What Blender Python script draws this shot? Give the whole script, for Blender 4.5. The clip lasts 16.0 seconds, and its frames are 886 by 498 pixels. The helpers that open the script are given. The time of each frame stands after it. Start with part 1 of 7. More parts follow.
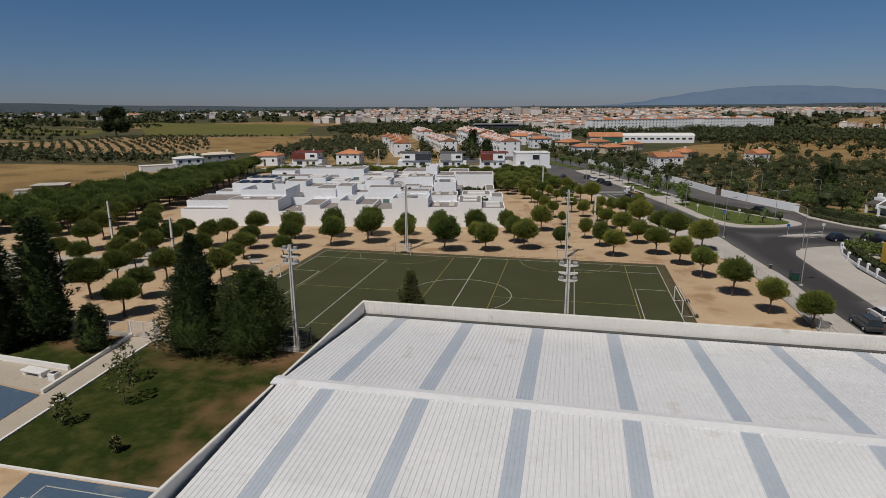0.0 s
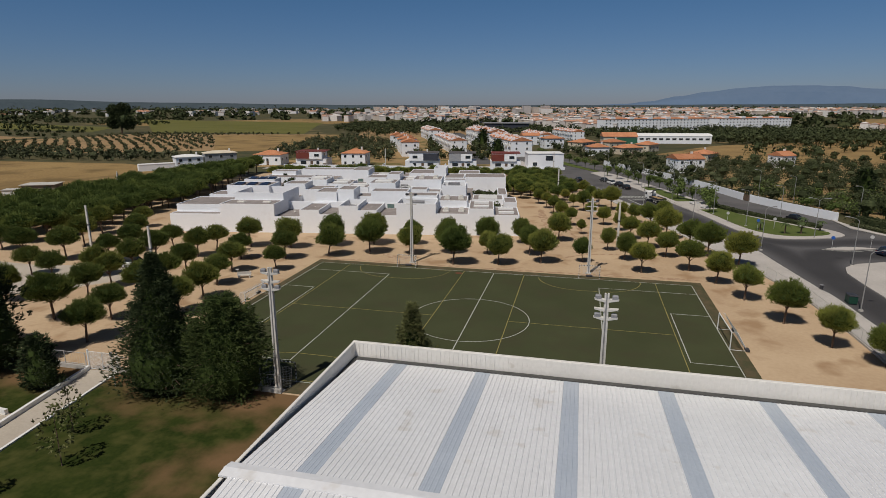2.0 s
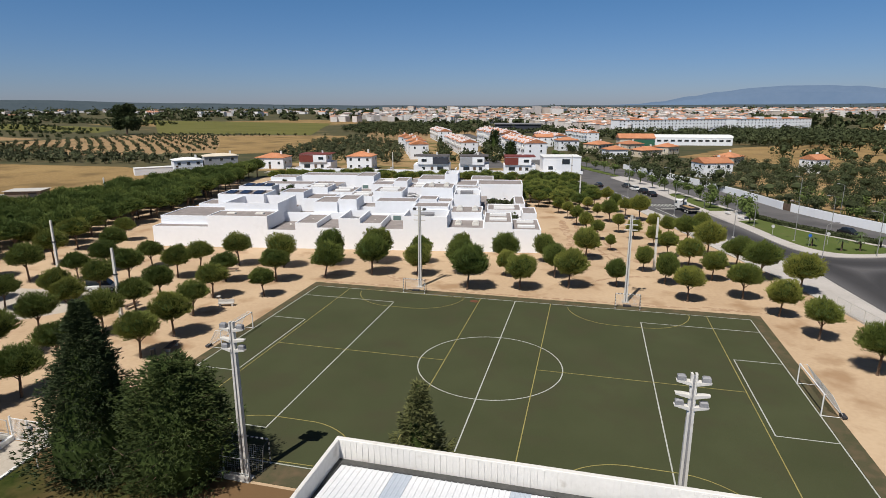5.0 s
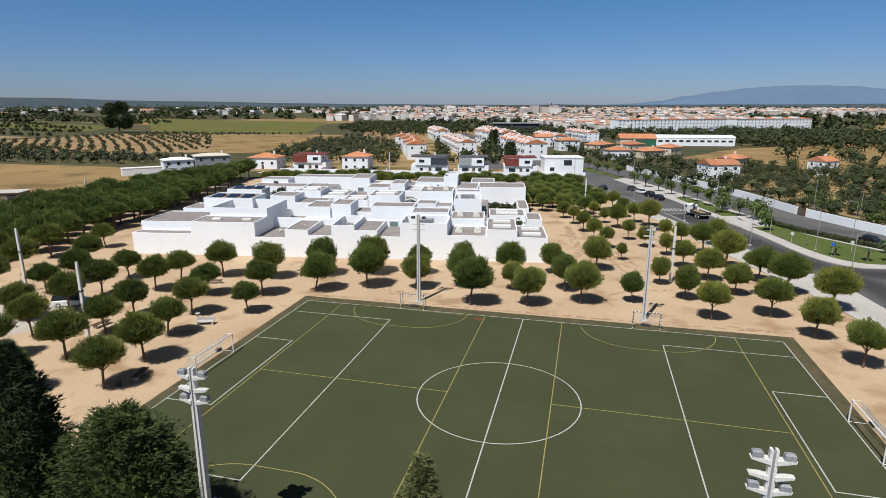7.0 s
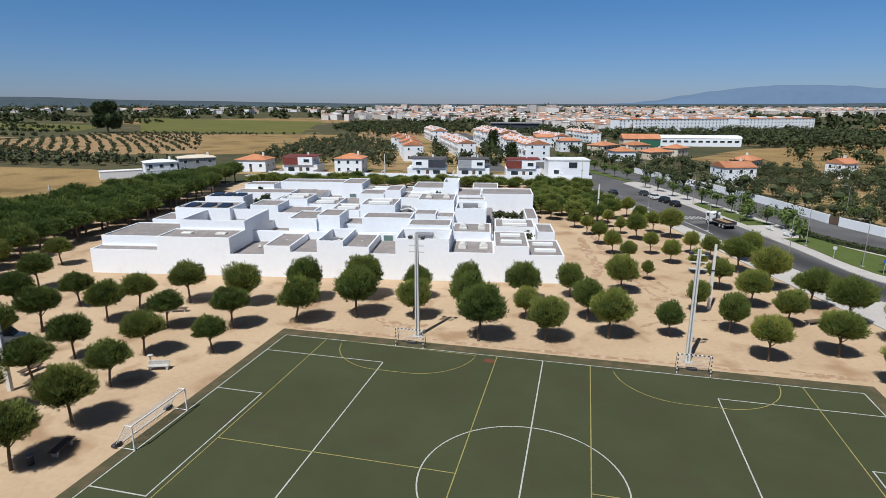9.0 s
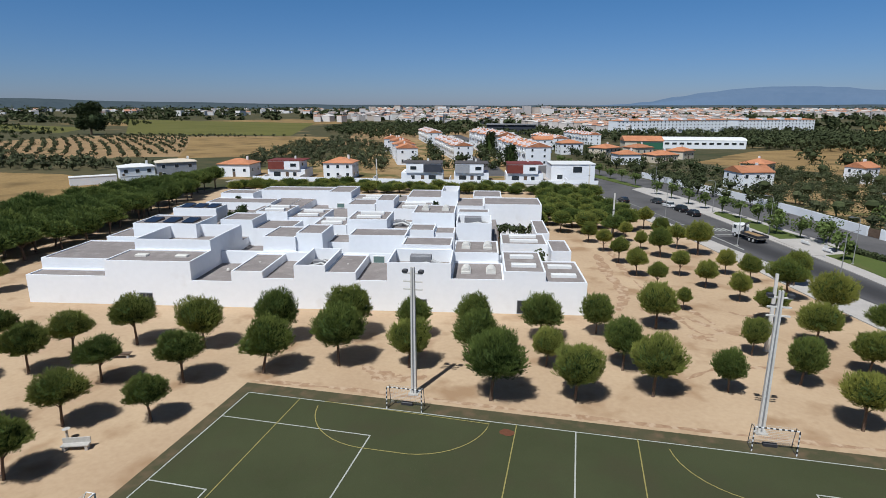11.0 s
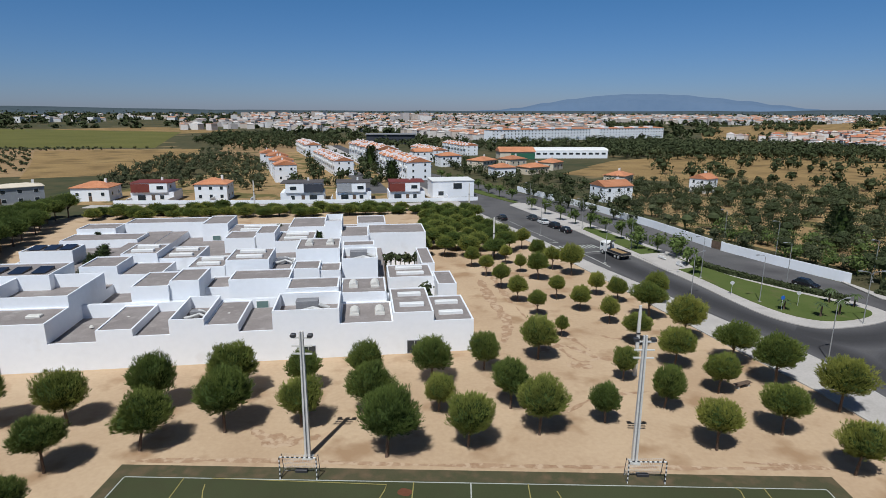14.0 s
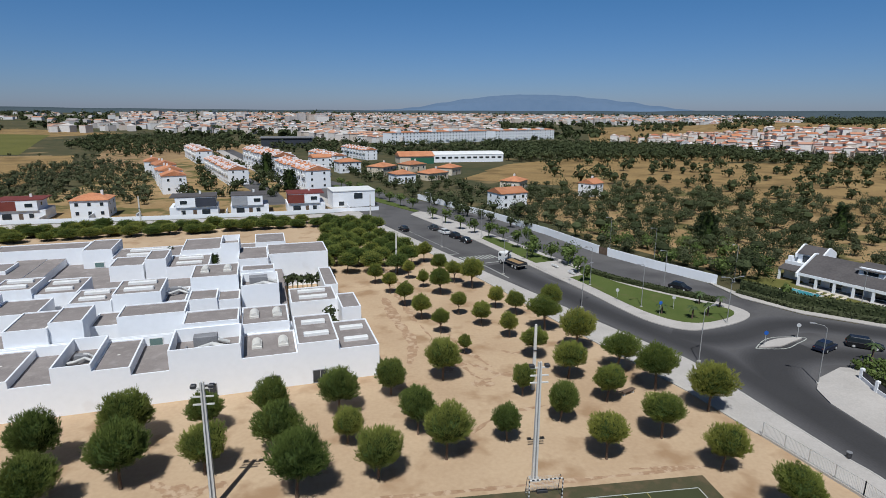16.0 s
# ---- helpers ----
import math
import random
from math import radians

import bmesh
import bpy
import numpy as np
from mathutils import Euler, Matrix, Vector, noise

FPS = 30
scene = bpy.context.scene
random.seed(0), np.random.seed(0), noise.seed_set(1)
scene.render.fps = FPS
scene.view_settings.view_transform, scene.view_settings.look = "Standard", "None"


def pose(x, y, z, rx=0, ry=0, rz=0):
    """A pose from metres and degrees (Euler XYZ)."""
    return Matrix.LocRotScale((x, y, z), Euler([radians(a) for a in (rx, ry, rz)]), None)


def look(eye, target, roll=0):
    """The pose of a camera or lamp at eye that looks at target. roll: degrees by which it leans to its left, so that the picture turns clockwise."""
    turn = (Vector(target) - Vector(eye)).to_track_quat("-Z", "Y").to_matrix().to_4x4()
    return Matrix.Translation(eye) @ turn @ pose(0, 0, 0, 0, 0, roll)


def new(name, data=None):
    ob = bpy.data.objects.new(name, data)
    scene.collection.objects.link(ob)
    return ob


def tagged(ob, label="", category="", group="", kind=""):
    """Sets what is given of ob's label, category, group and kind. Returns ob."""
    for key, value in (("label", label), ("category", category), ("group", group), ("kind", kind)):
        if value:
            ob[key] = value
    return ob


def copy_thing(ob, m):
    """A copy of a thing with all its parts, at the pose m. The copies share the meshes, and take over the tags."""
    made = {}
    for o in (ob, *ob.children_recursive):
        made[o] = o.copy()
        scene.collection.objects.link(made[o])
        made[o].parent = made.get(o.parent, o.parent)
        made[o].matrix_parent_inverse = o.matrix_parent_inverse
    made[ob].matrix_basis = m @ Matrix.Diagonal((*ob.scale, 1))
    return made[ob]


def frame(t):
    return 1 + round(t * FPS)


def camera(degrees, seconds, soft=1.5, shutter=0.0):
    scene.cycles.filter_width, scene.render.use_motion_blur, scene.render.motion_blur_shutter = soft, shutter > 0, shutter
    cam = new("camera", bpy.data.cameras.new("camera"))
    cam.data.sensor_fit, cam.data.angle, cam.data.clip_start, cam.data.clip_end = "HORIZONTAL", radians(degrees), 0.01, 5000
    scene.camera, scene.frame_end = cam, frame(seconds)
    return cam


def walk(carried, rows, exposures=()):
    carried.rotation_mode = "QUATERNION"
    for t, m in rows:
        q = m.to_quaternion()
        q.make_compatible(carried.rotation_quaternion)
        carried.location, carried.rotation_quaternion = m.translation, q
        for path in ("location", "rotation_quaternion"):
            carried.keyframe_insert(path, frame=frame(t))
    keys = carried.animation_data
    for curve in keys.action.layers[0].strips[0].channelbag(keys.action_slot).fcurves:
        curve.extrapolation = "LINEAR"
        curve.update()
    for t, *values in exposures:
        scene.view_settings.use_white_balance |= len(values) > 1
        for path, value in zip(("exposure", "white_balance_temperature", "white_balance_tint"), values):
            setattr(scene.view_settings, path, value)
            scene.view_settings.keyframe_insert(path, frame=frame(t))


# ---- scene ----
cam = camera(75.0, 16.0, soft=0.8)
PATH = [
    (0, (14.767, -76.104, 25.759), (14.343, -74.209, 25.280), -0.40),
    (0.5, (14.418, -73.466, 25.748), (13.989, -71.572, 25.270), -0.45),
    (1, (13.848, -70.988, 25.722), (13.410, -69.096, 25.245), -0.25),
    (1.5, (13.151, -68.566, 25.690), (12.705, -66.677, 25.209), -0.11),
    (2, (12.444, -66.220, 25.653), (11.993, -64.332, 25.169), -0.09),
    (2.5, (11.680, -64.047, 25.610), (11.223, -62.162, 25.124), -0.06),
    (3, (10.893, -61.895, 25.559), (10.430, -60.011, 25.074), 0.05),
    (3.5, (10.390, -59.314, 25.618), (9.924, -57.430, 25.132), -0.05),
    (4, (9.992, -57.036, 25.674), (9.520, -55.150, 25.203), -0.14),
    (4.2, (9.759, -56.298, 25.692), (9.278, -54.417, 25.212), -0.14),
    (6.5, (7.261, -49.246, 25.806), (6.787, -47.364, 25.321), 0.01),
    (7, (6.611, -47.158, 25.774), (6.142, -45.276, 25.288), 0.05),
    (7.5, (5.872, -44.589, 25.776), (5.403, -42.707, 25.289), 0.08),
    (8, (4.942, -41.724, 25.750), (4.477, -39.841, 25.261), 0.14),
    (8.5, (3.914, -38.597, 25.705), (3.454, -36.714, 25.214), 0.15),
    (9, (2.909, -35.286, 25.650), (2.452, -33.401, 25.162), 0.07),
    (9.2, (2.536, -34.042, 25.675), (2.081, -32.157, 25.188), -0.03),
    (11.3, (-1.466, -21.061, 25.347), (-1.899, -19.169, 24.863), 0.19),
    (11.5, (-1.658, -20.495, 25.332), (-2.089, -18.604, 24.842), 0.39),
    (12, (-1.903, -19.726, 26.093), (-2.264, -17.819, 25.612), 0.48),
    (12.5, (-1.828, -20.047, 27.057), (-2.100, -18.123, 26.584), 0.36),
    (13, (-1.583, -20.653, 28.089), (-1.770, -18.718, 27.619), 0.30),
    (13.5, (-1.406, -21.176, 29.115), (-1.534, -19.236, 28.645), 0.23),
    (14, (-1.458, -21.596, 30.020), (-1.501, -19.652, 29.552), 0.25),
    (14.5, (-1.511, -21.862, 30.927), (-1.484, -19.919, 30.456), 0.08),
    (15, (-1.689, -22.162, 31.824), (-1.589, -20.221, 31.352), 0.49),
    (15.5, (-1.640, -22.276, 32.752), (-1.447, -20.342, 32.281), 0.60),
    (16, (-1.360, -22.183, 33.730), (-1.070, -20.260, 33.260), 0.44),
]
walk(cam, [(t, look(eye, target, roll)) for t, eye, target, roll in PATH],
     [(0, -0.52, 6800, 10), (2.0, -0.46, 6800, 10), (3.4, -0.28, 6750, 10), (4.0, -0.07, 6700, 10), (6.5, 0.22, 6400, 8), (9.0, 0.18, 6080, 7), (12.0, -0.02, 6000, 7), (16, -0.07, 6000, 7)])

# ---- light ----
SUN_EL, SUN_AZ = radians(57.5), math.atan2(-0.32, -0.95)   # azimuth of the sun from +y towards +x
world = bpy.data.worlds.new("world")
scene.world = world
world.use_nodes = True
wn = world.node_tree
sky = wn.nodes.new("ShaderNodeTexSky")
sky.sky_type = 'NISHITA'
sky.sun_disc = False
sky.sun_elevation, sky.sun_rotation = SUN_EL, SUN_AZ
sky.altitude = 1200
sky.air_density, sky.dust_density, sky.ozone_density = 1.0, 0.7, 3.5
bg = wn.nodes["Background"]
bg.inputs[1].default_value = 0.053
tint = wn.nodes.new("ShaderNodeMix")
tint.data_type, tint.blend_type = 'RGBA', 'MULTIPLY'
tint.inputs[0].default_value = 1.0
coord = wn.nodes.new("ShaderNodeTexCoord")
updown = wn.nodes.new("ShaderNodeSeparateXYZ")
rise = wn.nodes.new("ShaderNodeMapRange")
rise.inputs[2].default_value = 0.17
shade = wn.nodes.new("ShaderNodeMix")
shade.data_type = 'RGBA'
shade.inputs[6].default_value, shade.inputs[7].default_value = (0.75, 0.83, 1.20, 1), (0.61, 0.95, 1.26, 1)
wn.links.new(coord.outputs["Generated"], updown.inputs[0])
wn.links.new(updown.outputs["Z"], rise.inputs[0])
wn.links.new(rise.outputs[0], shade.inputs[0])
overhead = wn.nodes.new("ShaderNodeMapRange")
overhead.inputs[1].default_value, overhead.inputs[2].default_value = 0.18, 0.6
zenith = wn.nodes.new("ShaderNodeMix")
zenith.data_type = 'RGBA'
zenith.inputs[7].default_value = (0.84, 0.69, 0.63, 1)
wn.links.new(updown.outputs["Z"], overhead.inputs[0])
wn.links.new(overhead.outputs[0], zenith.inputs[0])
wn.links.new(shade.outputs[2], zenith.inputs[6])
wn.links.new(zenith.outputs[2], tint.inputs[7])
wn.links.new(sky.outputs[0], tint.inputs[6])
wn.links.new(tint.outputs[2], bg.inputs[0])
sun = new("sun", bpy.data.lights.new("sun", "SUN"))
sun.data.energy, sun.data.angle, sun.data.color = 4.3, radians(0.5), (1.0, 0.96, 0.91)
sun.matrix_world = look((0.32 * -60, 0.95 * -60, 99), (0, 0, 0))

# ---- materials ----
def material(name, c1, c2, rough=0.8, big=0.15, small=3.0, mixw=0.5, c3=None, w3=0.35, soft3=0.08, bump=0.15, metal=0.0, rand=0.0, island=0.0, hue=0.0,
             stretch=(1, 1, 1), spec=0.4):
    """Two-scale noise between two colours, a third in patches, fine relief."""
    m = bpy.data.materials.new(name)
    m.use_nodes = True
    n, l = m.node_tree.nodes, m.node_tree.links
    bs = n["Principled BSDF"]
    bs.inputs["Roughness"].default_value, bs.inputs["Metallic"].default_value = rough, metal
    bs.inputs["Specular IOR Level"].default_value = spec
    geo = n.new("ShaderNodeNewGeometry")
    mp = n.new("ShaderNodeMapping")
    mp.inputs["Scale"].default_value = stretch
    l.new(geo.outputs["Position"], mp.inputs[0])
    a = n.new("ShaderNodeTexNoise"); a.inputs["Scale"].default_value = big; a.inputs["Detail"].default_value = 6
    b = n.new("ShaderNodeTexNoise"); b.inputs["Scale"].default_value = small; b.inputs["Detail"].default_value = 5
    for q in (a, b):
        l.new(mp.outputs[0], q.inputs["Vector"])
    add = n.new("ShaderNodeMath"); add.operation = 'MULTIPLY_ADD'; add.inputs[1].default_value = mixw
    l.new(b.outputs[0], add.inputs[0])
    sc = n.new("ShaderNodeMath"); sc.operation = 'MULTIPLY'; sc.inputs[1].default_value = 1 - mixw
    l.new(a.outputs[0], sc.inputs[0]); l.new(sc.outputs[0], add.inputs[2])
    ramp = n.new("ShaderNodeMapRange")
    ramp.inputs[1].default_value, ramp.inputs[2].default_value = 0.36, 0.64
    l.new(add.outputs[0], ramp.inputs[0])
    mix = n.new("ShaderNodeMix"); mix.data_type = 'RGBA'
    mix.inputs[6].default_value, mix.inputs[7].default_value = (*c1, 1), (*c2, 1)
    l.new(ramp.outputs[0], mix.inputs[0])
    out = mix.outputs[2]
    if c3:
        c = n.new("ShaderNodeTexNoise"); c.inputs["Scale"].default_value = big * 2.3; c.inputs["Detail"].default_value = 7
        off = n.new("ShaderNodeMapping"); off.inputs["Location"].default_value = (37, 11, 5); off.inputs["Scale"].default_value = stretch
        l.new(geo.outputs["Position"], off.inputs[0]); l.new(off.outputs[0], c.inputs["Vector"])
        r3 = n.new("ShaderNodeMapRange"); r3.inputs[1].default_value, r3.inputs[2].default_value = 0.76 - w3 * 0.5 - soft3 / 2, 0.76 - w3 * 0.5 + soft3 / 2
        l.new(c.outputs[0], r3.inputs[0])
        m3 = n.new("ShaderNodeMix"); m3.data_type = 'RGBA'; m3.inputs[7].default_value = (*c3, 1)
        l.new(r3.outputs[0], m3.inputs[0]); l.new(out, m3.inputs[6])
        out = m3.outputs[2]
    if rand or island:
        src = n.new("ShaderNodeObjectInfo").outputs["Random"] if rand else geo.outputs["Random Per Island"]
        k = rand or island
        mr = n.new("ShaderNodeMapRange"); mr.inputs[3].default_value, mr.inputs[4].default_value = 1 - k, 1 + k
        l.new(src, mr.inputs[0])
        hv = n.new("ShaderNodeHueSaturation"); l.new(mr.outputs[0], hv.inputs["Value"]); l.new(out, hv.inputs["Color"])
        if hue:
            hr = n.new("ShaderNodeMapRange"); hr.inputs[3].default_value, hr.inputs[4].default_value = 0.5 + hue, 0.5 - hue
            l.new(src, hr.inputs[0]); l.new(hr.outputs[0], hv.inputs["Hue"])
        out = hv.outputs[0]
    l.new(out, bs.inputs["Base Color"])
    if bump:
        bp = n.new("ShaderNodeBump"); bp.inputs["Strength"].default_value = bump; bp.inputs["Distance"].default_value = 0.05
        l.new(b.outputs[0], bp.inputs["Height"]); l.new(bp.outputs[0], bs.inputs["Normal"])
    return m


def palette(name, colours, rough=0.8, rand=0.12):
    """One of several colours for each separate piece of a mesh."""
    m = material(name, (1, 1, 1), (0.86, 0.86, 0.86), rough, 0.3, 2.0)
    n, l = m.node_tree.nodes, m.node_tree.links
    geo = n.new("ShaderNodeNewGeometry")
    cr = n.new("ShaderNodeValToRGB"); cr.color_ramp.interpolation = 'CONSTANT'
    el = cr.color_ramp.elements
    for i, c in enumerate(colours):
        e = el[i] if i < 2 else el.new(i / len(colours))
        e.position, e.color = i / len(colours), (*c, 1)
    l.new(geo.outputs["Random Per Island"], cr.inputs[0])
    bs = n["Principled BSDF"]
    old = bs.inputs["Base Color"].links[0].from_socket
    mu = n.new("ShaderNodeMix"); mu.data_type = 'RGBA'; mu.blend_type = 'MULTIPLY'; mu.inputs[0].default_value = 1
    l.new(cr.outputs[0], mu.inputs[6]); l.new(old, mu.inputs[7]); l.new(mu.outputs[2], bs.inputs["Base Color"])
    return m


def glass(name, c=(0.03, 0.04, 0.05)):
    m = material(name, c, tuple(x * 0.7 for x in c), 0.08, 0.5, 3, bump=0, spec=0.6)
    return m


WHITE = material("white_plaster", (0.815, 0.835, 0.865), (0.855, 0.875, 0.905), 0.85, 0.12, 1.5, c3=(0.79, 0.80, 0.82), w3=0.2, bump=0.05)
WHITE2 = material("white_paint", (0.72, 0.72, 0.70), (0.80, 0.80, 0.79), 0.6, 0.5, 6, bump=0.04)
GRAVEL = material("roof_gravel", (0.205, 0.180, 0.170), (0.285, 0.252, 0.238), 0.95, 0.35, 9, c3=(0.33, 0.30, 0.28), w3=0.25, soft3=0.2, bump=0.3)
SAND = material("sandy_ground", (0.430, 0.300, 0.186), (0.536, 0.396, 0.256), 0.95, 0.09, 2.2, mixw=0.3, c3=(0.345, 0.222, 0.125), w3=0.30, soft3=0.14, bump=0.14)
TURF = material("artificial_turf", (0.050, 0.057, 0.026), (0.064, 0.072, 0.034), 0.95, 0.12, 14, mixw=0.35, c3=(0.058, 0.058, 0.030), w3=0.3, soft3=0.25, bump=0.2, spec=0.15)
TURF2 = material("worn_turf", (0.066, 0.068, 0.034), (0.092, 0.080, 0.046), 0.95, 0.4, 12, c3=(0.14, 0.10, 0.06), w3=0.3, soft3=0.3, bump=0.2, spec=0.15)
LINE_W = material("white_line_paint", (0.35, 0.36, 0.32), (0.48, 0.49, 0.45), 0.9, 0.6, 8, bump=0.05)
LINE_Y = material("yellow_line_paint", (0.24, 0.205, 0.065), (0.32, 0.275, 0.095), 0.9, 0.6, 8, bump=0.05)
ASPHALT = material("asphalt", (0.092, 0.088, 0.088), (0.130, 0.124, 0.122), 0.9, 0.06, 4, c3=(0.070, 0.066, 0.067), w3=0.34, soft3=0.25, bump=0.2)
PAVING = material("pale_paving", (0.41, 0.38, 0.35), (0.51, 0.475, 0.44), 0.9, 0.2, 5, c3=(0.40, 0.37, 0.34), w3=0.2, bump=0.15)
CONCRETE = material("concrete", (0.42, 0.40, 0.37), (0.54, 0.52, 0.48), 0.9, 0.3, 4, c3=(0.33, 0.31, 0.28), w3=0.2)
PATHM = material("beige_path", (0.40, 0.35, 0.285), (0.48, 0.425, 0.355), 0.9, 0.25, 5, c3=(0.38, 0.33, 0.27), w3=0.2)
LAWN = material("dry_lawn", (0.017, 0.029, 0.005), (0.034, 0.046, 0.009), 0.95, 0.3, 3, c3=(0.068, 0.070, 0.020), w3=0.34, soft3=0.3, bump=0.4, spec=0.1)
TYRES = [material("tyre_worn_asphalt", tuple(c * 0.86 for c in (v, v * 0.96, v * 0.98)), tuple(c * 1.12 for c in (v, v * 0.96, v * 0.98)), 0.88, 0.12, 4, bump=0.2) for v in (0.098, 0.088, 0.078, 0.069, 0.061, 0.054, 0.048, 0.043)]
ln, ll = LAWN.node_tree.nodes, LAWN.node_tree.links
sep = ln.new("ShaderNodeSeparateXYZ"); gpos = ln.new("ShaderNodeNewGeometry"); ll.new(gpos.outputs["Position"], sep.inputs[0])
wob = ln.new("ShaderNodeTexNoise"); wob.inputs["Scale"].default_value = 0.22; wob.inputs["Detail"].default_value = 7; ll.new(gpos.outputs["Position"], wob.inputs["Vector"])
reach = ln.new("ShaderNodeMath"); reach.operation = 'MULTIPLY_ADD'; reach.inputs[1].default_value = 26; ll.new(wob.outputs[0], reach.inputs[0]); ll.new(sep.outputs["X"], reach.inputs[2])
worn = ln.new("ShaderNodeMapRange"); worn.inputs[1].default_value, worn.inputs[2].default_value = -3.5, 4.0; ll.new(reach.outputs[0], worn.inputs[0])
north = ln.new("ShaderNodeMath"); north.operation = 'MULTIPLY_ADD'; north.inputs[1].default_value = 14; ll.new(wob.outputs[0], north.inputs[0]); ll.new(sep.outputs["Y"], north.inputs[2])
strip = ln.new("ShaderNodeMapRange"); strip.inputs[1].default_value, strip.inputs[2].default_value = -21.5, -16.5; ll.new(north.outputs[0], strip.inputs[0])
bare = ln.new("ShaderNodeMath"); bare.operation = 'MAXIMUM'; ll.new(worn.outputs[0], bare.inputs[0]); ll.new(strip.outputs[0], bare.inputs[1])
soilmix = ln.new("ShaderNodeMix"); soilmix.data_type = 'RGBA'; soilmix.inputs[7].default_value = (0.165, 0.100, 0.050, 1)
ll.new(bare.outputs[0], soilmix.inputs[0]); ll.new(ln["Principled BSDF"].inputs["Base Color"].links[0].from_socket, soilmix.inputs[6]); ll.new(soilmix.outputs[2], ln["Principled BSDF"].inputs["Base Color"])
GREEN = material("watered_grass", (0.074, 0.104, 0.026), (0.108, 0.134, 0.040), 0.95, 0.2, 5, c3=(0.125, 0.125, 0.05), w3=0.2, soft3=0.2, bump=0.3, spec=0.1)
BLUE = material("blue_court", (0.055, 0.095, 0.15), (0.075, 0.125, 0.19), 0.8, 0.2, 4, c3=(0.12, 0.15, 0.18), w3=0.25)
FIELD = material("dry_field", (0.235, 0.153, 0.068), (0.335, 0.232, 0.102), 0.98, 0.03, 0.9, c3=(0.17, 0.115, 0.052), w3=0.38, soft3=0.2, bump=0.3, spec=0.1)
VINE = material("green_crop", (0.105, 0.105, 0.030), (0.15, 0.145, 0.045), 0.98, 0.02, 0.4, bump=0.3, spec=0.1)
SOIL = material("brown_soil", (0.25, 0.165, 0.085), (0.35, 0.24, 0.13), 0.98, 0.03, 0.6, c3=(0.15, 0.12, 0.055), w3=0.3, bump=0.3, spec=0.1)
TANSOIL = material("tan_soil", (0.27, 0.18, 0.085), (0.36, 0.25, 0.125), 0.98, 0.05, 0.7, c3=(0.13, 0.115, 0.045), w3=0.42, bump=0.3, spec=0.1)
LAND = material("far_land", (0.050, 0.060, 0.030), (0.115, 0.095, 0.05), 0.98, 0.012, 0.12, c3=(0.22, 0.16, 0.08), w3=0.22, bump=0.2, spec=0.1)
# distance haze is mixed into the blue-grey of hill and ridge
HILL = material("hill_haze_tint", (0.110, 0.165, 0.250), (0.125, 0.180, 0.265), 1.0, 0.002, 0.02, bump=0, spec=0)
RIDGE = material("ridge_haze_tint", (0.058, 0.078, 0.092), (0.074, 0.096, 0.110), 1.0, 0.01, 0.05, bump=0, spec=0)
BARK = material("bark", (0.10, 0.065, 0.045), (0.17, 0.12, 0.085), 0.95, 1.5, 12, bump=0.5)
NEEDLE = material("pine_needles", (0.096, 0.124, 0.024), (0.254, 0.278, 0.056), 0.75, 0.5, 5, rand=0.25, hue=0.02, bump=0, spec=0.25)
VERGE = material("broad_leaves", (0.060, 0.095, 0.022), (0.125, 0.160, 0.044), 0.75, 0.3, 3, island=0.3, bump=0, spec=0.2)
FRONTN = material("green_pine_needles", (0.086, 0.116, 0.024), (0.215, 0.250, 0.054), 0.75, 0.5, 5, rand=0.28, hue=0.022, bump=0, spec=0.25)
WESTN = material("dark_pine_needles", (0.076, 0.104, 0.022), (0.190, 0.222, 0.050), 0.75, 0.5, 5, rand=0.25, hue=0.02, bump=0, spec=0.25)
BELT = material("belt_needles", (0.064, 0.100, 0.021), (0.160, 0.205, 0.048), 0.75, 0.3, 4, rand=0.25, hue=0.012, bump=0, spec=0.25)
PALM = material("palm_fronds", (0.035, 0.060, 0.018), (0.075, 0.105, 0.030), 0.6, 0.6, 5, bump=0)
CYPRESS = material("dark_conifer", (0.025, 0.041, 0.016), (0.060, 0.078, 0.030), 0.8, 0.6, 5, bump=0, rand=0.15, spec=0.2)
# dark green for crown cores; inner shade is put into the colour
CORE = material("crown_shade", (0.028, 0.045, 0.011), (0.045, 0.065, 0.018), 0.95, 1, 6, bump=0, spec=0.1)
OLIVE = material("olive_leaves", (0.043, 0.053, 0.025), (0.090, 0.099, 0.047), 0.8, 0.05, 1.2, island=0.35, bump=0, spec=0.2)
WOODS = material("far_woods", (0.034, 0.045, 0.020), (0.072, 0.084, 0.038), 0.9, 0.03, 0.6, island=0.3, bump=0, spec=0.1)
METALW = material("white_sheet_metal", (0.66, 0.67, 0.69), (0.74, 0.75, 0.77), 0.45, 0.25, 3, c3=(0.62, 0.61, 0.60), w3=0.18, bump=0.03, rand=0.03)
PARAPET = material("cream_parapet", (0.66, 0.64, 0.60), (0.74, 0.72, 0.68), 0.7, 0.3, 4, c3=(0.58, 0.55, 0.50), w3=0.2, bump=0.05)
FLASH = material("dark_flashing", (0.05, 0.05, 0.048), (0.09, 0.09, 0.085), 0.7, 1, 6)
SKYL = material("translucent_sheet", (0.40, 0.45, 0.52), (0.46, 0.51, 0.58), 0.35, 0.3, 4, bump=0.02)
GALV = material("galvanised_steel", (0.52, 0.52, 0.51), (0.62, 0.62, 0.60), 0.55, 0.6, 8, metal=0.1)
DARK = material("dark_metal", (0.03, 0.03, 0.035), (0.05, 0.05, 0.055), 0.5, 1, 8)
GREYM = material("grey_plastic", (0.20, 0.20, 0.21), (0.28, 0.28, 0.29), 0.6, 1, 8)
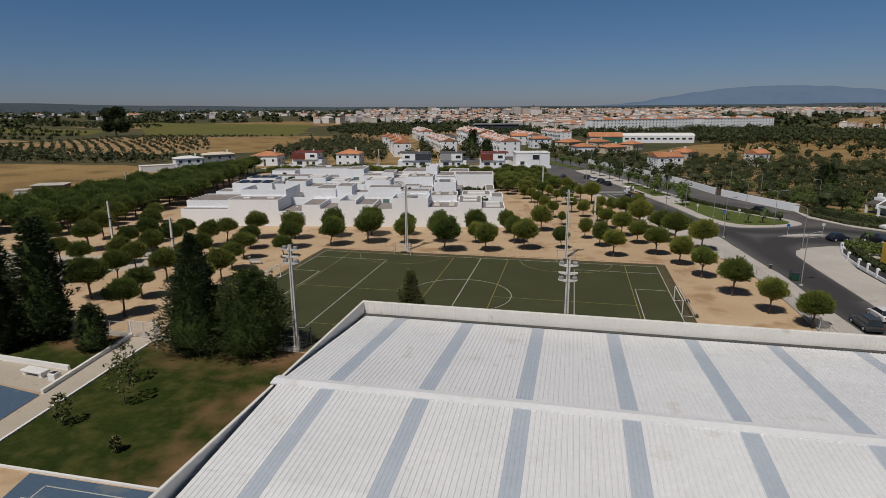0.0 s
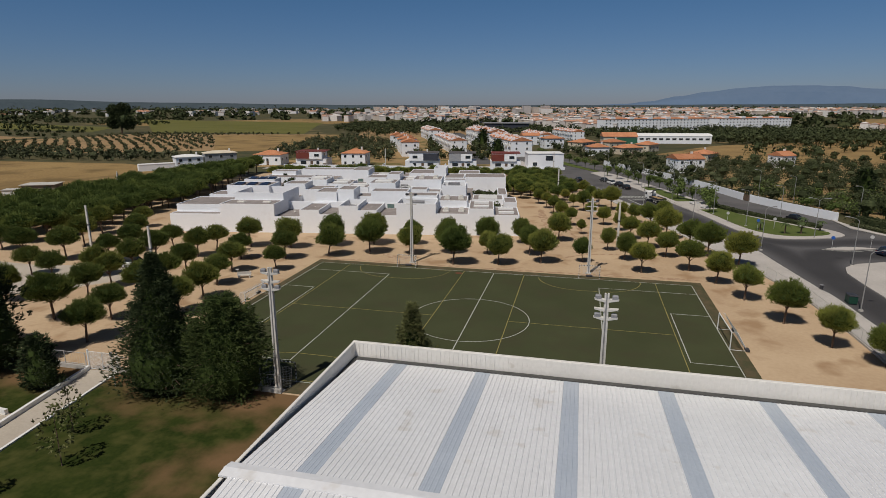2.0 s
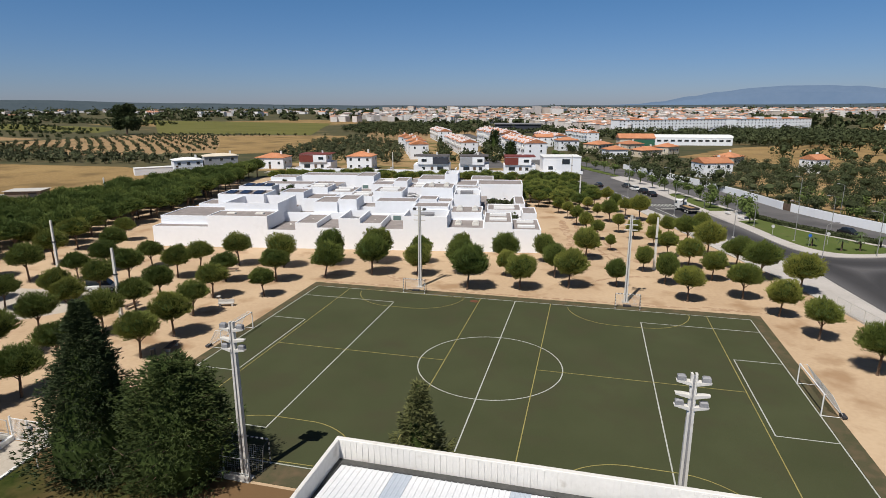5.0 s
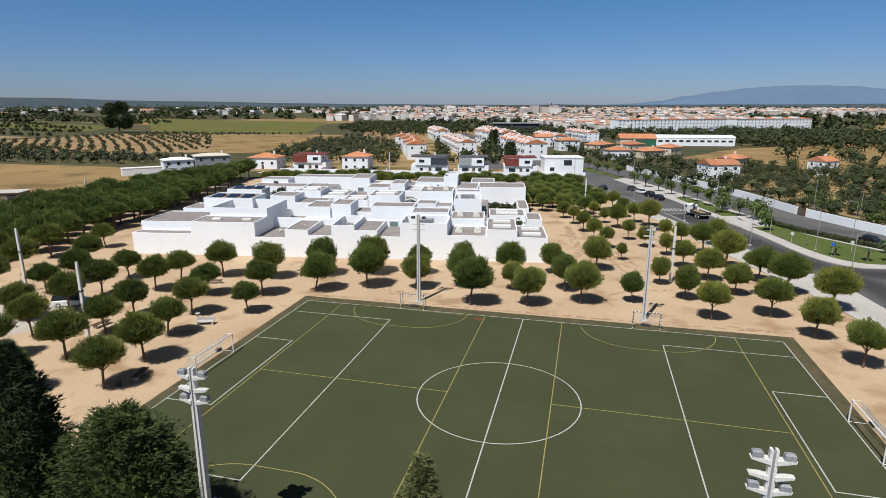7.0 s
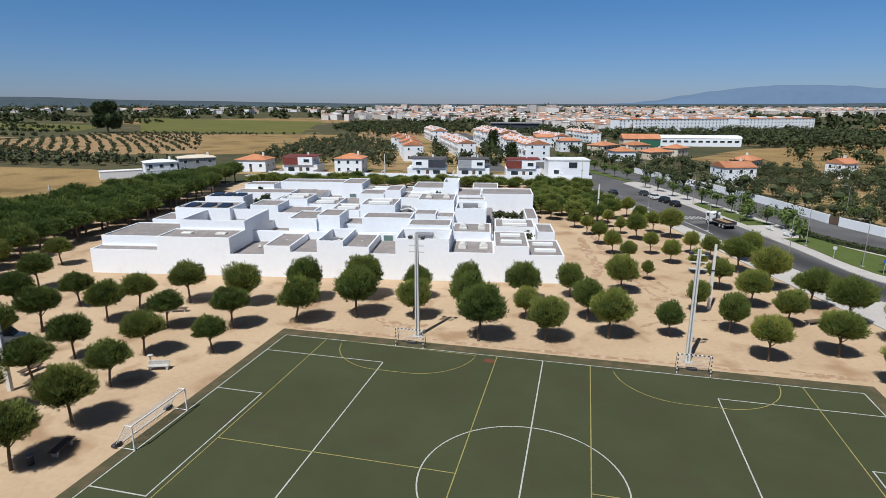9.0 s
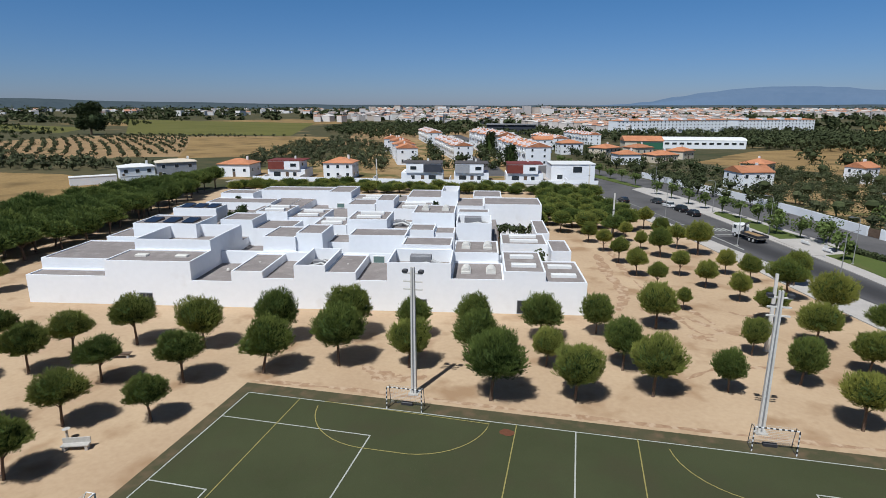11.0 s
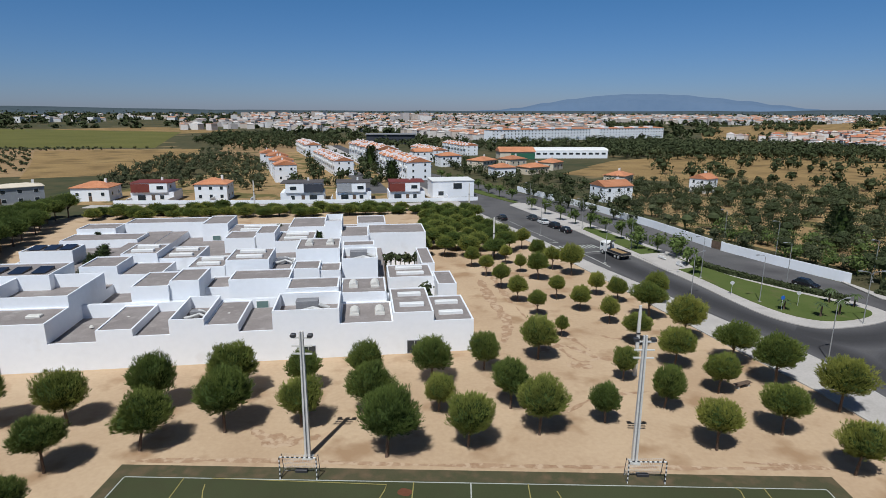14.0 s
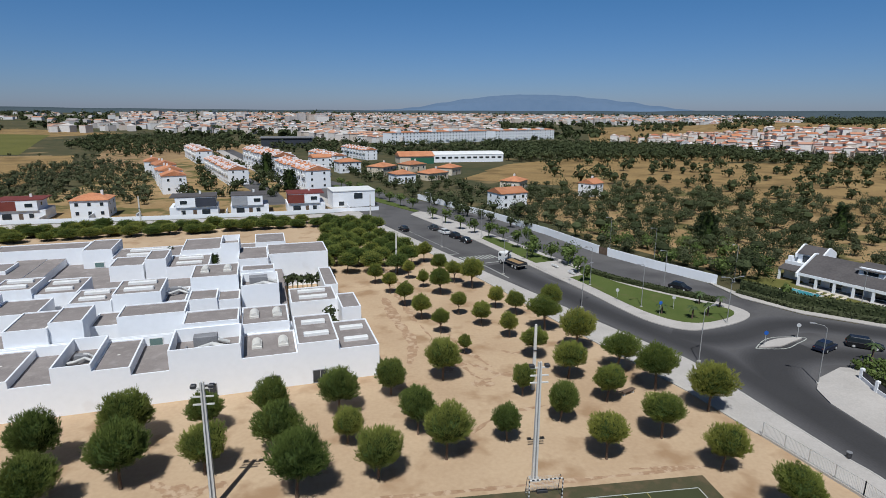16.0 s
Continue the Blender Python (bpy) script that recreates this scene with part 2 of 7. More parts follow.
POLEW = material("pole_concrete", (0.55, 0.53, 0.49), (0.66, 0.64, 0.60), 0.85, 0.4, 5)
VENT = material("skylight_dome", (0.62, 0.60, 0.55), (0.70, 0.68, 0.63), 0.5, 1, 8)
SOLAR = material("solar_panel", (0.015, 0.02, 0.035), (0.02, 0.028, 0.05), 0.15, 1, 5, bump=0)
TILE = material("terracotta_tiles", (0.40, 0.155, 0.070), (0.56, 0.255, 0.135), 0.9, 0.2, 2.5, c3=(0.38, 0.16, 0.09), w3=0.25, bump=0.4, rand=0.15)
DARKTILE = material("dark_grey_tiles", (0.074, 0.067, 0.067), (0.115, 0.104, 0.102), 0.9, 0.3, 3, bump=0.3)
GLASS = glass("window_glass")
MAROON = material("maroon_cladding", (0.16, 0.035, 0.025), (0.20, 0.05, 0.035), 0.6, 0.6, 6)
NAVY = material("anthracite_cladding", (0.035, 0.04, 0.055), (0.05, 0.055, 0.07), 0.6, 0.6, 6)
YELLOW = material("yellow_wall", (0.60, 0.36, 0.035), (0.68, 0.43, 0.06), 0.8, 0.5, 4)
GREYWALL = material("grey_wall", (0.28, 0.29, 0.31), (0.36, 0.37, 0.39), 0.8, 0.5, 4)
CREAM = material("cream_wall", (0.60, 0.52, 0.40), (0.70, 0.62, 0.50), 0.85, 0.4, 4)
OLIVEFIR = material("olive_conifer", (0.070, 0.078, 0.026), (0.145, 0.150, 0.058), 0.8, 0.5, 4, bump=0, spec=0.2)
GREENFIR = material("green_conifer", (0.032, 0.052, 0.014), (0.084, 0.110, 0.032), 0.8, 0.5, 4, bump=0, spec=0.2)
BLOCKW = material("weathered_blockwork", (0.17, 0.135, 0.11), (0.27, 0.22, 0.18), 0.95, 0.8, 5)
RUBBER = material("tyre_rubber", (0.015, 0.015, 0.015), (0.03, 0.03, 0.03), 0.9, 2, 10)
NETM = material("goal_net", (0.55, 0.56, 0.55), (0.65, 0.66, 0.65), 0.9, 2, 8)
WATER = material("pool_water", (0.06, 0.28, 0.33), (0.09, 0.34, 0.38), 0.08, 1, 4, spec=0.6)
TOWNW = palette("town_walls", [(0.70, 0.66, 0.63), (0.78, 0.76, 0.74), (0.60, 0.52, 0.45), (0.72, 0.70, 0.68), (0.54, 0.50, 0.48), (0.66, 0.58, 0.51), (0.80, 0.78, 0.77), (0.70, 0.64, 0.60)])
TOWNR = palette("town_roofs", [(0.48, 0.24, 0.15), (0.54, 0.30, 0.20), (0.44, 0.26, 0.18), (0.40, 0.35, 0.32), (0.52, 0.27, 0.17), (0.60, 0.56, 0.52)])
ESTATER = palette("estate_roofs", [(0.50, 0.20, 0.10), (0.56, 0.27, 0.16), (0.46, 0.17, 0.09), (0.52, 0.29, 0.20), (0.58, 0.24, 0.12), (0.42, 0.20, 0.14)])


# ---- mesh helpers ----
class Geo:
    """Collects vertices and faces for one mesh."""
    def __init__(self):
        self.v, self.f = [], []

    def add(self, vs, fs):
        k = len(self.v)
        self.v.extend(vs)
        self.f.extend(tuple(i + k for i in f) for f in fs)
        return self

    def box(self, x0, x1, y0, y1, z0, z1, rz=0.0, at=(0, 0, 0), bottom=True):
        c, s = math.cos(rz), math.sin(rz)
        p = [(x, y, z) for z in (z0, z1) for x, y in ((x0, y0), (x1, y0), (x1, y1), (x0, y1))]
        p = [(at[0] + x * c - y * s, at[1] + x * s + y * c, at[2] + z) for x, y, z in p]
        f = [(4, 5, 6, 7), (0, 1, 5, 4), (1, 2, 6, 5), (2, 3, 7, 6), (3, 0, 4, 7)]
        return self.add(p, f + ([(3, 2, 1, 0)] if bottom else []))

    def cbox(self, x0, x1, y0, y1, z0, z1, c=0.03):
        """A box whose upper edges are chamfered."""
        p = [(x0, y0, z0), (x1, y0, z0), (x1, y1, z0), (x0, y1, z0), (x0, y0, z1 - c), (x1, y0, z1 - c), (x1, y1, z1 - c), (x0, y1, z1 - c),
             (x0 + c, y0 + c, z1), (x1 - c, y0 + c, z1), (x1 - c, y1 - c, z1), (x0 + c, y1 - c, z1)]
        f = [(3, 2, 1, 0), (8, 9, 10, 11)]
        for a in (0, 4):
            f += [(a + i, a + (i + 1) % 4, a + 4 + (i + 1) % 4, a + 4 + i) for i in range(4)]
        return self.add(p, f)

    def tube(self, pts, radii, n=8, cap=True):
        """A tube through points, with a radius at each."""
        pts = [Vector(p) for p in pts]
        k = len(self.v)
        for i, p in enumerate(pts):
            d = (pts[min(i + 1, len(pts) - 1)] - pts[max(i - 1, 0)]).normalized()
            a = d.orthogonal().normalized() if abs(d.z) < 0.999 else Vector((1, 0, 0))
            b = d.cross(a)
            r = radii[i] if isinstance(radii, (list, tuple)) else radii
            for j in range(n):
                w = 2 * math.pi * j / n + math.pi / n
                self.v.append(tuple(p + (a * math.cos(w) + b * math.sin(w)) * r))
        for i in range(len(pts) - 1):
            for j in range(n):
                self.f.append((k + i * n + j, k + i * n + (j + 1) % n, k + (i + 1) * n + (j + 1) % n, k + (i + 1) * n + j))
        if cap:
            self.f.append(tuple(k + j for j in reversed(range(n))))
            self.f.append(tuple(k + (len(pts) - 1) * n + j for j in range(n)))
        return self

    def prism(self, poly, z0, z1):
        """An upright prism over a polygon (anticlockwise)."""
        n = len(poly)
        self.add([(x, y, z0) for x, y in poly] + [(x, y, z1) for x, y in poly],
                 [tuple(range(n, 2 * n))] + [(i, (i + 1) % n, n + (i + 1) % n, n + i) for i in range(n)])
        return self

    def ribbon(self, pts, w, z, z0=None):
        """A flat or raised strip of width w along points."""
        P = [Vector((x, y)) for x, y in pts]
        L, R = [], []
        for i, p in enumerate(P):
            d = (P[min(i + 1, len(P) - 1)] - P[max(i - 1, 0)]).normalized()
            nrm = Vector((-d.y, d.x)) * w / 2
            L.append(p + nrm); R.append(p - nrm)
        if z0 is None:
            k = len(self.v)
            for a, b in zip(L, R):
                self.v += [(a.x, a.y, z), (b.x, b.y, z)]
            for i in range(len(P) - 1):
                self.f.append((k + 2 * i + 1, k + 2 * i + 3, k + 2 * i + 2, k + 2 * i))
        else:
            k = len(self.v)
            for a, b in zip(L, R):
                self.v += [(a.x, a.y, z0), (a.x, a.y, z), (b.x, b.y, z), (b.x, b.y, z0)]
            for i in range(len(P) - 1):
                for j in range(3):
                    self.f.append((k + 4 * i + j, k + 4 * i + j + 1, k + 4 * i + 5 + j, k + 4 * i + 4 + j)[::-1])
            e = k + 4 * (len(P) - 1)
            self.f += [(k, k + 1, k + 2, k + 3)[::-1], (e + 3, e + 2, e + 1, e)[::-1]]
        return self

    def mesh(self, name, mat, smooth=False):
        me = bpy.data.meshes.new(name)
        me.from_pydata(self.v, [], self.f)
        me.materials.append(mat)
        if smooth:
            me.shade_smooth()
        me.update()
        return me


def part(name, geo, mat, parent=None, label="", smooth=False):
    ob = new(name, geo.mesh(name, mat, smooth))
    if parent is not None:
        ob.parent = parent
    if label:
        ob["label"] = label
    return ob


def setting(name, geo, mat, label, category):
    return tagged(part(name, geo, mat), label, category, kind="structure")


def thing(name, m, label, category, group=""):
    e = new(name)
    e.empty_display_size = 0.3
    e.matrix_world = m
    return tagged(e, label, category, group)


def smooth_line(pts, n=6):
    """Catmull-Rom through points."""
    out = []
    P = [pts[0], *pts, pts[-1]]
    for i in range(1, len(P) - 2):
        for k in range(n):
            t = k / n
            out.append(tuple(0.5 * ((2 * b) + (-a + c) * t + (2 * a - 5 * b + 4 * c - d) * t * t + (-a + 3 * b - 3 * c + d) * t ** 3)
                             for a, b, c, d in zip(P[i - 1], P[i], P[i + 1], P[i + 2])))
    return out + [tuple(pts[-1])]


def arc(cx, cy, r, a0, a1, n=48):
    return [(cx + r * math.cos(radians(a0 + (a1 - a0) * i / n)), cy + r * math.sin(radians(a0 + (a1 - a0) * i / n))) for i in range(n + 1)]


def sheet(poly, z):
    g = Geo()
    g.add([(x, y, z) for x, y in poly], [tuple(range(len(poly)))])
    return g


# ---- ground and large structure ----
g = Geo()
rings = [0, 60, 150, 300, 500, 800, 1200, 1800, 2600, 3600, 4700]
seg = 72
for i, r in enumerate(rings):
    for j in range(seg if i else 1):
        a = 2 * math.pi * j / seg
        g.v.append((r * math.cos(a), r * math.sin(a), -0.10))
for j in range(seg):
    g.f.append((0, 1 + j, 1 + (j + 1) % seg))
for i in range(1, len(rings) - 1):
    for j in range(seg):
        a, b = 1 + (i - 1) * seg, 1 + i * seg
        g.f.append((a + j, b + j, b + (j + 1) % seg, a + (j + 1) % seg))
setting("ground", g, LAND, "dry olive-brown land with scrub reaching the horizon", "ground")

# far hills, their distance haze painted into the base colours
def hills(name, az0, az1, dist, heights, mat, label):
    g = Geo()
    n = 90
    for i in range(n + 1):
        f = i / n
        a = radians(az0 + (az1 - az0) * f)
        k = f * (len(heights) - 1)
        j = min(int(k), len(heights) - 2)
        w = k - j
        w = w * w * (3 - 2 * w)
        h = heights[j] * (1 - w) + heights[j + 1] * w + noise.noise((i * 0.3, dist * 0.01, 0)) * dist * 0.0012
        for d, z in ((0, -1), (80, h * 0.7), (220, h), (300, -1)):
            g.v.append(((dist + d) * math.sin(a), (dist + d) * math.cos(a), z))
    for i in range(n):
        for j in range(3):
            g.f.append((i * 4 + j, i * 4 + 4 + j, i * 4 + 5 + j, i * 4 + 1 + j))
    setting(name, g, mat, label, "hill")

hills("hill_range", 1, 38, 4300, [24, 32, 50, 84, 114, 136, 148, 148, 138, 120, 98, 72, 46, 28, 22, 20], HILL, "mountain range on the horizon, painted hazy blue")
hills("backdrop_ridge", -75, 60, 4000, [84, 78, 62, 44, 30, 24, 24, 26, 30, 40, 46, 52], RIDGE, "dark wooded ridge along the horizon, painted hazy")

# sandy school ground
sand_edge_r = [(44.5, -40), (43.6, 5), (43.0, 17), (40.6, 28), (38.5, 38), (35, 49), (31, 62), (26.5, 78), (20.5, 98), (10, 128), (2, 152)]
poly = [(-112, -60), (44.5, -60)] + sand_edge_r + [(-12, 158), (-104, 146), (-119, 124), (-115, 60)]
setting("ground_sand", sheet(poly, 0.0), SAND, "bare sandy ground of the school yard with stains", "ground")

# pitch
pitch = setting("pitch", Geo().box(-30.2, 30.5, -22.6, 22.05, -0.05, 0.03), TURF, "dark green artificial turf football pitch", "pitch")
HW, HL = 20.35, 29.02
def line(pts, mat, w=0.11, z=0.036, name="line_marking"):
    part(name, Geo().ribbon(pts, w, z), mat, pitch)
for s in (-1, 1):
    line([(-HL, s * HW), (HL, s * HW)], LINE_W)
    line([(s * HL, -HW + 0.06), (s * HL, HW - 0.06)], LINE_W, z=0.038)
    for d, hy in ((13.17, 16.13), (4.6, 7.35)):
        line([(s * HL, hy), (s * (HL - d), hy)], LINE_W, z=0.040)
        line([(s * HL, -hy), (s * (HL - d), -hy)], LINE_W, z=0.040)
        line([(s * (HL - d), -hy - 0.05), (s * (HL - d), hy + 0.05)], LINE_W, z=0.042)
line([(0, -HW), (0, HW)], LINE_W, z=0.040)
line(arc(0, 0, 7.32, 0, 360, 72), LINE_W, z=0.044)
for s in (-1, 1):
    line([(s * 4.72, -HW), (s * 4.72, HW)], LINE_Y, 0.09, 0.046)
    line([(s * 23.95, -HW), (s * 23.95, HW)], LINE_Y, 0.09, 0.046)
    line([(s * 4.72, 0), (s * 23.95, 0)], LINE_Y, 0.09, 0.048)
    for q in (-1, 1):
        cx = s * 14.4
        line([(cx + s * 7.2 * 1, q * HW)] + [(cx + x, q * y) for x, y in
             [(6.0 * math.cos(radians(a)) + (1.5 if a < 90 else -1.5), HW - 6.0 * math.sin(radians(a))) for a in range(4, 177, 8)]], LINE_Y, 0.09, 0.050)
for xa, xb, ya, yb in ((-30.2, 30.5, HW + 0.12, 22.05), (-30.2, 30.5, -22.6, -HW - 0.12), (-30.2, -HL - 0.12, -HW - 0.12, HW + 0.12), (HL + 0.12, 30.5, -HW - 0.12, HW + 0.12)):
    part("worn_border", sheet([(xa, ya), (xb, ya), (xb, yb), (xa, yb)], 0.034), TURF2, pitch, "browner worn turf outside the lines")
part("worn_patch", sheet([(-5.35 + 0.62 * math.cos(a * 0.5236), 19.0 + (0.5 + 0.09 * math.sin(a * 2.1)) * math.sin(a * 0.5236)) for a in range(12)], 0.052), material("reddish_patch", (0.12, 0.04, 0.02), (0.15, 0.06, 0.03), 0.95), pitch)

# road network
left_kerb = smooth_line([(50, -60), (49, -20), (47.6, 5), (47.1, 18.6), (46.3, 23.6), (44.9, 36.5), (43.7, 46.5), (40.5, 53.7), (35.5, 66.5), (31.5, 77.5),
                         (25.7, 92.6), (18, 115), (8.5, 141), (-6, 182), (-22, 228), (-60, 335), (-110, 480)])
right_edge = [(54.5, -60), (54, 10), (53.6, 24.9), (53.6, 28.4), (53.7, 32.7), (54.9, 36.3), (57.6, 39), (62.9, 41.5), (72, 39), (110, 22), (112, 34), (82.6, 53.4), (73.7, 61.3),
              (68.6, 71), (68.4, 80.4), (57.8, 104.5), (50.6, 129.8), (41, 158), (21, 197), (-3, 240), (-53, 340), (-102, 483)]
setting("road", sheet(right_edge + left_kerb[::-1], -0.04), ASPHALT, "grey asphalt road with dark tyre-worn bends", "road")
inner = [(44.5, -60)] + sand_edge_r + [(-12, 184), (-28, 228), (-66, 333), (-116, 478)]
g = Geo(); g.add([(x, y, 0.10) for x, y in inner] + [(x, y, 0.10) for x, y in left_kerb[::-1]], [tuple(range(len(inner) + len(left_kerb)))[::-1]])
pavement = setting("pavement", g, PAVING, "pale pavement of small concrete slabs along the road", "pavement")
setting("kerb", Geo().ribbon(left_kerb, 0.22, 0.13, -0.04), CONCRETE, "pale concrete kerb along the road", "kerb")
island_edge = smooth_line([(16, 165), (29.1, 125.1), (35.7, 100.1), (41, 80.5), (43.5, 69), (45.8, 61.4), (50, 57.1), (55.4, 57.5), (61.3, 59.7), (64.7, 62.6), (64.4, 66.8),
                           (60.5, 73.1), (53.5, 82.5), (48.6, 92), (43, 108), (36, 130), (22, 168), (16, 165)], 4)
setting("island_pavement", Geo().prism(island_edge, -0.04, 0.10), PAVING, "pale paved edge of the traffic island", "pavement")
setting("island_strip", Geo().prism([(17.5, 170), (19.5, 171), (3, 212), (-10, 243), (-13, 241), (-1.5, 208)], -0.04, 0.12), GREEN, "narrow grass strip between the carriageways", "grass")
TRACKS = []
for pts in ([(51.5, -50), (51, -10), (50.4, 20), (49.5, 36), (47.2, 50), (41.5, 64), (36, 80), (29, 100)], [(52, 8), (51.5, 28), (53, 40), (60, 46), (72, 43.5), (106, 29)], [(46.5, 56), (50.5, 53.5), (57, 54), (67, 57.5), (76, 54), (104, 36)],
            [(51, 24), (51.3, 38), (55, 46), (64, 48.5)]):
    line_pts = smooth_line(pts, 6)
    TRACKS.append(line_pts)
for lev, mt in enumerate(TYRES):
    for k, line_pts in enumerate(TRACKS):
        setting("tyre_band", Geo().ribbon(line_pts, 7.4 - 0.75 * lev, -0.0392 + 0.00095 * lev + 0.00012 * k), mt, "dark band of tyre wear on the asphalt", "road wear")
grass_edge = smooth_line([(31.5, 126), (38.2, 100), (43.5, 82), (46.0, 70.5), (48.4, 63.6), (51.5, 60.2), (55.4, 59.8), (60.4, 61.6), (62.6, 64),
                          (61.8, 66.6), (58, 71.5), (51.5, 80.5), (47.2, 90.5), (41.6, 107), (34.5, 128), (31.5, 126)], 4)
setting("grass_island", Geo().prism(grass_edge, 0.05, 0.16), GREEN, "watered green lawn on the traffic island", "grass")
setting("paved_plaza", Geo().prism([(37.0, 99), (39.6, 86.5), (46.5, 89.5), (43.5, 101)], 0.05, 0.18), PAVING, "pale paved resting place on the island", "pavement")
setting("median", Geo().prism(smooth_line([(56.6, 49.3), (59.6, 51.2), (62.6, 52.0), (65.6, 51.7), (63.0, 50.5), (60.0, 49.2), (56.6, 49.3)], 4), -0.04, 0.12), PAVING, "narrow paved median with rounded ends", "kerb")
corner = [(54.5, -60), (54, 10), (53.6, 24.9), (53.6, 28.4), (53.7, 32.7), (54.9, 36.3), (57.6, 39), (62.9, 41.5), (72, 39), (110, 22), (110, 12), (72, 31), (64.5, 34), (61, 31), (60, 25), (60.4, 8), (61, -60)]
setting("corner_pavement", Geo().prism(corner[::-1], -0.04, 0.11), PAVING, "pale corner pavement with rounded kerb", "pavement")
setting("verge_pavement", Geo().prism([(68.8, 71), (73.9, 61.6), (82.8, 53.7), (112, 34.4), (113, 36.5), (84, 56), (75.2, 63.6), (70.6, 72), (69.2, 80.5), (68.6, 80.5)], -0.04, 0.10), PAVING, "pale pavement under the hedge", "pavement")
for k in range(12):
    f = (k + 0.5) / 12
    cx, cy = 19.4 + 11.4 * f, 105.0 + 2.5 * f
    setting("crosswalk_stripe", Geo().ribbon([(cx + 0.63, cy - 1.63), (cx - 0.63, cy + 1.63)], 0.48, -0.031), LINE_W, "white painted crosswalk stripe", "road marking")
for pts, wd in (([(25.6, 101.6), (27.4, 96.0), (29.3, 89.1)], 0.3), ([(26.9, 101.4), (31.2, 102.6)], 0.4), ([(18.2, 109.4), (22.6, 110.9)], 0.4), ([(22.2, 111.8), (17.6, 125), (12.5, 140)], 0.14)):
    setting("road_line", Geo().ribbon(pts, wd, -0.0305), LINE_W, "white painted line on the asphalt", "road marking")
ring = smooth_line([(55.9, 49.1), (59.4, 51.9), (62.6, 52.7), (66.4, 51.8), (63.3, 49.9), (60.2, 48.5), (55.9, 49.1)], 4)
setting("road_line", Geo().ribbon(ring, 0.16, -0.0295), LINE_W, "white line painted round the median", "road marking")

# fields on the far left and behind
def field(name, poly, mat, label, z=-0.06):
    setting(name, sheet(poly, z), mat, label, "field")
field("field_straw_near", [(-420, 40), (-116, 20), (-115, 76), (-119, 122), (-145, 140), (-190, 158), (-400, 150)], FIELD, "straw-coloured mown field", -0.05)
field("field_green_crop", [(-860, 900), (-630, 700), (-395, 425), (-240, 436), (-312, 612), (-370, 760)], VINE, "even green vineyard field", -0.03)
field("field_soil_rows", [(-395, 400), (-215, 428), (-150, 330), (-165, 250), (-260, 205), (-420, 220)], SOIL, "brown orchard soil with rows of small trees", -0.05)
TAN = [(-192, 226), (-148, 252), (-160, 330), (-200, 428), (-305, 392), (-235, 292)]
field("field_tan", TAN, FIELD, "bare tan hillside field", -0.04)
field("field_tan_mid", [(-150, 325), (-75, 430), (-90, 560), (-240, 600)], SOIL, "brown open ground behind the houses", -0.055)
field("field_straw_right", [(70, 300), (190, 330), (420, 390), (700, 420), (900, 520), (500, 470), (230, 440), (95, 340)], FIELD, "straw-coloured field behind the olive grove", -0.05)
field("field_straw_east", [(50, 262), (80, 240), (150, 205), (150, 130), (330, 80), (420, 150), (350, 330), (100, 345)], FIELD, "straw-coloured field with scattered dark trees", -0.045)
field("field_crop_far", [(-960, 540), (-470, 430), (-540, 540), (-1050, 720)], VINE, "far olive-green field", -0.03)
field("field_brown_far", [(-760, 300), (-430, 268), (-425, 330), (-780, 400)], SOIL, "far brown field", -0.03)
field("field_straw_far", [(-700, 640), (-420, 560), (-300, 800), (-520, 980)], FIELD, "far straw field", -0.045)
field("field_grove", [(60, 125), (82, 75), (140, 60), (330, 120), (320, 260), (110, 250), (50, 180)], TANSOIL, "tan bare soil under the olive trees", -0.055)

field("field_suburb", [(-125, 158), (8, 176), (0, 215), (-20, 260), (-110, 440), (-140, 330), (-118, 240), (-128, 200)], TANSOIL, "tan bare ground between the houses", -0.052)
setting("street_terraces", Geo().ribbon([(-30, 190), (-38, 222), (-72, 310), (-112, 414)], 9, -0.03), ASPHALT, "asphalt street between the terraces", "road")
setting("street_front", Geo().ribbon([(-118, 155.5), (-60, 160), (-20, 164.5), (0, 170)], 6, -0.02), PAVING, "pale lane in front of the modern houses", "road")
def hill_z(x, y):
    """Height of the slope that carries the estate."""
    az, d = math.degrees(math.atan2(x, y + 22)), math.hypot(x, y + 22)
    k = min(1, max(0, (az - 31) / 9))
    w = min(1, max(0, (az - 23) / 4))
    return w * min(19.0, max(0.0, (d - 565 + 75 * k) * (0.024 + 0.036 * k)))
g = Geo()
HD = [400 + 25 * i for i in range(25)] + [1100, 1200, 1300]
for i in range(31):
    a = radians(22 + 1.3 * i)
    for d in HD:
        x, y = d * math.sin(a), d * math.cos(a) - 22
        z = hill_z(x, y) * max(0.0, min(1, (1250 - d) / 200))
        g.v.append((x, y, z + 0.02 if z > 0 and d < 1250 else -0.3))
nd = len(HD)
for i in range(30):
    for j in range(nd - 1):
        g.f.append((i * nd + j, i * nd + 1 + j, (i + 1) * nd + 1 + j, (i + 1) * nd + j))
setting("hillside", g, FIELD, "straw-coloured hillside under the estate", "hill")

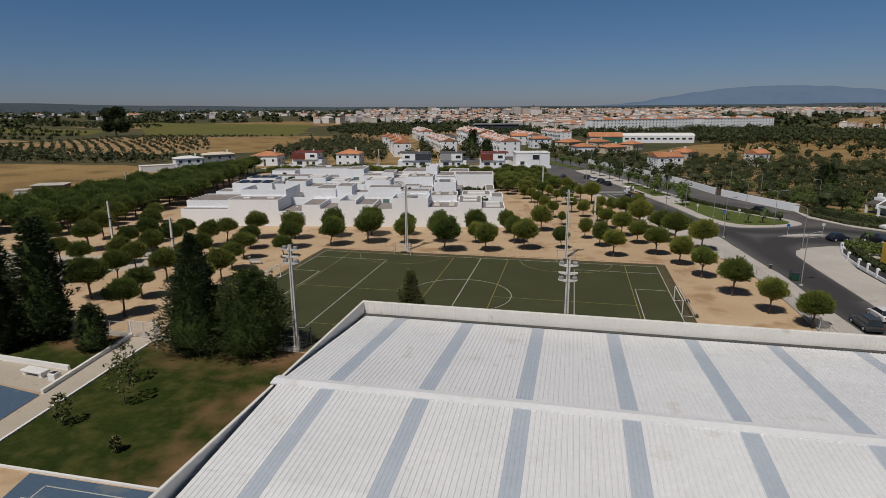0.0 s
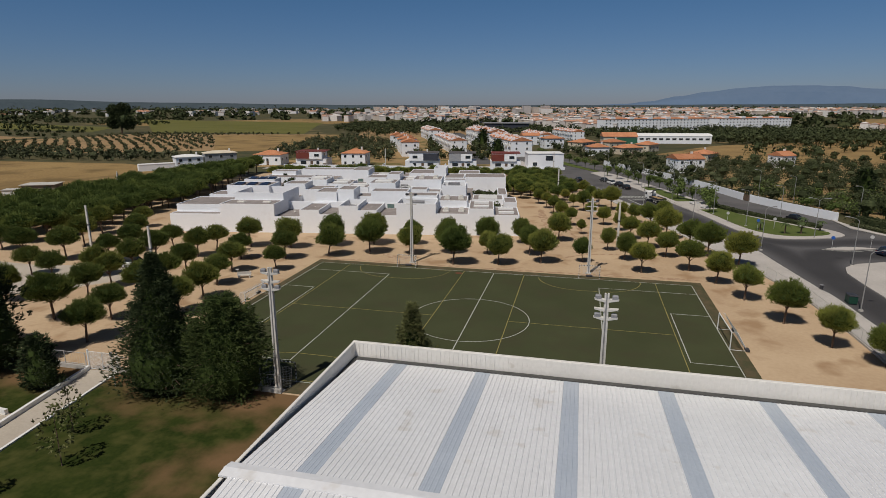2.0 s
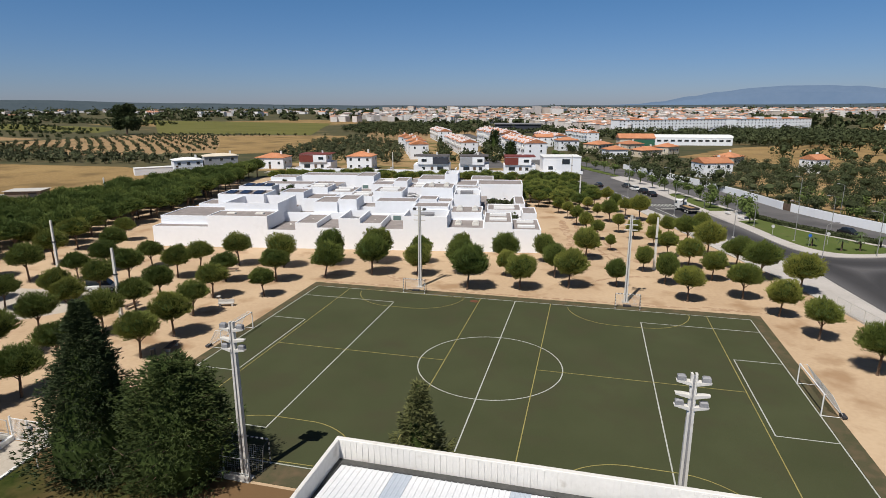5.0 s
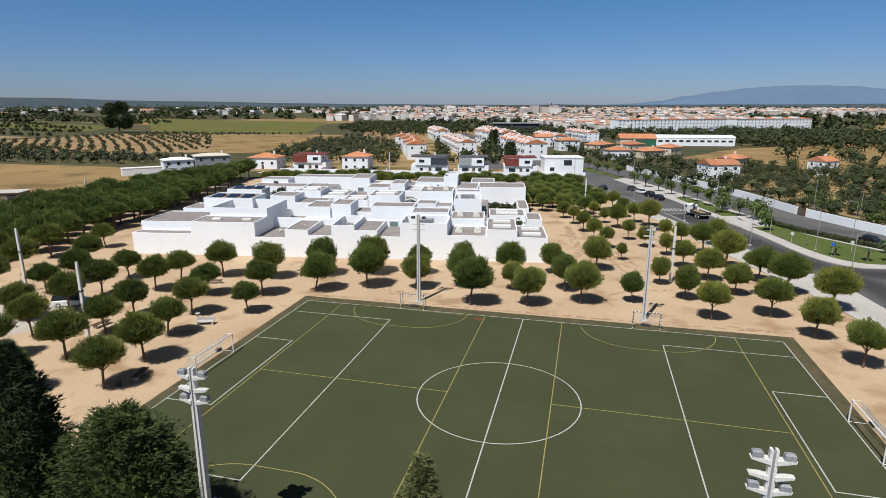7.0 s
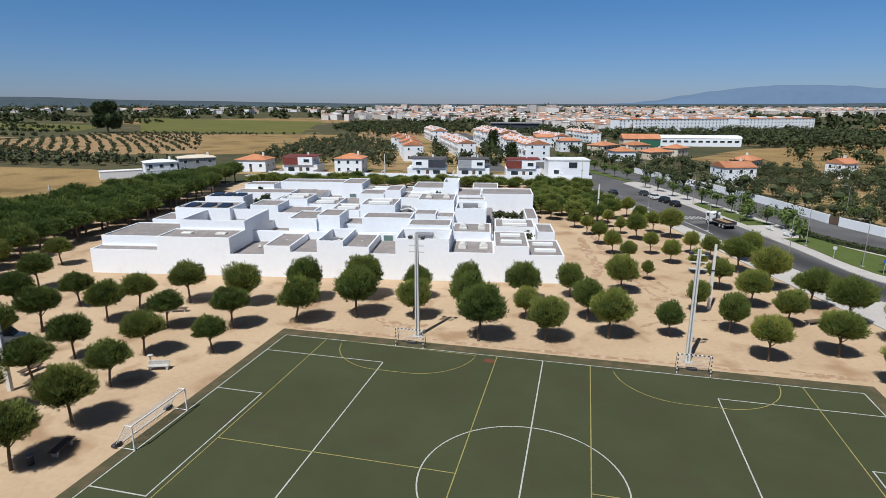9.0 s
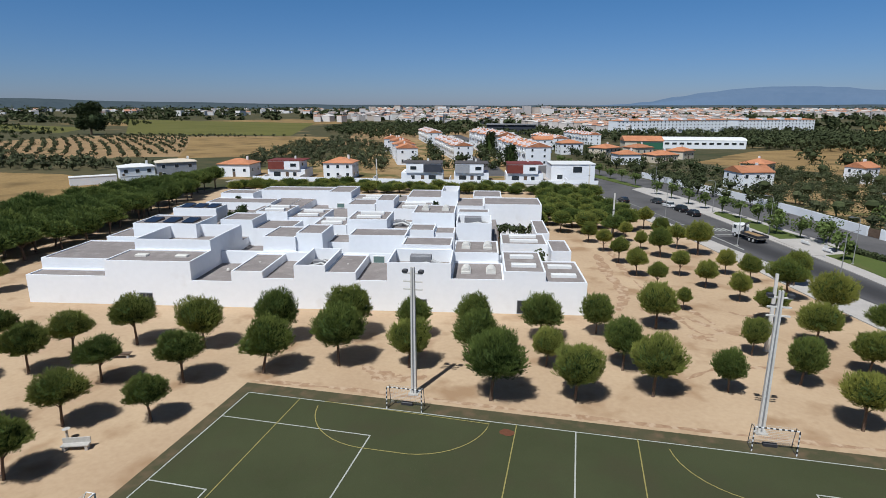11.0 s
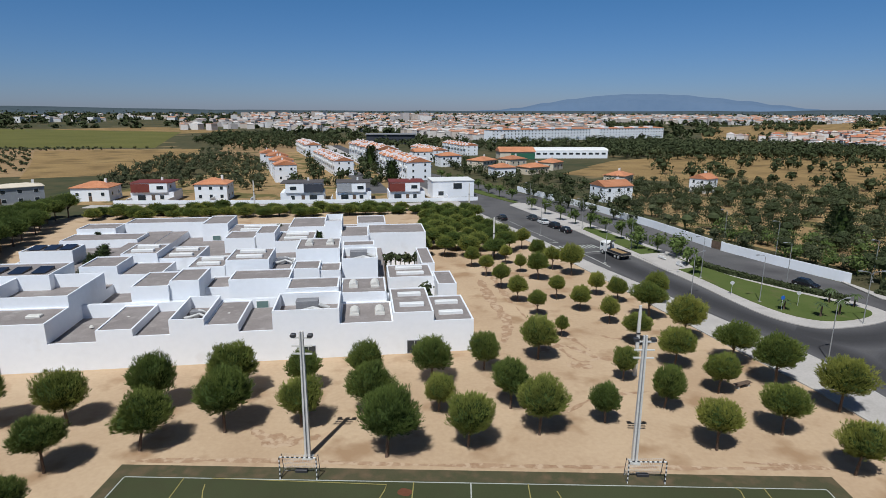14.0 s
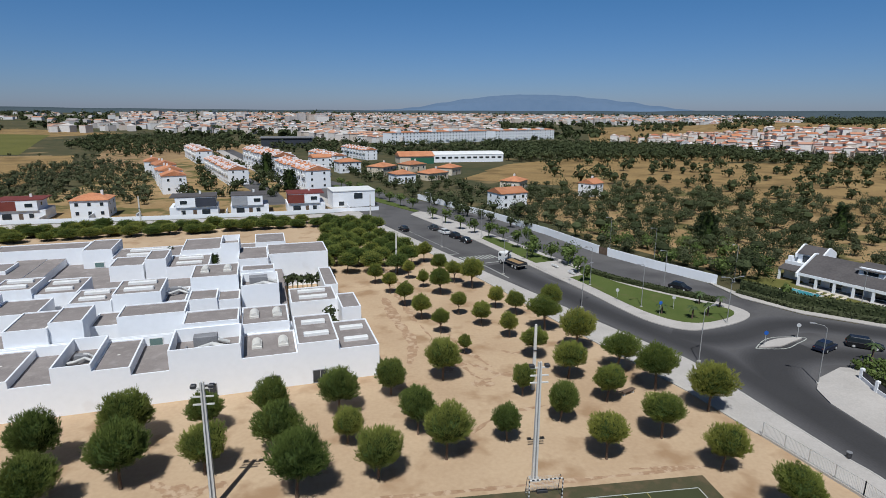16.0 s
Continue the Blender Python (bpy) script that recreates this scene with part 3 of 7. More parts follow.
# ---- school building ----
BA = 9.18
school = thing("school_building", pose(0.97, 47.7, 0, 0, 0, BA), "large white single-storey school of stepped boxes with gravel roofs", "school")
def block(u0, u1, v0, v1, top, rec=0.35, sides="fblr", z0=0.0, th=0.2):
    """A white box with a parapet round a sunk gravel roof. u runs to the west along the front, v to the back."""
    x0, x1 = -u1, -u0
    if rec < 0.6:
        rec = 0.14
    r = top - rec
    a = x0 + (th if "l" in sides else 0); b = x1 - (th if "r" in sides else 0)
    c = v0 + (th if "f" in sides else 0); d = v1 - (th if "b" in sides else 0)
    g = Geo()
    o = [(x0, v0), (x1, v0), (x1, v1), (x0, v1)]
    i = [(a, c), (b, c), (b, d), (a, d)]
    tops = ["f" in sides, "r" in sides, "b" in sides, "l" in sides]
    for k in range(4):
        t = top if tops[k] else r
        p, q = o[k], o[(k + 1) % 4]
        g.add([(*p, z0), (*q, z0), (*q, t), (*p, t)], [(0, 1, 2, 3)])
        if tops[k]:
            pi, qi = i[k], i[(k + 1) % 4]
            g.add([(*p, top), (*q, top), (*qi, top), (*pi, top)], [(0, 1, 2, 3)])
            g.add([(*pi, r), (*qi, r), (*qi, top), (*pi, top)], [(3, 2, 1, 0)])
    w = part("wall_block", g, WHITE, school)
    gr = Geo(); gr.add([(a, c, r), (b, c, r), (b, d, r), (a, d, r)], [(0, 1, 2, 3)])
    part("gravel_roof", gr, GRAVEL, w, "grey gravel flat roof")
    return w, r
def slits(w, u0, u1, v0, v1, r, n=2, frac=0.62):
    x0, x1 = -u1, -u0
    for k in range(n):
        yc = v0 + (v1 - v0) * (0.28 + 0.42 * k)
        xc, hw = (x0 + x1) / 2, (x1 - x0) * frac / 2
        g = Geo().cbox(xc - hw, xc + hw, yc - 0.42, yc + 0.42, r, r + 0.42, 0.06)
        part("skylight", g, WHITE2, w, "long low white rooflight")
def vents(w, u0, u1, v0, v1, r, fr=0.5):
    x0, x1 = -u1, -u0
    for fx in (0.27, 0.76):
        xc, yc = x0 + (x1 - x0) * fx, v0 + (v1 - v0) * fr
        g = Geo().cbox(xc - 0.62, xc + 0.62, yc - 1.15, yc + 1.15, r, r + 0.3, 0.03)
        n = 8
        k = len(g.v)
        for yy in (yc - 1.05, yc + 1.05):
            for j in range(n + 1):
                an = math.pi * j / n
                g.v.append((xc - 0.55 * math.cos(an), yy, r + 0.3 + 0.42 * math.sin(an)))
        for j in range(n):
            g.f.append((k + j, k + j + 1, k + n + 2 + j, k + n + 1 + j)[::-1])
        g.f.append(tuple(k + j for j in range(n + 1))); g.f.append(tuple(k + n + 1 + j for j in reversed(range(n + 1))))
        part("skylight_dome", g, VENT, w, "barrel-shaped rooflight")
# low plateau between the taller boxes
for ua, ub, tp in ((24.8, 28.8, 3.95), (36.7, 40.8, 3.97), (44.9, 50.2, 3.45)):
    block(ua, ub, 0, 9, tp, 0.3, "f")
block(10.3, 50.2, 9, 9.6, 5.1, 0.35, "fb")
block(10.3, 50.2, 9.6, 67.5, 3.7, 0.35, "b")
block(50.2, 53.3, 16.6, 67.5, 5.1, 0.35, "b")
block(53.3, 58.2, 34, 67.5, 5.2, 0.4, "b")
block(58.2, 72.55, 3.1, 67.5, 4.3, 0.4, "lb")
block(1.5, 10.3, 43.4, 62, 3.9, 0.4, "rb")
SL, VE = "slits", "vents"
BLOCKS = [(0, 5.1, 0, 10, 4.25, .35, SL), (5.1, 10.2, 0, 10.3, 5.5, .35, SL), (10.2, 16.8, 0, 8, 4.4, .3, VE), (10.7, 16.9, 8, 15.2, 5.8, .35, VE),
          (16.8, 24.8, 0, 7, 6.4, 1.7, "plant"), (17.1, 23.9, 7, 12, 7, .35, ""), (28.8, 32.7, 0, 9, 4.95, .35, ""), (32.7, 36.7, 0, 9, 5.8, 1.6, "plant2"),
          (40.8, 44.9, 0, 9, 4.85, .35, ""), (50.2, 61.7, 0, 6, 5.95, .4, "hatch"), (50.2, 61, 6, 16.6, 7.4, 1.9, "hatch1"),
          (61.7, 72.6, 0, 3, 3.8, .4, ""), (61.75, 72.58, 3, 13.5, 5.3, .4, ""), (64.8, 72.57, 17, 23.7, 5, .4, ""), (58.2, 68.6, 18, 25.4, 7, .45, "solar")]
BLOCKS += [(64, 72.57, 37.5, 42.5, 6, .4, "solar"), (58, 72.3, 50.5, 57, 5, .3, ""), (64.5, 72, 57.2, 63, 6, .4, ""), (48, 64.4, 62, 68, 6.1, .4, ""), (42.3, 47.6, 58, 67.8, 6.4, .4, ""),
           (51.5, 57, 24, 30.6, 6.5, .4, ""), (45, 51.4, 23.5, 31, 5.2, .4, ""), (48.2, 54, 32, 39.2, 6.5, .4, SL), (42, 48.2, 32.05, 41, 5.5, .4, SL), (36, 41.8, 25.7, 33, 5.5, .35, SL),
           (41, 46, 14, 21.7, 6, .4, ""), (37, 41, 14.6, 21.3, 6.5, .4, ""), (33.4, 37, 17, 23, 4.6, .3, "")]
BLOCKS += [(28.8, 35.5, 24.4, 32.4, 6.8, .4, SL), (24.6, 33.3, 16, 21.3, 6, .4, ""), (25.5, 28.75, 25, 32.4, 4.9, .35, "ac"), (20.8, 25, 22.7, 27.9, 5.5, .4, ""), (17.5, 20.8, 23, 28, 5, .4, ""),
           (17.8, 25.2, 30, 38.4, 7, .4, VE), (11.4, 17.4, 26.5, 34, 6, 1.4, "plant"), (11.8, 17.4, 34.05, 37.7, 6.5, .4, ""), (-.2, 2.7, 14.8, 22, 4.5, .35, ""), (2.7, 9.9, 20.2, 27.7, 4.2, .35, SL),
           (1.5, 3.8, 28.3, 40, 4.2, .35, ""), (1.42, 12.7, 43.3, 52, 6.6, .4, ""), (12.7, 18.2, 44, 54, 6, .4, ""), (18, 21.5, 50, 58, 8, 1.2, ""), (8.8, 15, 57, 66, 6, .4, ""),
           (21.8, 29.3, 54.5, 65.5, 6, .4, ""), (23.5, 30.8, 45.5, 54.4, 5, .35, SL), (30.9, 34.5, 46, 53.8, 6.6, .4, ""), (34.9, 40.6, 46.5, 53.7, 5.6, .4, ""), (29.5, 42, 55, 64, 5.0, .4, SL)]
PLANTS = []
for u0, u1, v0, v1, top, rec, what in BLOCKS:
    if v0 >= 13.9 and u0 > 10:
        dz = 0.7 if u0 > 57 else (1.2 if v0 < 42 else 0.8)
        k = 1 - dz / (28.4 - top)
        u0, u1, v0, v1, top = 12.9 + (u0 - 12.9) * k, 12.9 + (u1 - 12.9) * k, -68 + (v0 + 68) * k, -68 + (v1 + 68) * k, top + dz
    w, r = block(u0, u1, v0, v1, top, rec)
    if what == SL:
        slits(w, u0, u1, v0, v1, r)
    elif what == VE:
        vents(w, u0, u1, v0, v1, r)
    elif what in ("hatch", "hatch1"):
        for fx in ((0.3, 0.78) if what == "hatch" else (0.3,)):
            x = -u1 + (u1 - u0) * fx
            part("roof_hatch", Geo().cbox(x - 0.8, x + 0.8, v0 + 2.6, v0 + 3.5, r, r + 0.28, 0.08), VENT, w)
    elif what == "solar":
        for fx in (0.2, 0.5, 0.8):
            x, hw = -u1 + (u1 - u0) * fx, 0.95
            g = Geo(); y0, y1 = v0 + 1.2, v0 + 4.0
            g.add([(x - hw, y0, r + 0.15), (x + hw, y0, r + 0.15), (x + hw, y1, r + 0.42), (x - hw, y1, r + 0.42), (x - hw, y0, r + 0.1), (x + hw, y0, r + 0.1), (x + hw, y1, r), (x - hw, y1, r)],
                  [(0, 1, 2, 3), (4, 5, 1, 0), (5, 6, 2, 1), (6, 7, 3, 2), (7, 4, 0, 3)])
            part("solar_panel", g, SOLAR, w, "dark tilted solar panel")
    elif what:
        PLANTS.append((what, u0, u1, v0, v1, r))
# windows and doors of the front wall
for uc, ww, z0, z1 in ((56.5, 1.8, 0.0, 1.7), (20.7, 1.8, 0.0, 1.7), (13.4, 1.8, 0.0, 1.7), (7.6, 1.9, 0.0, 1.8)):
    win = part("window", Geo().box(-uc - ww / 2, -uc + ww / 2, -0.06, 0.02, z0 + 0.03, z1), GREYWALL, school, "grey framed ground-floor opening")
    part("pane", Geo().box(-uc - ww / 2 + 0.08, -uc - 0.04, -0.068, -0.058, z0 + 0.12, z1 - 0.08), GLASS, win)
    part("pane", Geo().box(-uc + 0.04, -uc + ww / 2 - 0.08, -0.068, -0.058, z0 + 0.12, z1 - 0.08), GLASS, win)
for uc, v, z0, z1, ww in ((27.4, 8.98, 3.75, 4.85, 1.7), (43.6, 53.36, 3.7, 4.75, 1.7)):
    win = part("window", Geo().box(-uc - ww / 2, -uc + ww / 2, v - 0.06, v + 0.05, z0, z1), WHITE2, school, "white framed upper window")
    part("pane", Geo().box(-uc - ww / 2 + 0.1, -uc + ww / 2 - 0.1, v - 0.07, v - 0.058, z0 + 0.1, z1 - 0.1), material("pale_green_glass", (0.12, 0.19, 0.18), (0.16, 0.23, 0.21), 0.1, bump=0), win)


# ---- sports hall ----
hall = thing("sports_hall", pose(0, 0, 0), "white sports hall with low-pitched ribbed metal roof", "sports hall")
X0, X1, YN, YF, YR, ZR, ZE, ZP = -3.6, 47.0, -61.5, -28.2, -44.7, 8.55, 7.2, 8.42
part("wall", Geo().box(X0, X1, YN, YF, 0, 6.9, bottom=False), PARAPET, hall, "cream outer walls")
for nm, b in (("parapet", (X0, X1, YF - 0.28, YF, 6.9, ZP)), ("parapet", (X0, X0 + 0.22, YN, YF - 0.28, 6.9, ZP - 0.02)), ("parapet", (X1 - 0.22, X1, YN, YF - 0.28, 6.9, ZP - 0.02)),
              ("parapet", (X0 + 0.22, X1 - 0.22, YN, YN + 0.28, 6.9, ZP))):
    part(nm, Geo().cbox(*b, 0.03), PARAPET, hall)
g = Geo()
x = X0 + 0.5
while x < X1 - 0.4:
    g.box(x, x + 0.06, YF - 0.31, YF - 0.278, 7.25, ZP - 0.08)
    x += 0.33
part("cladding_rib", g, PARAPET, hall)["kind"] = "stuff"
part("gutter", Geo().box(X0 + 0.22, X1 - 0.22, YF - 0.70, YF - 0.31, 6.9, 7.27), FLASH, hall, "dark gutter along the parapet")
part("gutter", Geo().box(X0 + 0.22, X0 + 0.50, YN + 0.3, YF - 0.75, 6.9, 7.3), FLASH, hall)
def roof_z(y):
    return ZR - abs(y - YR) * (ZR - ZE) / (YF - 0.7 - YR)
def ribbed(xa, xb, ya, yb, pitch=0.305, up=0.034):
    """A ribbed sheet between two lines across the slope."""
    g = Geo()
    prof = []
    x = xa
    while x < xb - 0.02:
        e = min(pitch, xb - x)
        prof += [(x, 0), (x + e * 0.66, 0), (x + e * 0.74, up), (x + e * 0.92, up)]
        x += pitch
    prof.append((xb, 0))
    for px, pz in prof:
        g.v += [(px, ya, roof_z(ya) + pz), (px, yb, roof_z(yb) + pz)]
    for i in range(len(prof) - 1):
        f = (2 * i, 2 * i + 2, 2 * i + 3, 2 * i + 1)
        g.f.append(f if yb > ya else f[::-1])
    return g
cent = [0.36 + 6.11 * k for k in range(8)]
edges = [X0 + 0.5] + [c + s * 0.5 for c in cent for s in (-1, 1)] + [X1 - 0.3]
for ya, yb in ((YR + 0.35, YF - 0.72), (YR - 0.35, YN + 0.4)):
    for i in range(0, len(edges), 2):
        if edges[i + 1] - edges[i] > 0.2:
            ym = ya + (yb - ya) * 0.52
            part("roof_panel", ribbed(edges[i], edges[i + 1], ya, ym), METALW, hall, "white ribbed metal roof sheet")
            q = ribbed(edges[i], edges[i + 1], ym, yb)
            q.v = [(a, b, c - 0.012) for a, b, c in q.v]
            part("roof_panel", q, METALW, hall)
    for c in cent:
        part("skylight_strip", ribbed(c - 0.5, c + 0.5, ya, yb, 0.25, 0.016), SKYL, hall, "bluish translucent roof strip")
g = Geo()
g.add([(X0 - 0.02, YR - 0.55, ZR - 0.0), (X1, YR - 0.55, ZR), (X1, YR, ZR + 0.10), (X0 - 0.02, YR, ZR + 0.10), (X0 - 0.02, YR + 0.55, ZR), (X1, YR + 0.55, ZR),
       (X0 - 0.02, YR - 0.55, ZR - 0.1), (X1, YR - 0.55, ZR - 0.1), (X0 - 0.02, YR + 0.55, ZR - 0.1), (X1, YR + 0.55, ZR - 0.1)],
      [(0, 1, 2, 3), (3, 2, 5, 4), (6, 7, 1, 0), (4, 5, 9, 8), (6, 0, 3, 4, 8), (7, 9, 5, 2, 1)])
part("ridge_cap", g, METALW, hall, "folded white ridge capping")

# ---- yard west of the hall ----
setting("lawn", sheet([(-28.5, -46.1), (-4, -46.1), (-4, -22.9), (-30.9, -22.9)], 0.03), LAWN, "patchy lawn with dry brown areas", "grass")
def along(y, a, b):
    f = (y - a[1]) / (b[1] - a[1])
    return a[0] + (b[0] - a[0]) * f
LA, LB = (-34.3, -22.7), (-31.0, -46.0)
RA, RB = (-31.0, -22.7), (-28.6, -46.0)
setting("path", sheet([(along(-60, LA, LB), -60), (along(-60, RA, RB), -60), RA, LA], 0.045), PATHM, "beige paved path up to the gate", "path")
setting("path_kerb", Geo().ribbon([(along(-60, RA, RB), -60), RA], 0.22, 0.16, 0), WHITE2, "white kerb along the path", "kerb")
setting("path_wall", Geo().ribbon([(along(-36.4, LA, LB) - .1, -36.4), (LA[0] - .1, LA[1])], 0.28, 0.45, 0), WHITE2, "low white wall along the path", "wall")
court = setting("court_blue", sheet([(-75, -62), (along(-62, LA, LB) - 0.15, -62), (along(-36.5, LA, LB) - 0.2, -36.6), (-46, -34.6), (-75, -30)], 0.035), BLUE, "blue painted sports court", "court")
for pts in ([(-60, -41.2), (-35.6, -39.2)], [(-35.6, -39.2), (-34.7, -48)], [(-60, -45), (-35, -42.6)], [(-37.5, -37.2), (-60, -39)]):
    part("court_line", Geo().ribbon(pts, 0.1, 0.042), LINE_W, court)
setting("court_apron", sheet([(-75, -30), (-46, -34.6), (-33.0, -36.2), (-33.6, -31.5), (-75, -26)], 0.03), PATHM, "beige paving beside the blue court", "pavement")
setting("apron_wall", Geo().ribbon([(-75, -25.8), (-44, -30.9), (-34.2, -31.6)], 0.3, 0.5, 0), WHITE2, "low white wall behind the court", "wall")
setting("shrub_bed", sheet([(-75, -25.6), (-34.0, -31.3), (-34.6, -22.9), (-75, -22.9)], 0.025), LAWN, "shaded planting bed with grass", "grass")
near = setting("court_near", sheet([(-22.8, -46.6), (-4, -46.6), (-4, -62), (-19.2, -62)], 0.04), BLUE, "worn blue court beside the lawn", "court")
for pts in ([(-20.4, -47.6), (-4, -47.6)], [(-20.4, -47.6), (-20.0, -52)], [(-21, -49.0), (-4, -49.0)]):
    part("court_line", Geo().ribbon(pts, 0.1, 0.047), LINE_W, near)
setting("court_kerb", Geo().ribbon([(-28.4, -46.35), (-4.0, -46.35)], 0.2, 0.14, 0), WHITE2, "pale kerb between lawn and court", "kerb")


def leaf_cloud(rng, n, size, radius_fn, lift=0.0, blades=3, width=0.14, spread=0.8):
    """n tufts of pointed blades, on the skin and inside of a lumpy shape."""
    g = Geo()
    for _ in range(n):
        while True:
            d = Vector((rng.gauss(0, 1), rng.gauss(0, 1), rng.gauss(0, 1)))
            if d.length > 0.1:
                break
        d.normalize()
        p = radius_fn(d) * (0.78 + 0.30 * rng.random() ** 0.8)
        out = Vector((d.x, d.y, d.z + lift)).normalized()
        for _ in range(blades):
            w = (out + Vector((rng.uniform(-1, 1), rng.uniform(-1, 1), rng.uniform(-1, 1))) * spread).normalized()
            s = w.cross(Vector((rng.uniform(-1, 1), rng.uniform(-1, 1), rng.uniform(-1, 1)))).normalized() * size * width
            tip = p + w * size * rng.uniform(0.7, 1.3)
            k = len(g.v)
            g.v += [tuple(p - s), tuple(p + s), tuple(tip)]
            g.f.append((k, k + 1, k + 2))
    return g


def core_blob(radius_fn, f, rings=8, seg=12):
    g = Geo()
    for i in range(rings + 1):
        th = math.pi * i / rings
        for j in range(seg):
            ph = 2 * math.pi * j / seg
            g.v.append(tuple(radius_fn(Vector((math.sin(th) * math.cos(ph), math.sin(th) * math.sin(ph), math.cos(th)))) * f))
    for i in range(rings):
        for j in range(seg):
            g.f.append((i * seg + j, (i + 1) * seg + j, (i + 1) * seg + (j + 1) % seg, i * seg + (j + 1) % seg))
    return g


def pine(seed, n=4300, size=0.36, leaf=NEEDLE, low=0.0, high=1.0):
    """A young stone pine: short trunk, rounded crown of many needle clumps."""
    rng = random.Random(seed)
    e = thing("pine_tree", pose(0, 0, 0), "young stone pine with a rounded green crown on sandy ground", "tree", "pines on the school ground")
    lean = Vector((rng.uniform(-0.35, 0.35), rng.uniform(-0.35, 0.35), 0))
    flat = low + (high - low) * rng.random()
    H, rx, rz = 3.25, 2.0, 1.8
    c = Vector((lean.x, lean.y, H))
    so = rng.uniform(0, 50)
    lobes = []
    for i in range(74):
        z = 1 - 2 * (i + 0.5) / 74
        w = 2.39996 * i + rng.uniform(-0.25, 0.25)
        q = math.sqrt(1 - z * z)
        lobes.append((Vector((q * math.cos(w), q * math.sin(w), z + rng.uniform(-0.06, 0.06))).normalized(), rng.uniform(0.7, 1.15)))
    def rad(d):
        bump = max((d.dot(q) - 0.90) * k for q, k in lobes)
        k = 0.88 + 0.32 * noise.noise(d * 1.3 + Vector((so, 0, 0))) + 0.20 * noise.noise(d * 3.2 + Vector((0, so, 0))) + 0.20 * noise.noise(d * 7.5 + Vector((0, 0, so))) + 2.5 * max(0.0, bump)
        z = d.z * rz * (1.0 if d.z > 0 else 0.66 - 0.10 * flat)
        return Vector((d.x * rx * k, d.y * rx * k, z * k))
    g = Geo().tube([(0, 0, -0.1), (lean.x * 0.3, lean.y * 0.3, 0.9), (lean.x * 0.8, lean.y * 0.8, 1.9), (lean.x, lean.y, 3.0)], [0.15, 0.12, 0.105, 0.07], 8)
    for _ in range(5):
        a = rng.uniform(0, 6.28)
        g.tube([(lean.x * 0.8, lean.y * 0.8, rng.uniform(1.6, 2.0)), (lean.x + 1.1 * math.cos(a), lean.y + 1.1 * math.sin(a), rng.uniform(2.7, 3.3))], [0.055, 0.03], 5)
    part("trunk", g, BARK, e)
    lc = leaf_cloud(rng, n, size, rad, 1.0, 4, 0.075, 0.36)
    out = sorted(math.hypot(x, y) for x, y, z in lc.v)[int(len(lc.v) * 0.96)]
    up = sorted(z for x, y, z in lc.v)[int(len(lc.v) * 0.985)]
    kx, kz = 2.2 / out, 2.2 * (1.0 - 0.30 * flat) / up
    lc.v = [(x * kx + c.x, y * kx + c.y, z * kz + c.z) for x, y, z in lc.v]
    crown = part("crown", lc, leaf, e)
    # solid dark core added to block light and stand in for inner shade
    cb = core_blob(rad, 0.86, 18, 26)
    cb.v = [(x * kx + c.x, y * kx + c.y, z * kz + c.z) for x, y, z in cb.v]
    part("shade_core", cb, CORE, crown)
    return e
pines = [pine(s, high=0.35, leaf=FRONTN) for s in (3, 8, 15, 21, 34, 52)]
wide_pines = [pine(s, low=0.35) for s in (61, 77, 83, 90, 96)]
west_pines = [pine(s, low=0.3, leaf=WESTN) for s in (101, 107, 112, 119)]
north_pines = [pine(s, 1900, 0.42, leaf) for s, leaf in ((6, FRONTN), (13, NEEDLE), (41, FRONTN))]
belt_pines = [pine(s, 1400, 0.5, BELT) for s in (5, 9, 27)]
# x, y and the crown's radius
FRONT = [(-39.0, 28.2, 2.8), (-32.5, 31.5, 2.75), (-29.8, 24.2, 2.85), (-23.3, 27.4, 3.1), (-25.1, 34.5, 3.1), (-18.1, 35.9, 2.15), (-16.3, 28.6, 2.3), (-11.6, 37.6, 2.15), (-9.2, 31.1, 2.65), (-7.4, 23.9, 2.65),
         (-4.0, 38.3, 2.25), (-3.0, 32.0, 2.3), (-0.1, 25.7, 2.45), (2.1, 41.9, 2.05), (4.4, 32.8, 2.25), (6.7, 27.9, 2.35), (8.9, 45.0, 2.25), (13.5, 30.3, 2.15), (17.8, 39.5, 1.55), (20.4, 33.4, 1.95)]
EAST = [(22.5, 25.8, 2.5), (25.0, 43.3, 2.65), (27.4, 36.8, 2.3), (32.4, 44.9, 2.95), (34.6, 38.7, 3.1), (29.9, 28.6, 3.05), (38.2, 33.2, 3.2), (32.7, 22.4, 2.9), (34.8, 15.2, 2.35), (37.2, 6.9, 2.4), (40.0, 0.3, 2.5),
        (43.3, -4.0, 2.5), (13.1, 52.6, 1.4), (22.7, 50.3, 2.3), (29.4, 52.1, 2.8), (10.9, 60.7, 1.9), (17.8, 63.0, 2), (21.0, 57.7, 2.1), (27.3, 59.7, 2.9), (8.7, 67.2, 1.75), (15.1, 68.5, 1.85), (22.1, 71.0, 1.8),
        (24.8, 67.5, 2.4), (6.5, 74.3, 1.9), (13.7, 79.8, 2.2), (4.3, 81.7, 2), (1.7, 88.3, 2), (10.9, 84.6, 1.7), (17.4, 86.7, 2.1), (20.3, 82.9, 2.6), (8.6, 90.7, 1.7), (15.1, 93.2, 2.3), (10.2, 101.5, 2.5), (13.3, 103.8, 2.2), (30.4, 67.0, 2.1)]
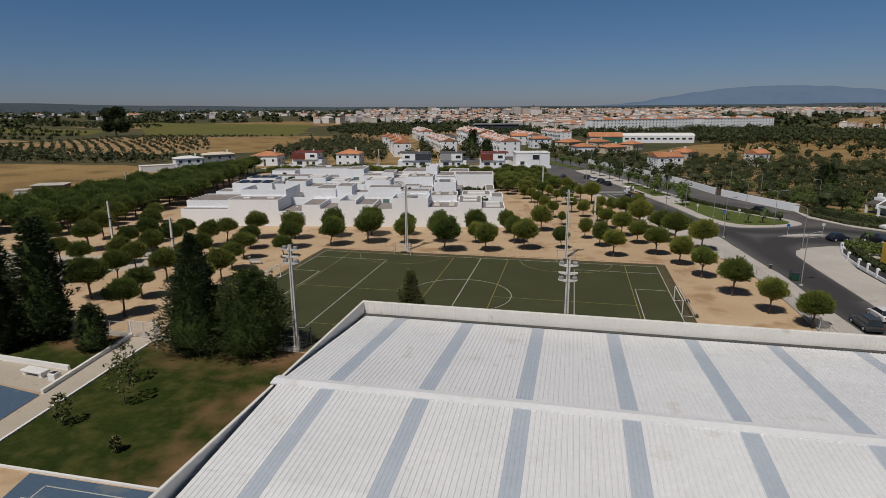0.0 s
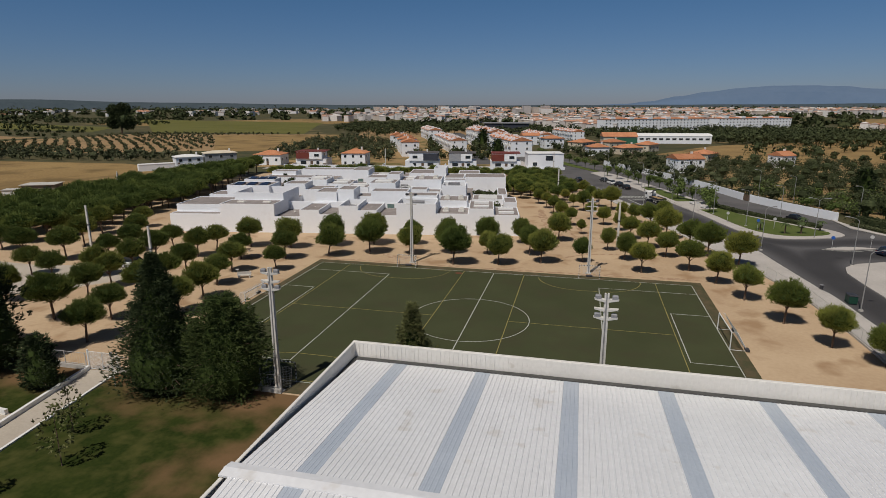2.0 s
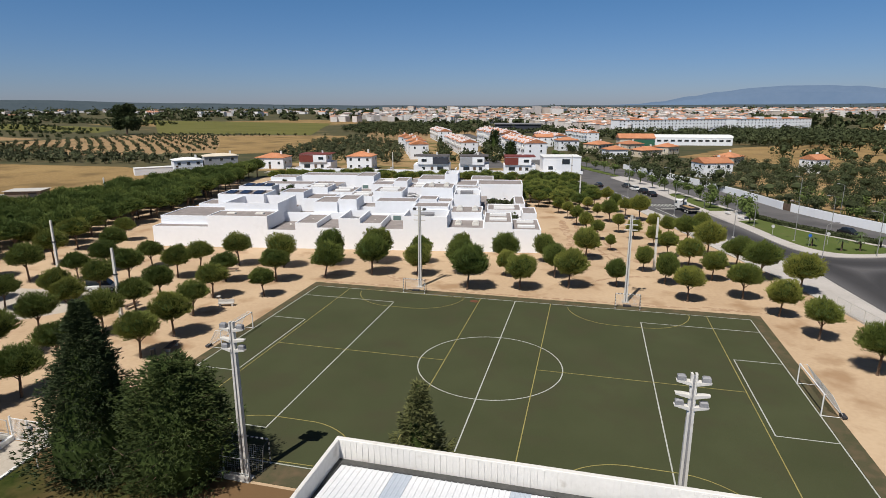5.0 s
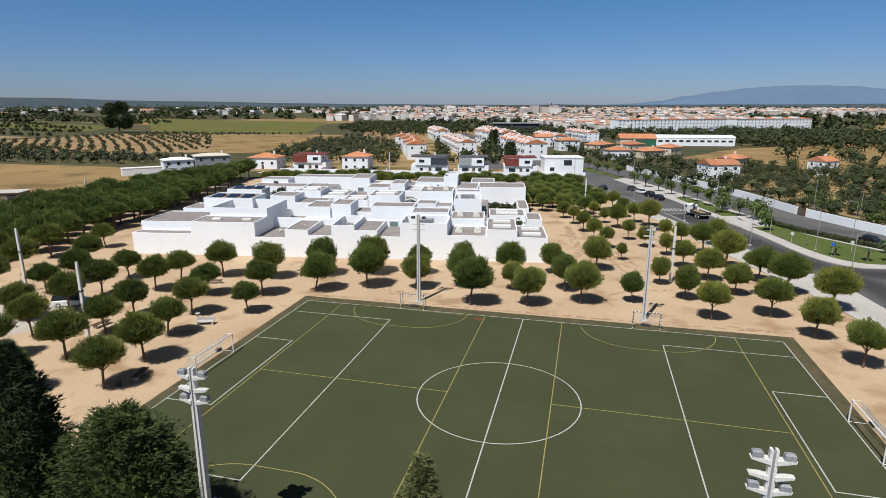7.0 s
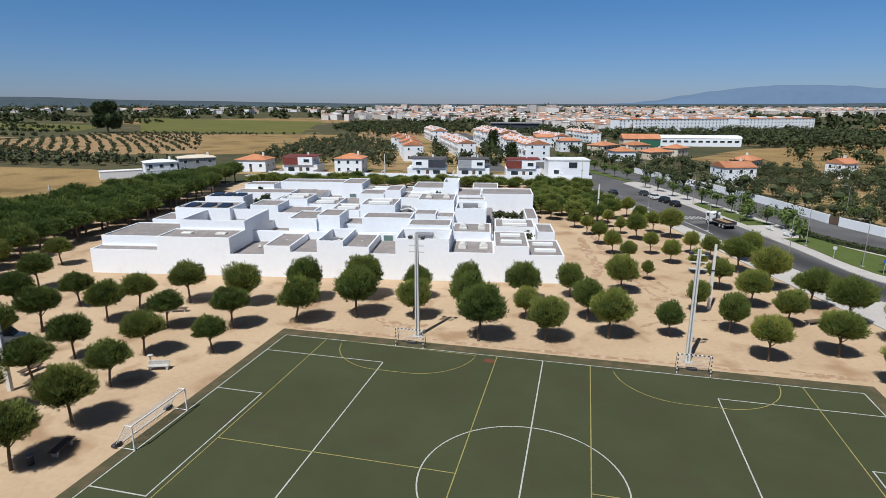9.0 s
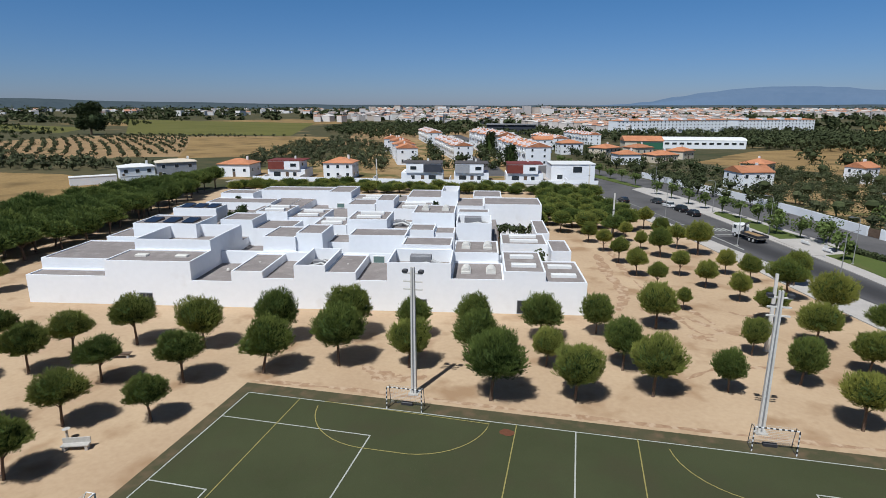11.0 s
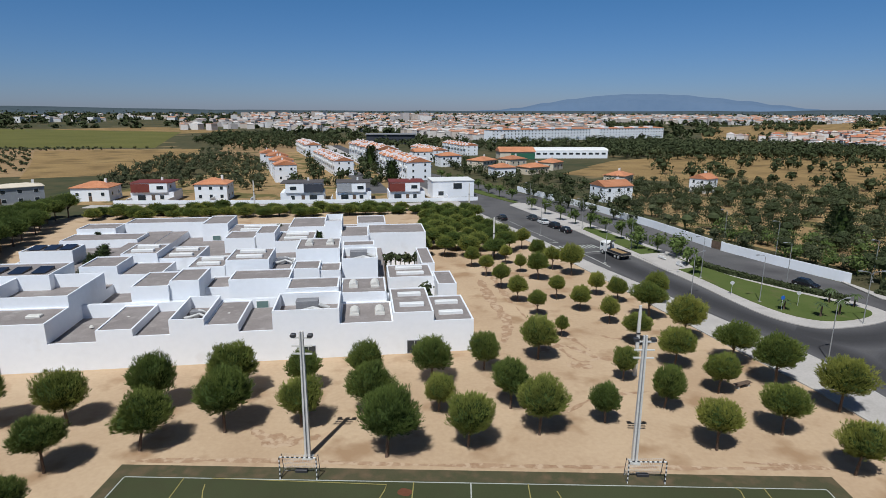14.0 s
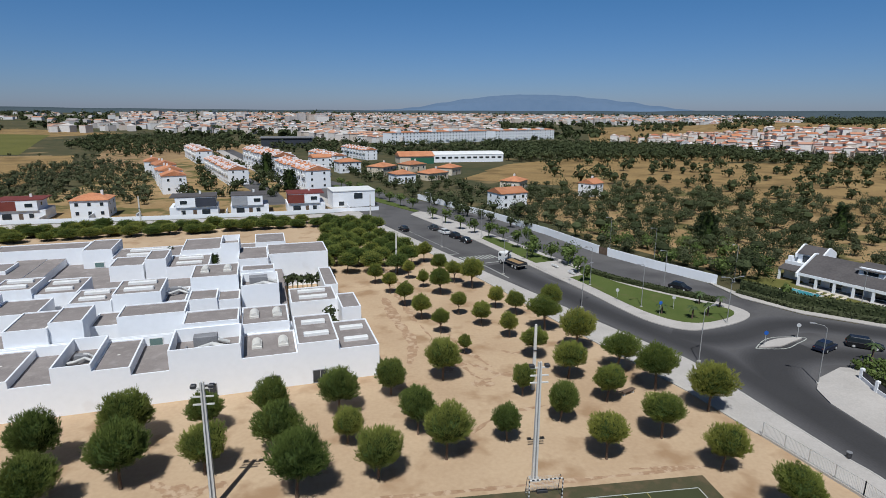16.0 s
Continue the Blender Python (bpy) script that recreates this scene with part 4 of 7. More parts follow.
WEST = [(-44.7, -2.9, 2.8), (-35.9, -7.2, 2.6), (-36.4, -1.4, 2.65), (-46.2, 3.9, 2.6), (-38.8, 5.1, 2.25), (-40.7, 11.8, 2.55), (-47.1, 9.4, 2.35), (-34.1, 14.0, 2.15), (-43.6, 19.0, 2.3), (-36.1, 20.7, 2.7), (-51.9, 18.9, 2.65),
        (-51.4, 23.6, 2.6), (-46.7, 27.3, 2.65), (-53.4, 1.0, 2.5), (-56.7, 9.0, 2.5), (-59.8, 22.8, 2.55), (-72.5, 11.8, 2.9), (-80.3, 10.7, 3), (-49.9, -12.0, 3.3), (-40.2, -17.0, 2.7), (-43.0, -10.4, 2.2), (-56.7, 14.4, 2.9),
        (-65.9, 19.3, 2.5), (-65.7, 14.0, 2.4), (-77.4, 20.6, 2.9), (-51.7, -5.0, 2.5), (-59.7, 4.8, 2.3), (-79.1, 38.5, 2.4), (-71.0, 27.0, 2.5), (-82.2, 30.0, 3.2), (-89.0, 26.0, 2.7), (-90.0, 15.0, 2.6), (-64.0, 1.0, 2.2),
        (-70.0, 3.0, 2.3), (-62.0, -8.0, 2.3)]
NORTH = [(-9 + 5.2 * i + (j % 2) * 2.4, 97 + 5.6 * j - 0.6 * i) for j in range(9) for i in range(4 - (j > 4))]
rng = random.Random(5)
belt = []
for _ in range(2200):
    y = rng.uniform(20, 138)
    near = -88 - max(0, y - 62) * 0.29
    p = (rng.uniform(-116, near), y)
    if all((p[0] - q[0]) ** 2 + (p[1] - q[1]) ** 2 > 3.9 ** 2 for q in belt):
        belt.append(p)
belt = belt[:155]
back = [(-101 + 4.9 * k + rng.uniform(-1.2, 1.2), 133.0 + 0.85 * k + 5.4 * j + rng.uniform(-1.3, 1.3)) for j in range(3) for k in range((20, 18, 10)[j])]
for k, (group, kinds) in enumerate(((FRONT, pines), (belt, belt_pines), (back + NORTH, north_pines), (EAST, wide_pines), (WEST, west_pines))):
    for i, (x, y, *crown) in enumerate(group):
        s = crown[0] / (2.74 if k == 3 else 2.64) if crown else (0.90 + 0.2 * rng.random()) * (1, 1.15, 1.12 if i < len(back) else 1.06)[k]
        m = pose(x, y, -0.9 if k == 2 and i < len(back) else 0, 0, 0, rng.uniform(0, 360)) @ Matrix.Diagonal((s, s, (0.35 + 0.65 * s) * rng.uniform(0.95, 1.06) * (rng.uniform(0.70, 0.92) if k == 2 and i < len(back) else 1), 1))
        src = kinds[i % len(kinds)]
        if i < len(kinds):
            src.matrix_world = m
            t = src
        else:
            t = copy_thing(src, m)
        if k == 2:
            tagged(t, "broad green pine in the close planting behind the school", group="pines behind the school")
        if k == 1:
            tagged(t, "dense dark green pine in a close-planted belt", group="pines of the tree belt")


# ---- other trees ----
def conifer(name, x, y, h, r, seed, label, mat=CYPRESS, n=2600, size=0.5, shape=0.62):
    """An evergreen of ragged sprays: tufts along limbs of uneven length round a tapered core."""
    rng = random.Random(seed)
    e = thing(name, pose(x, y, 0), label, "tree")
    trunk = Geo().tube([(0, 0, -0.1), (0, 0, h * 0.3), (0, 0, h * 0.9)], [r * 0.09 + 0.06, r * 0.07 + 0.04, 0.03], 8)
    so = Vector((seed * 1.7, 0, 0))
    def prof(f):
        return r * (min(1, f * 7) ** 0.6) * (1 - f) ** shape + 0.06
    g = Geo()
    per = 22 if n > 1000 else 10
    limbs = max(20, n // per)
    for i in range(limbs):
        f = 0.03 + 0.94 * ((i + rng.random()) / limbs) ** 1.15
        a = 2.39996 * i + rng.uniform(-0.5, 0.5)
        q = Vector((math.cos(a), math.sin(a), 0))
        k = 0.84 + 0.46 * noise.noise(q * 1.5 + Vector((0, 0, f * h * 0.34)) + so) + rng.uniform(-0.14, 0.16)
        reach = prof(f) * max(0.42, k)
        rise = rng.uniform(0.05, 0.42) if f > 0.25 else rng.uniform(-0.12, 0.15)
        if reach > 1.2 and i % 3 == 0:
            trunk.tube([(0, 0, f * h), tuple(q * reach * 0.8 + Vector((0, 0, f * h + rise * reach * 0.8)))], [0.05, 0.02], 5)
        side = Vector((-q.y, q.x, 0))
        fan = 0.15 * reach + 0.14
        for _ in range(per):
            w = 0.40 + 0.60 * rng.random() ** 0.7
            p = q * reach * w + side * max(-1.4, min(1.4, rng.gauss(0, 1))) * fan * (1.25 - w * 0.6) + Vector((0, 0, f * h + rise * reach * w + rng.gauss(0, 0.10 + 0.06 * reach)))
            for _ in range(4):
                d = Vector((q.x + rng.uniform(-0.8, 0.8), q.y + rng.uniform(-0.8, 0.8), rng.uniform(-0.25, 0.9))).normalized()
                b = d.cross(Vector((rng.uniform(-1, 1), rng.uniform(-1, 1), rng.uniform(-1, 1)))).normalized() * size * 0.13
                t = p + d * size * rng.uniform(0.6, 1.3)
                j = len(g.v)
                g.v += [tuple(p - b), tuple(p + b), tuple(t)]
                g.f.append((j, j + 1, j + 2))
    part("trunk", trunk, BARK, e)
    c = part("crown", g, mat, e)
    # tapered dark fill, added as painted shade behind the sprays
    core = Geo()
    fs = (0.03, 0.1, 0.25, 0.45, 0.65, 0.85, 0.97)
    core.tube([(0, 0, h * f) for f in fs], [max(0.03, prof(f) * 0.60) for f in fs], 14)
    part("shade_core", core, CORE, c)
    return e
conifer("cypress_tree", -24.2, -24.2, 13.2, 6.5, 3, "tall broad dark cypress at the edge of the lawn", n=11000, size=0.34, shape=1.12)
conifer("cypress_tree", -17.9, -23.6, 9.3, 5.4, 4, "shorter broad dark green cypress beside the lawn", n=9500, size=0.33, shape=0.56, mat=GREENFIR)
conifer("cypress_tree", -43.6, -24.8, 14.4, 4.3, 5, "tall dark cypress in the planting bed", n=4200)
conifer("cypress_tree", -51.0, -24.5, 13.0, 4.4, 6, "tall dark cypress in the planting bed", n=3000)
conifer("cypress_tree", -46.0, -29.0, 9.2, 3.4, 7, "dark cypress in the planting bed", n=2600)
conifer("cypress_tree", -49.0, -28.0, 10.5, 3.3, 17, "dark cypress in the planting bed", n=2600)
conifer("small_cypress", -35.7, -26.7, 5.2, 2.5, 8, "broad young cypress beside the path", n=2200, size=0.33, shape=0.6)
conifer("young_conifer", 0.3, -25.8, 11.0, 3.9, 9, "olive-green pointed conifer behind the hall", n=4600, size=0.32, shape=1.05, mat=OLIVEFIR)
conifer("dark_conifer", 87, 111, 9.0, 4.2, 51, "tall dark conifer in the olive grove", n=1500, size=0.7, shape=0.5)
conifer("dark_conifer", 129, 115, 9.5, 3.6, 52, "tall dark conifer in the olive grove", n=1200, size=0.7, shape=0.5)
conifer("dark_conifer", -46, 282, 12, 4.5, 53, "tall dark cypress between the terraces", n=900, size=1.0, shape=0.4)
conifer("dark_conifer", -29, 226, 9, 4.6, 54, "broad dark tree before the terraces", n=900, size=0.9, shape=0.4)
def sapling(x, y, h, seed):
    rng = random.Random(seed)
    e = thing("sapling", pose(x, y, 0.03), "thin young deciduous tree on the lawn", "tree", "saplings on the lawn")
    part("trunk", Geo().tube([(0, 0, -0.05), (0.05, 0, h * 0.5), (0.0, 0.05, h * 0.95)], [0.05, 0.035, 0.015], 6), BARK, e)
    def rad(d):
        return Vector((d.x * h * 0.24, d.y * h * 0.24, d.z * h * 0.38)) * (1 + 0.4 * noise.noise(d * 2 + Vector((seed, 0, 0))))
    lc = leaf_cloud(rng, 150, 0.3, rad, 0.3, 2, 0.3)
    lc.v = [(a * rng.uniform(0.9, 1.0), b, c + h * 0.62) for a, b, c in lc.v]
    part("crown", lc, OLIVEFIR, e)
for k, (x, y, h) in enumerate(((-23.4, -36.5, 4.6), (-26.2, -32.7, 3.9), (-25.8, -40.6, 2.8), (-18.6, -43.0, 1.2))):
    sapling(x, y, h, 40 + k)


def scatter(name, pts, mat, leaves, leaf, label, seed, flat=0.8, core=0.78, kind="stuff"):
    """Many leafy crowns in one mesh. pts: x, y, radius, height of the crown's middle."""
    rs = np.random.RandomState(seed)
    V, F = [], []
    for x, y, r, h in pts:
        d = rs.normal(size=(leaves, 3)); d /= np.linalg.norm(d, axis=1)[:, None]
        lob = 1 + 0.20 * np.sin(d[:, :1] * 3 + rs.rand() * 9) * np.cos(d[:, 1:2] * 3.4 + rs.rand() * 9) + 0.14 * np.sin(d[:, 2:] * 6 + rs.rand() * 9)
        heads = rs.normal(size=(6, 3)) * np.array((0.40, 0.40, 0.22)) * r
        which = rs.randint(6, size=leaves)
        p = d * lob * r * (0.46 + 0.12 * (which % 3)[:, None]) * (0.75 + 0.38 * rs.rand(leaves, 1)) * np.array((1, 1, flat)) + heads[which] + np.array((x, y, h))
        nn = d + 0.42 * rs.normal(size=(leaves, 3)); nn /= np.linalg.norm(nn, axis=1)[:, None]
        a = np.cross(nn, rs.normal(size=(leaves, 3))); a /= np.linalg.norm(a, axis=1)[:, None] + 1e-6
        b = np.cross(nn, a)
        s = leaf * (0.6 + 0.8 * rs.rand(leaves, 1))
        q = np.stack([p - a * s - b * s * 0.6, p + a * s - b * s * 0.6, p + a * s * 0.7 + b * s * 0.6, p - a * s * 0.7 + b * s * 0.6], 1).reshape(-1, 3)
        k = len(V)
        V.extend(map(tuple, q.tolist()))
        F.extend([(k + 4 * i, k + 4 * i + 1, k + 4 * i + 2, k + 4 * i + 3) for i in range(leaves)])
        k = len(V)
        rr = r * core * 0.56
        for zf, rf in ((-0.8, 0.55), (0.0, 1.0), (0.65, 0.72)):
            for j in range(6):
                w = j * math.pi / 3 + x
                V.append((x + rr * rf * math.cos(w), y + rr * rf * math.sin(w), h + zf * rr * flat))
        V.append((x, y, h + rr * flat * 0.95)); V.append((x, y, -0.1))
        for i in range(2):
            for j in range(6):
                F.append((k + i * 6 + j, k + i * 6 + (j + 1) % 6, k + i * 6 + 6 + (j + 1) % 6, k + i * 6 + 6 + j))
        for j in range(6):
            F.append((k + 12 + j, k + 12 + (j + 1) % 6, k + 18))
            if j % 2 == 0:
                F.append((k + 19, k + (j + 1) % 6, k + j))
    g = Geo(); g.v, g.f = V, F
    ob = part(name, g, mat)
    return tagged(ob, label, "trees", kind=kind)

def inside(x, y, poly):
    c = False
    for i in range(len(poly)):
        (x1, y1), (x2, y2) = poly[i - 1], poly[i]
        if (y1 > y) != (y2 > y) and x < (x2 - x1) * (y - y1) / (y2 - y1) + x1:
            c = not c
    return c
def sprinkle(poly, n, gap, r0, r1, seed, hf=0.82, clear=()):
    rng = random.Random(seed)
    xs, ys = [p[0] for p in poly], [p[1] for p in poly]
    cell, out = {}, []
    for _ in range(n * 6):
        if len(out) >= n:
            break
        x, y = rng.uniform(min(xs), max(xs)), rng.uniform(min(ys), max(ys))
        if not inside(x, y, poly) or any((x - a) ** 2 + (y - b) ** 2 < c * c for a, b, c in clear):
            continue
        key = (int(x // gap), int(y // gap))
        if any((x - a) ** 2 + (y - b) ** 2 < gap * gap for i in (-1, 0, 1) for j in (-1, 0, 1) for a, b in cell.get((key[0] + i, key[1] + j), ())):
            continue
        cell.setdefault(key, []).append((x, y))
        r = rng.uniform(r0, r1)
        out.append((x, y, r, r * hf + 0.3))
    return out
CLEAR = [(95, 70, 17), (52, 178, 11), (92, 200, 11), (67, 222, 9), (70, 360, 45), (20, 250, 9), (36, 262, 9)]
grove = [(72, 86), (84, 88), (118, 76), (150, 60), (230, 90), (190, 170), (110, 222), (66, 232), (48, 150), (58, 112)]
scatter("olive_grove", sprinkle(grove, 340, 5.0, 1.0, 2.9, 1, clear=CLEAR), OLIVE, 440, 0.15, "grey-green olive trees over bare brown soil", 1)
scatter("olive_thicket", [(75, 79.5, 3.7, 3.8), (79.5, 81, 3.3, 3.4), (77, 85.5, 3.2, 3.2), (84, 91, 3.4, 3.4), (90, 96, 3.6, 3.6)] + sprinkle([(74, 86), (100, 96), (150, 110), (150, 170), (90, 215), (60, 215), (50, 160), (60, 110)], 100, 5.8, 1.4, 4.0, 2, clear=CLEAR), WOODS, 520, 0.16, "dark green trees and bushes beside the road", 2)
scatter("citrus_trees", sprinkle([(73, 84), (84, 84), (92, 96), (80, 118), (64, 128), (62, 112)], 34, 4.2, 1.3, 2.3, 23, clear=CLEAR), VERGE, 300, 0.2, "bright green garden trees behind the wall", 23)
scatter("garden_trees", sprinkle([(34, 150), (48, 135), (62, 165), (46, 240), (10, 330), (-20, 330), (6, 250), (20, 205)], 170, 4.6, 1.3, 2.9, 3, clear=CLEAR), WOODS, 180, 0.24, "garden trees between the houses", 3)
scatter("street_trees", sprinkle([(-72, 205), (-30, 205), (-30, 232), (-62, 330), (-105, 420), (-120, 420), (-70, 250)], 70, 6.5, 1.6, 3.0, 21, clear=[(-55 + DX0 * k, 252 + DY0 * k, 7) for DX0, DY0 in ((-0.36, 0.933),) for k in range(0, 100, 6)] + [(-19 - 0.36 * k, 236 + 0.933 * k, 8) for k in range(0, 130, 6)]), WOODS, 110, 0.4, "dark trees between the terraces", 21, 1.25)
scatter("olive_grove_west", sprinkle([(-140, 196), (-74, 194), (-86, 228), (-104, 290), (-122, 326), (-152, 362), (-182, 330), (-170, 300), (-162, 250)], 270, 5.2, 1.6, 3.2, 4), OLIVE, 150, 0.27, "olive grove behind the houses", 4)
scatter("far_grove_west", sprinkle([(-150, 400), (-90, 480), (-140, 640), (-290, 700), (-240, 500)], 300, 7.5, 2.4, 4.6, 5), WOODS, 70, 0.55, "dark far wood beyond the fields", 5)
rows = []
rr = random.Random(6)
for i in range(24):
    for j in range(26):
        f, q = i / 23, j / 25
        x, y = -410 + 205 * f + q * 20 + 25 * (q - 0.5) * f, 218 + 195 * q + 12 * f
        if rr.random() < 0.86 and not inside(x, y, TAN):
            rows.append((x + rr.uniform(-0.8, 0.8), y + rr.uniform(-0.8, 0.8), rr.uniform(0.95, 1.65), 1.2))
scatter("orchard_rows", rows, OLIVE, 26, 0.45, "rows of young orchard trees on brown soil", 6)
scatter("hedge_scrub_west", sprinkle([(-430, 150), (-190, 168), (-165, 185), (-230, 200), (-430, 185)], 210, 4.4, 1.6, 2.9, 7), OLIVE, 46, 0.5, "scrubby hedge along the straw field", 7)
scatter("scrub_west", sprinkle([(-430, 190), (-240, 196), (-300, 230), (-430, 260)], 120, 5.5, 1.2, 2.4, 8), OLIVE, 36, 0.5, "low scrub on brown soil", 8)
hedgerows = []
rr = random.Random(19)
for k in range(9):
    y0 = 345 + 62 * k + rr.uniform(-12, 12)
    x = -430 - 28 * k
    while x > -1000 - 30 * k:
        if math.sin(x * 0.013 + k * 2) > -0.55:
            r = rr.uniform(1.3, 2.6) * (1 + 0.08 * k)
            hedgerows.append((x, y0 - (x + 430) * 0.12 + rr.uniform(-4, 4), r, r * 0.8))
        x -= rr.uniform(4, 10)
scatter("far_scrub_west", hedgerows, WOODS, 26, 0.8, "dark hedgerows between the far fields", 9)
scatter("dark_wood_east", [p for p in sprinkle([(100, 355), (240, 345), (330, 300), (400, 230), (470, 260), (380, 420), (250, 500), (130, 545), (90, 430)], 900, 6.4, 3.4, 5.2, 10, 0.85) if hill_z(p[0], p[1]) < 1 and math.hypot(p[0] - 84, p[1] - 585) > 40], WOODS, 80, 0.65, "dense dark wood across the plain", 10)
scatter("dark_wood_mid", sprinkle([(-20, 400), (90, 420), (110, 540), (20, 520), (-60, 640), (-110, 560)], 170, 8, 2.6, 4.4, 11), WOODS, 70, 0.6, "dark trees between the terraces", 11)
scatter("scrub_east", sprinkle([(90, 250), (150, 190), (170, 90), (330, 80), (420, 160), (350, 310), (120, 335)], 190, 8.5, 1.4, 4.6, 12), WOODS, 110, 0.5, "dark round trees on straw-coloured land", 12)
scatter("estate_trees", [(x, y, r, hill_z(x, y) + r * 0.8) for x, y, r, h in sprinkle([(230, 480), (330, 380), (400, 260), (560, 330), (620, 480), (420, 620), (300, 640)], 230, 12, 1.8, 3.6, 44)] + [(d * math.sin(radians(a)), d * math.cos(radians(a)) - 22, 6.0, hill_z(d * math.sin(radians(a)), d * math.cos(radians(a)) - 22) * max(0, min(1, (1250 - d) / 200)) + 3) for d in (850, 880, 930, 990, 1060) for a in [23 + 0.55 * i + 0.3 * math.sin(i * 5 + d) for i in range(70)] if math.sin(a * 0.9 + 1.0) > -0.35], WOODS, 50, 0.75, "dark trees between the estate houses", 44)
far = []
for seed, (d0, d1, n, r0, r1) in enumerate(((650, 1200, 700, 4, 8), (1200, 2200, 900, 7, 14), (2200, 3800, 900, 12, 24))):
    rr = random.Random(60 + seed)
    for _ in range(n):
        a, d = radians(rr.uniform(-62, 58)), rr.uniform(d0, d1)
        r = rr.uniform(r0, r1)
        far.append((d * math.sin(a), d * math.cos(a), r, r * 0.4))
far = [p for i, p in enumerate(far) if not (-700 < p[0] < -210 and 400 < p[1] < 900) and (math.hypot(p[0], p[1] + 22) > 1250 or hill_z(p[0], p[1]) == 0) and (p[0] > -0.3 * p[1] or (i % 3 and p[1] > 620))]
scatter("far_woods", far, WOODS, 24, 3.0, "far dark woods across the plain", 13, 0.45)
e = thing("eucalyptus_tree", pose(-415, 408, 0) @ Matrix.Diagonal((1, 1, 0.82, 1)), "single tall dark eucalyptus above the fields", "tree")
part("trunk", Geo().tube([(0, 0, -0.2), (0.5, 0, 8), (0, 0, 20)], [1.0, 0.8, 0.3], 8), BARK, e)
rr = random.Random(77)
g = Geo()
for cx, cy, cz, cr in ((0, 0, 22, 8), (-5, 2, 17, 7), (6, -2, 16, 7.5), (2, 3, 28, 5.5), (-3, -2, 26, 6), (8, 0, 11, 5.5), (-8, 0, 11, 5)):
    lc = leaf_cloud(rr, 420, 1.7, lambda d: d * cr * (1 + 0.3 * noise.noise(d * 2 + Vector((cx, cy, cz)))), 0.1, 3, 0.3)
    g.add([(a + cx, b + cy, c + cz) for a, b, c in lc.v], lc.f)
    cb = core_blob(lambda d: d * cr, 0.75, 6, 8)
    g.add([(a + cx, b + cy, c + cz) for a, b, c in cb.v], cb.f)
part("crown", g, CYPRESS, e)

# ---- houses ----
def wall_window(parent, x, y, z, w, h, ang, glass_mat=GLASS, frame_mat=WHITE2):
    """A framed window whose outer side looks along ang (radians) from x, y."""
    g = Geo().box(-w / 2, w / 2, -0.06, 0.04, -h / 2, h / 2, ang, (x, y, z))
    f = part("window", g, frame_mat, parent)
    part("pane", Geo().box(-w / 2 + 0.09, w / 2 - 0.09, -0.075, -0.055, -h / 2 + 0.09, h / 2 - 0.09, ang, (x, y, z)), glass_mat, f)


def hip_or_gable(w, d, z, rise, over, gable):
    """A tiled roof over a w by d plan."""
    a, b = w / 2 + over, d / 2 + over
    k = a if gable else max(a - b, 0.2)
    g = Geo()
    t = 0.18
    g.add([(-a, -b, z), (a, -b, z), (a, b, z), (-a, b, z), (-k, 0, z + rise), (k, 0, z + rise), (-a, -b, z - t), (a, -b, z - t), (a, b, z - t), (-a, b, z - t)],
          [(0, 1, 5, 4), (2, 3, 4, 5), (1, 2, 5), (3, 0, 4), (6, 7, 1, 0), (7, 8, 2, 1), (8, 9, 3, 2), (9, 6, 0, 3), (9, 8, 7, 6)])
    return g


def house(name, x, y, ang, w, d, h, label, roof=TILE, wall=WHITE, gable=False, rise=1.7, group="", storeys=2, chimney=True):
    e = thing(name, pose(x, y, -0.05, 0, 0, ang), label, "house", group)
    b = Geo().box(-w / 2, w / 2, -d / 2, d / 2, 0, h, bottom=False)
    if gable:
        b.add([(-w / 2, -d / 2, h), (-w / 2, d / 2, h), (-w / 2, 0, h + rise * 0.92), (w / 2, -d / 2, h), (w / 2, d / 2, h), (w / 2, 0, h + rise * 0.92)], [(0, 1, 2)[::-1], (3, 4, 5)])
    part("wall", b, wall, e)
    rf = part("roof", hip_or_gable(w, d, h + 0.02, rise, 0.4 if not gable else 0.25, gable), roof, e)
    if chimney:
        part("chimney", Geo().box(w * 0.22, w * 0.22 + 0.7, 0.4, 1.1, h, h + rise + 0.7), WHITE2, rf)
    n = max(2, int(w // 3.2))
    for s in range(storeys):
        z = (h / storeys) * (s + 0.52)
        for k in range(n):
            xx = -w / 2 + w * (k + 0.5) / n
            wall_window(e, xx, -d / 2, z, 1.15, 1.25, 0)
            wall_window(e, xx, d / 2, z, 1.15, 1.25, math.pi)
        for k in range(2):
            yy = -d / 4 + d / 2 * k
            wall_window(e, w / 2, yy, z, 1.0, 1.2, math.pi / 2)
            wall_window(e, -w / 2, yy, z, 1.0, 1.2, -math.pi / 2)
    part("door", Geo().box(-0.5, 0.5, -d / 2 - 0.05, -d / 2 + 0.04, 0, 2.1), BARK, e)
    return e


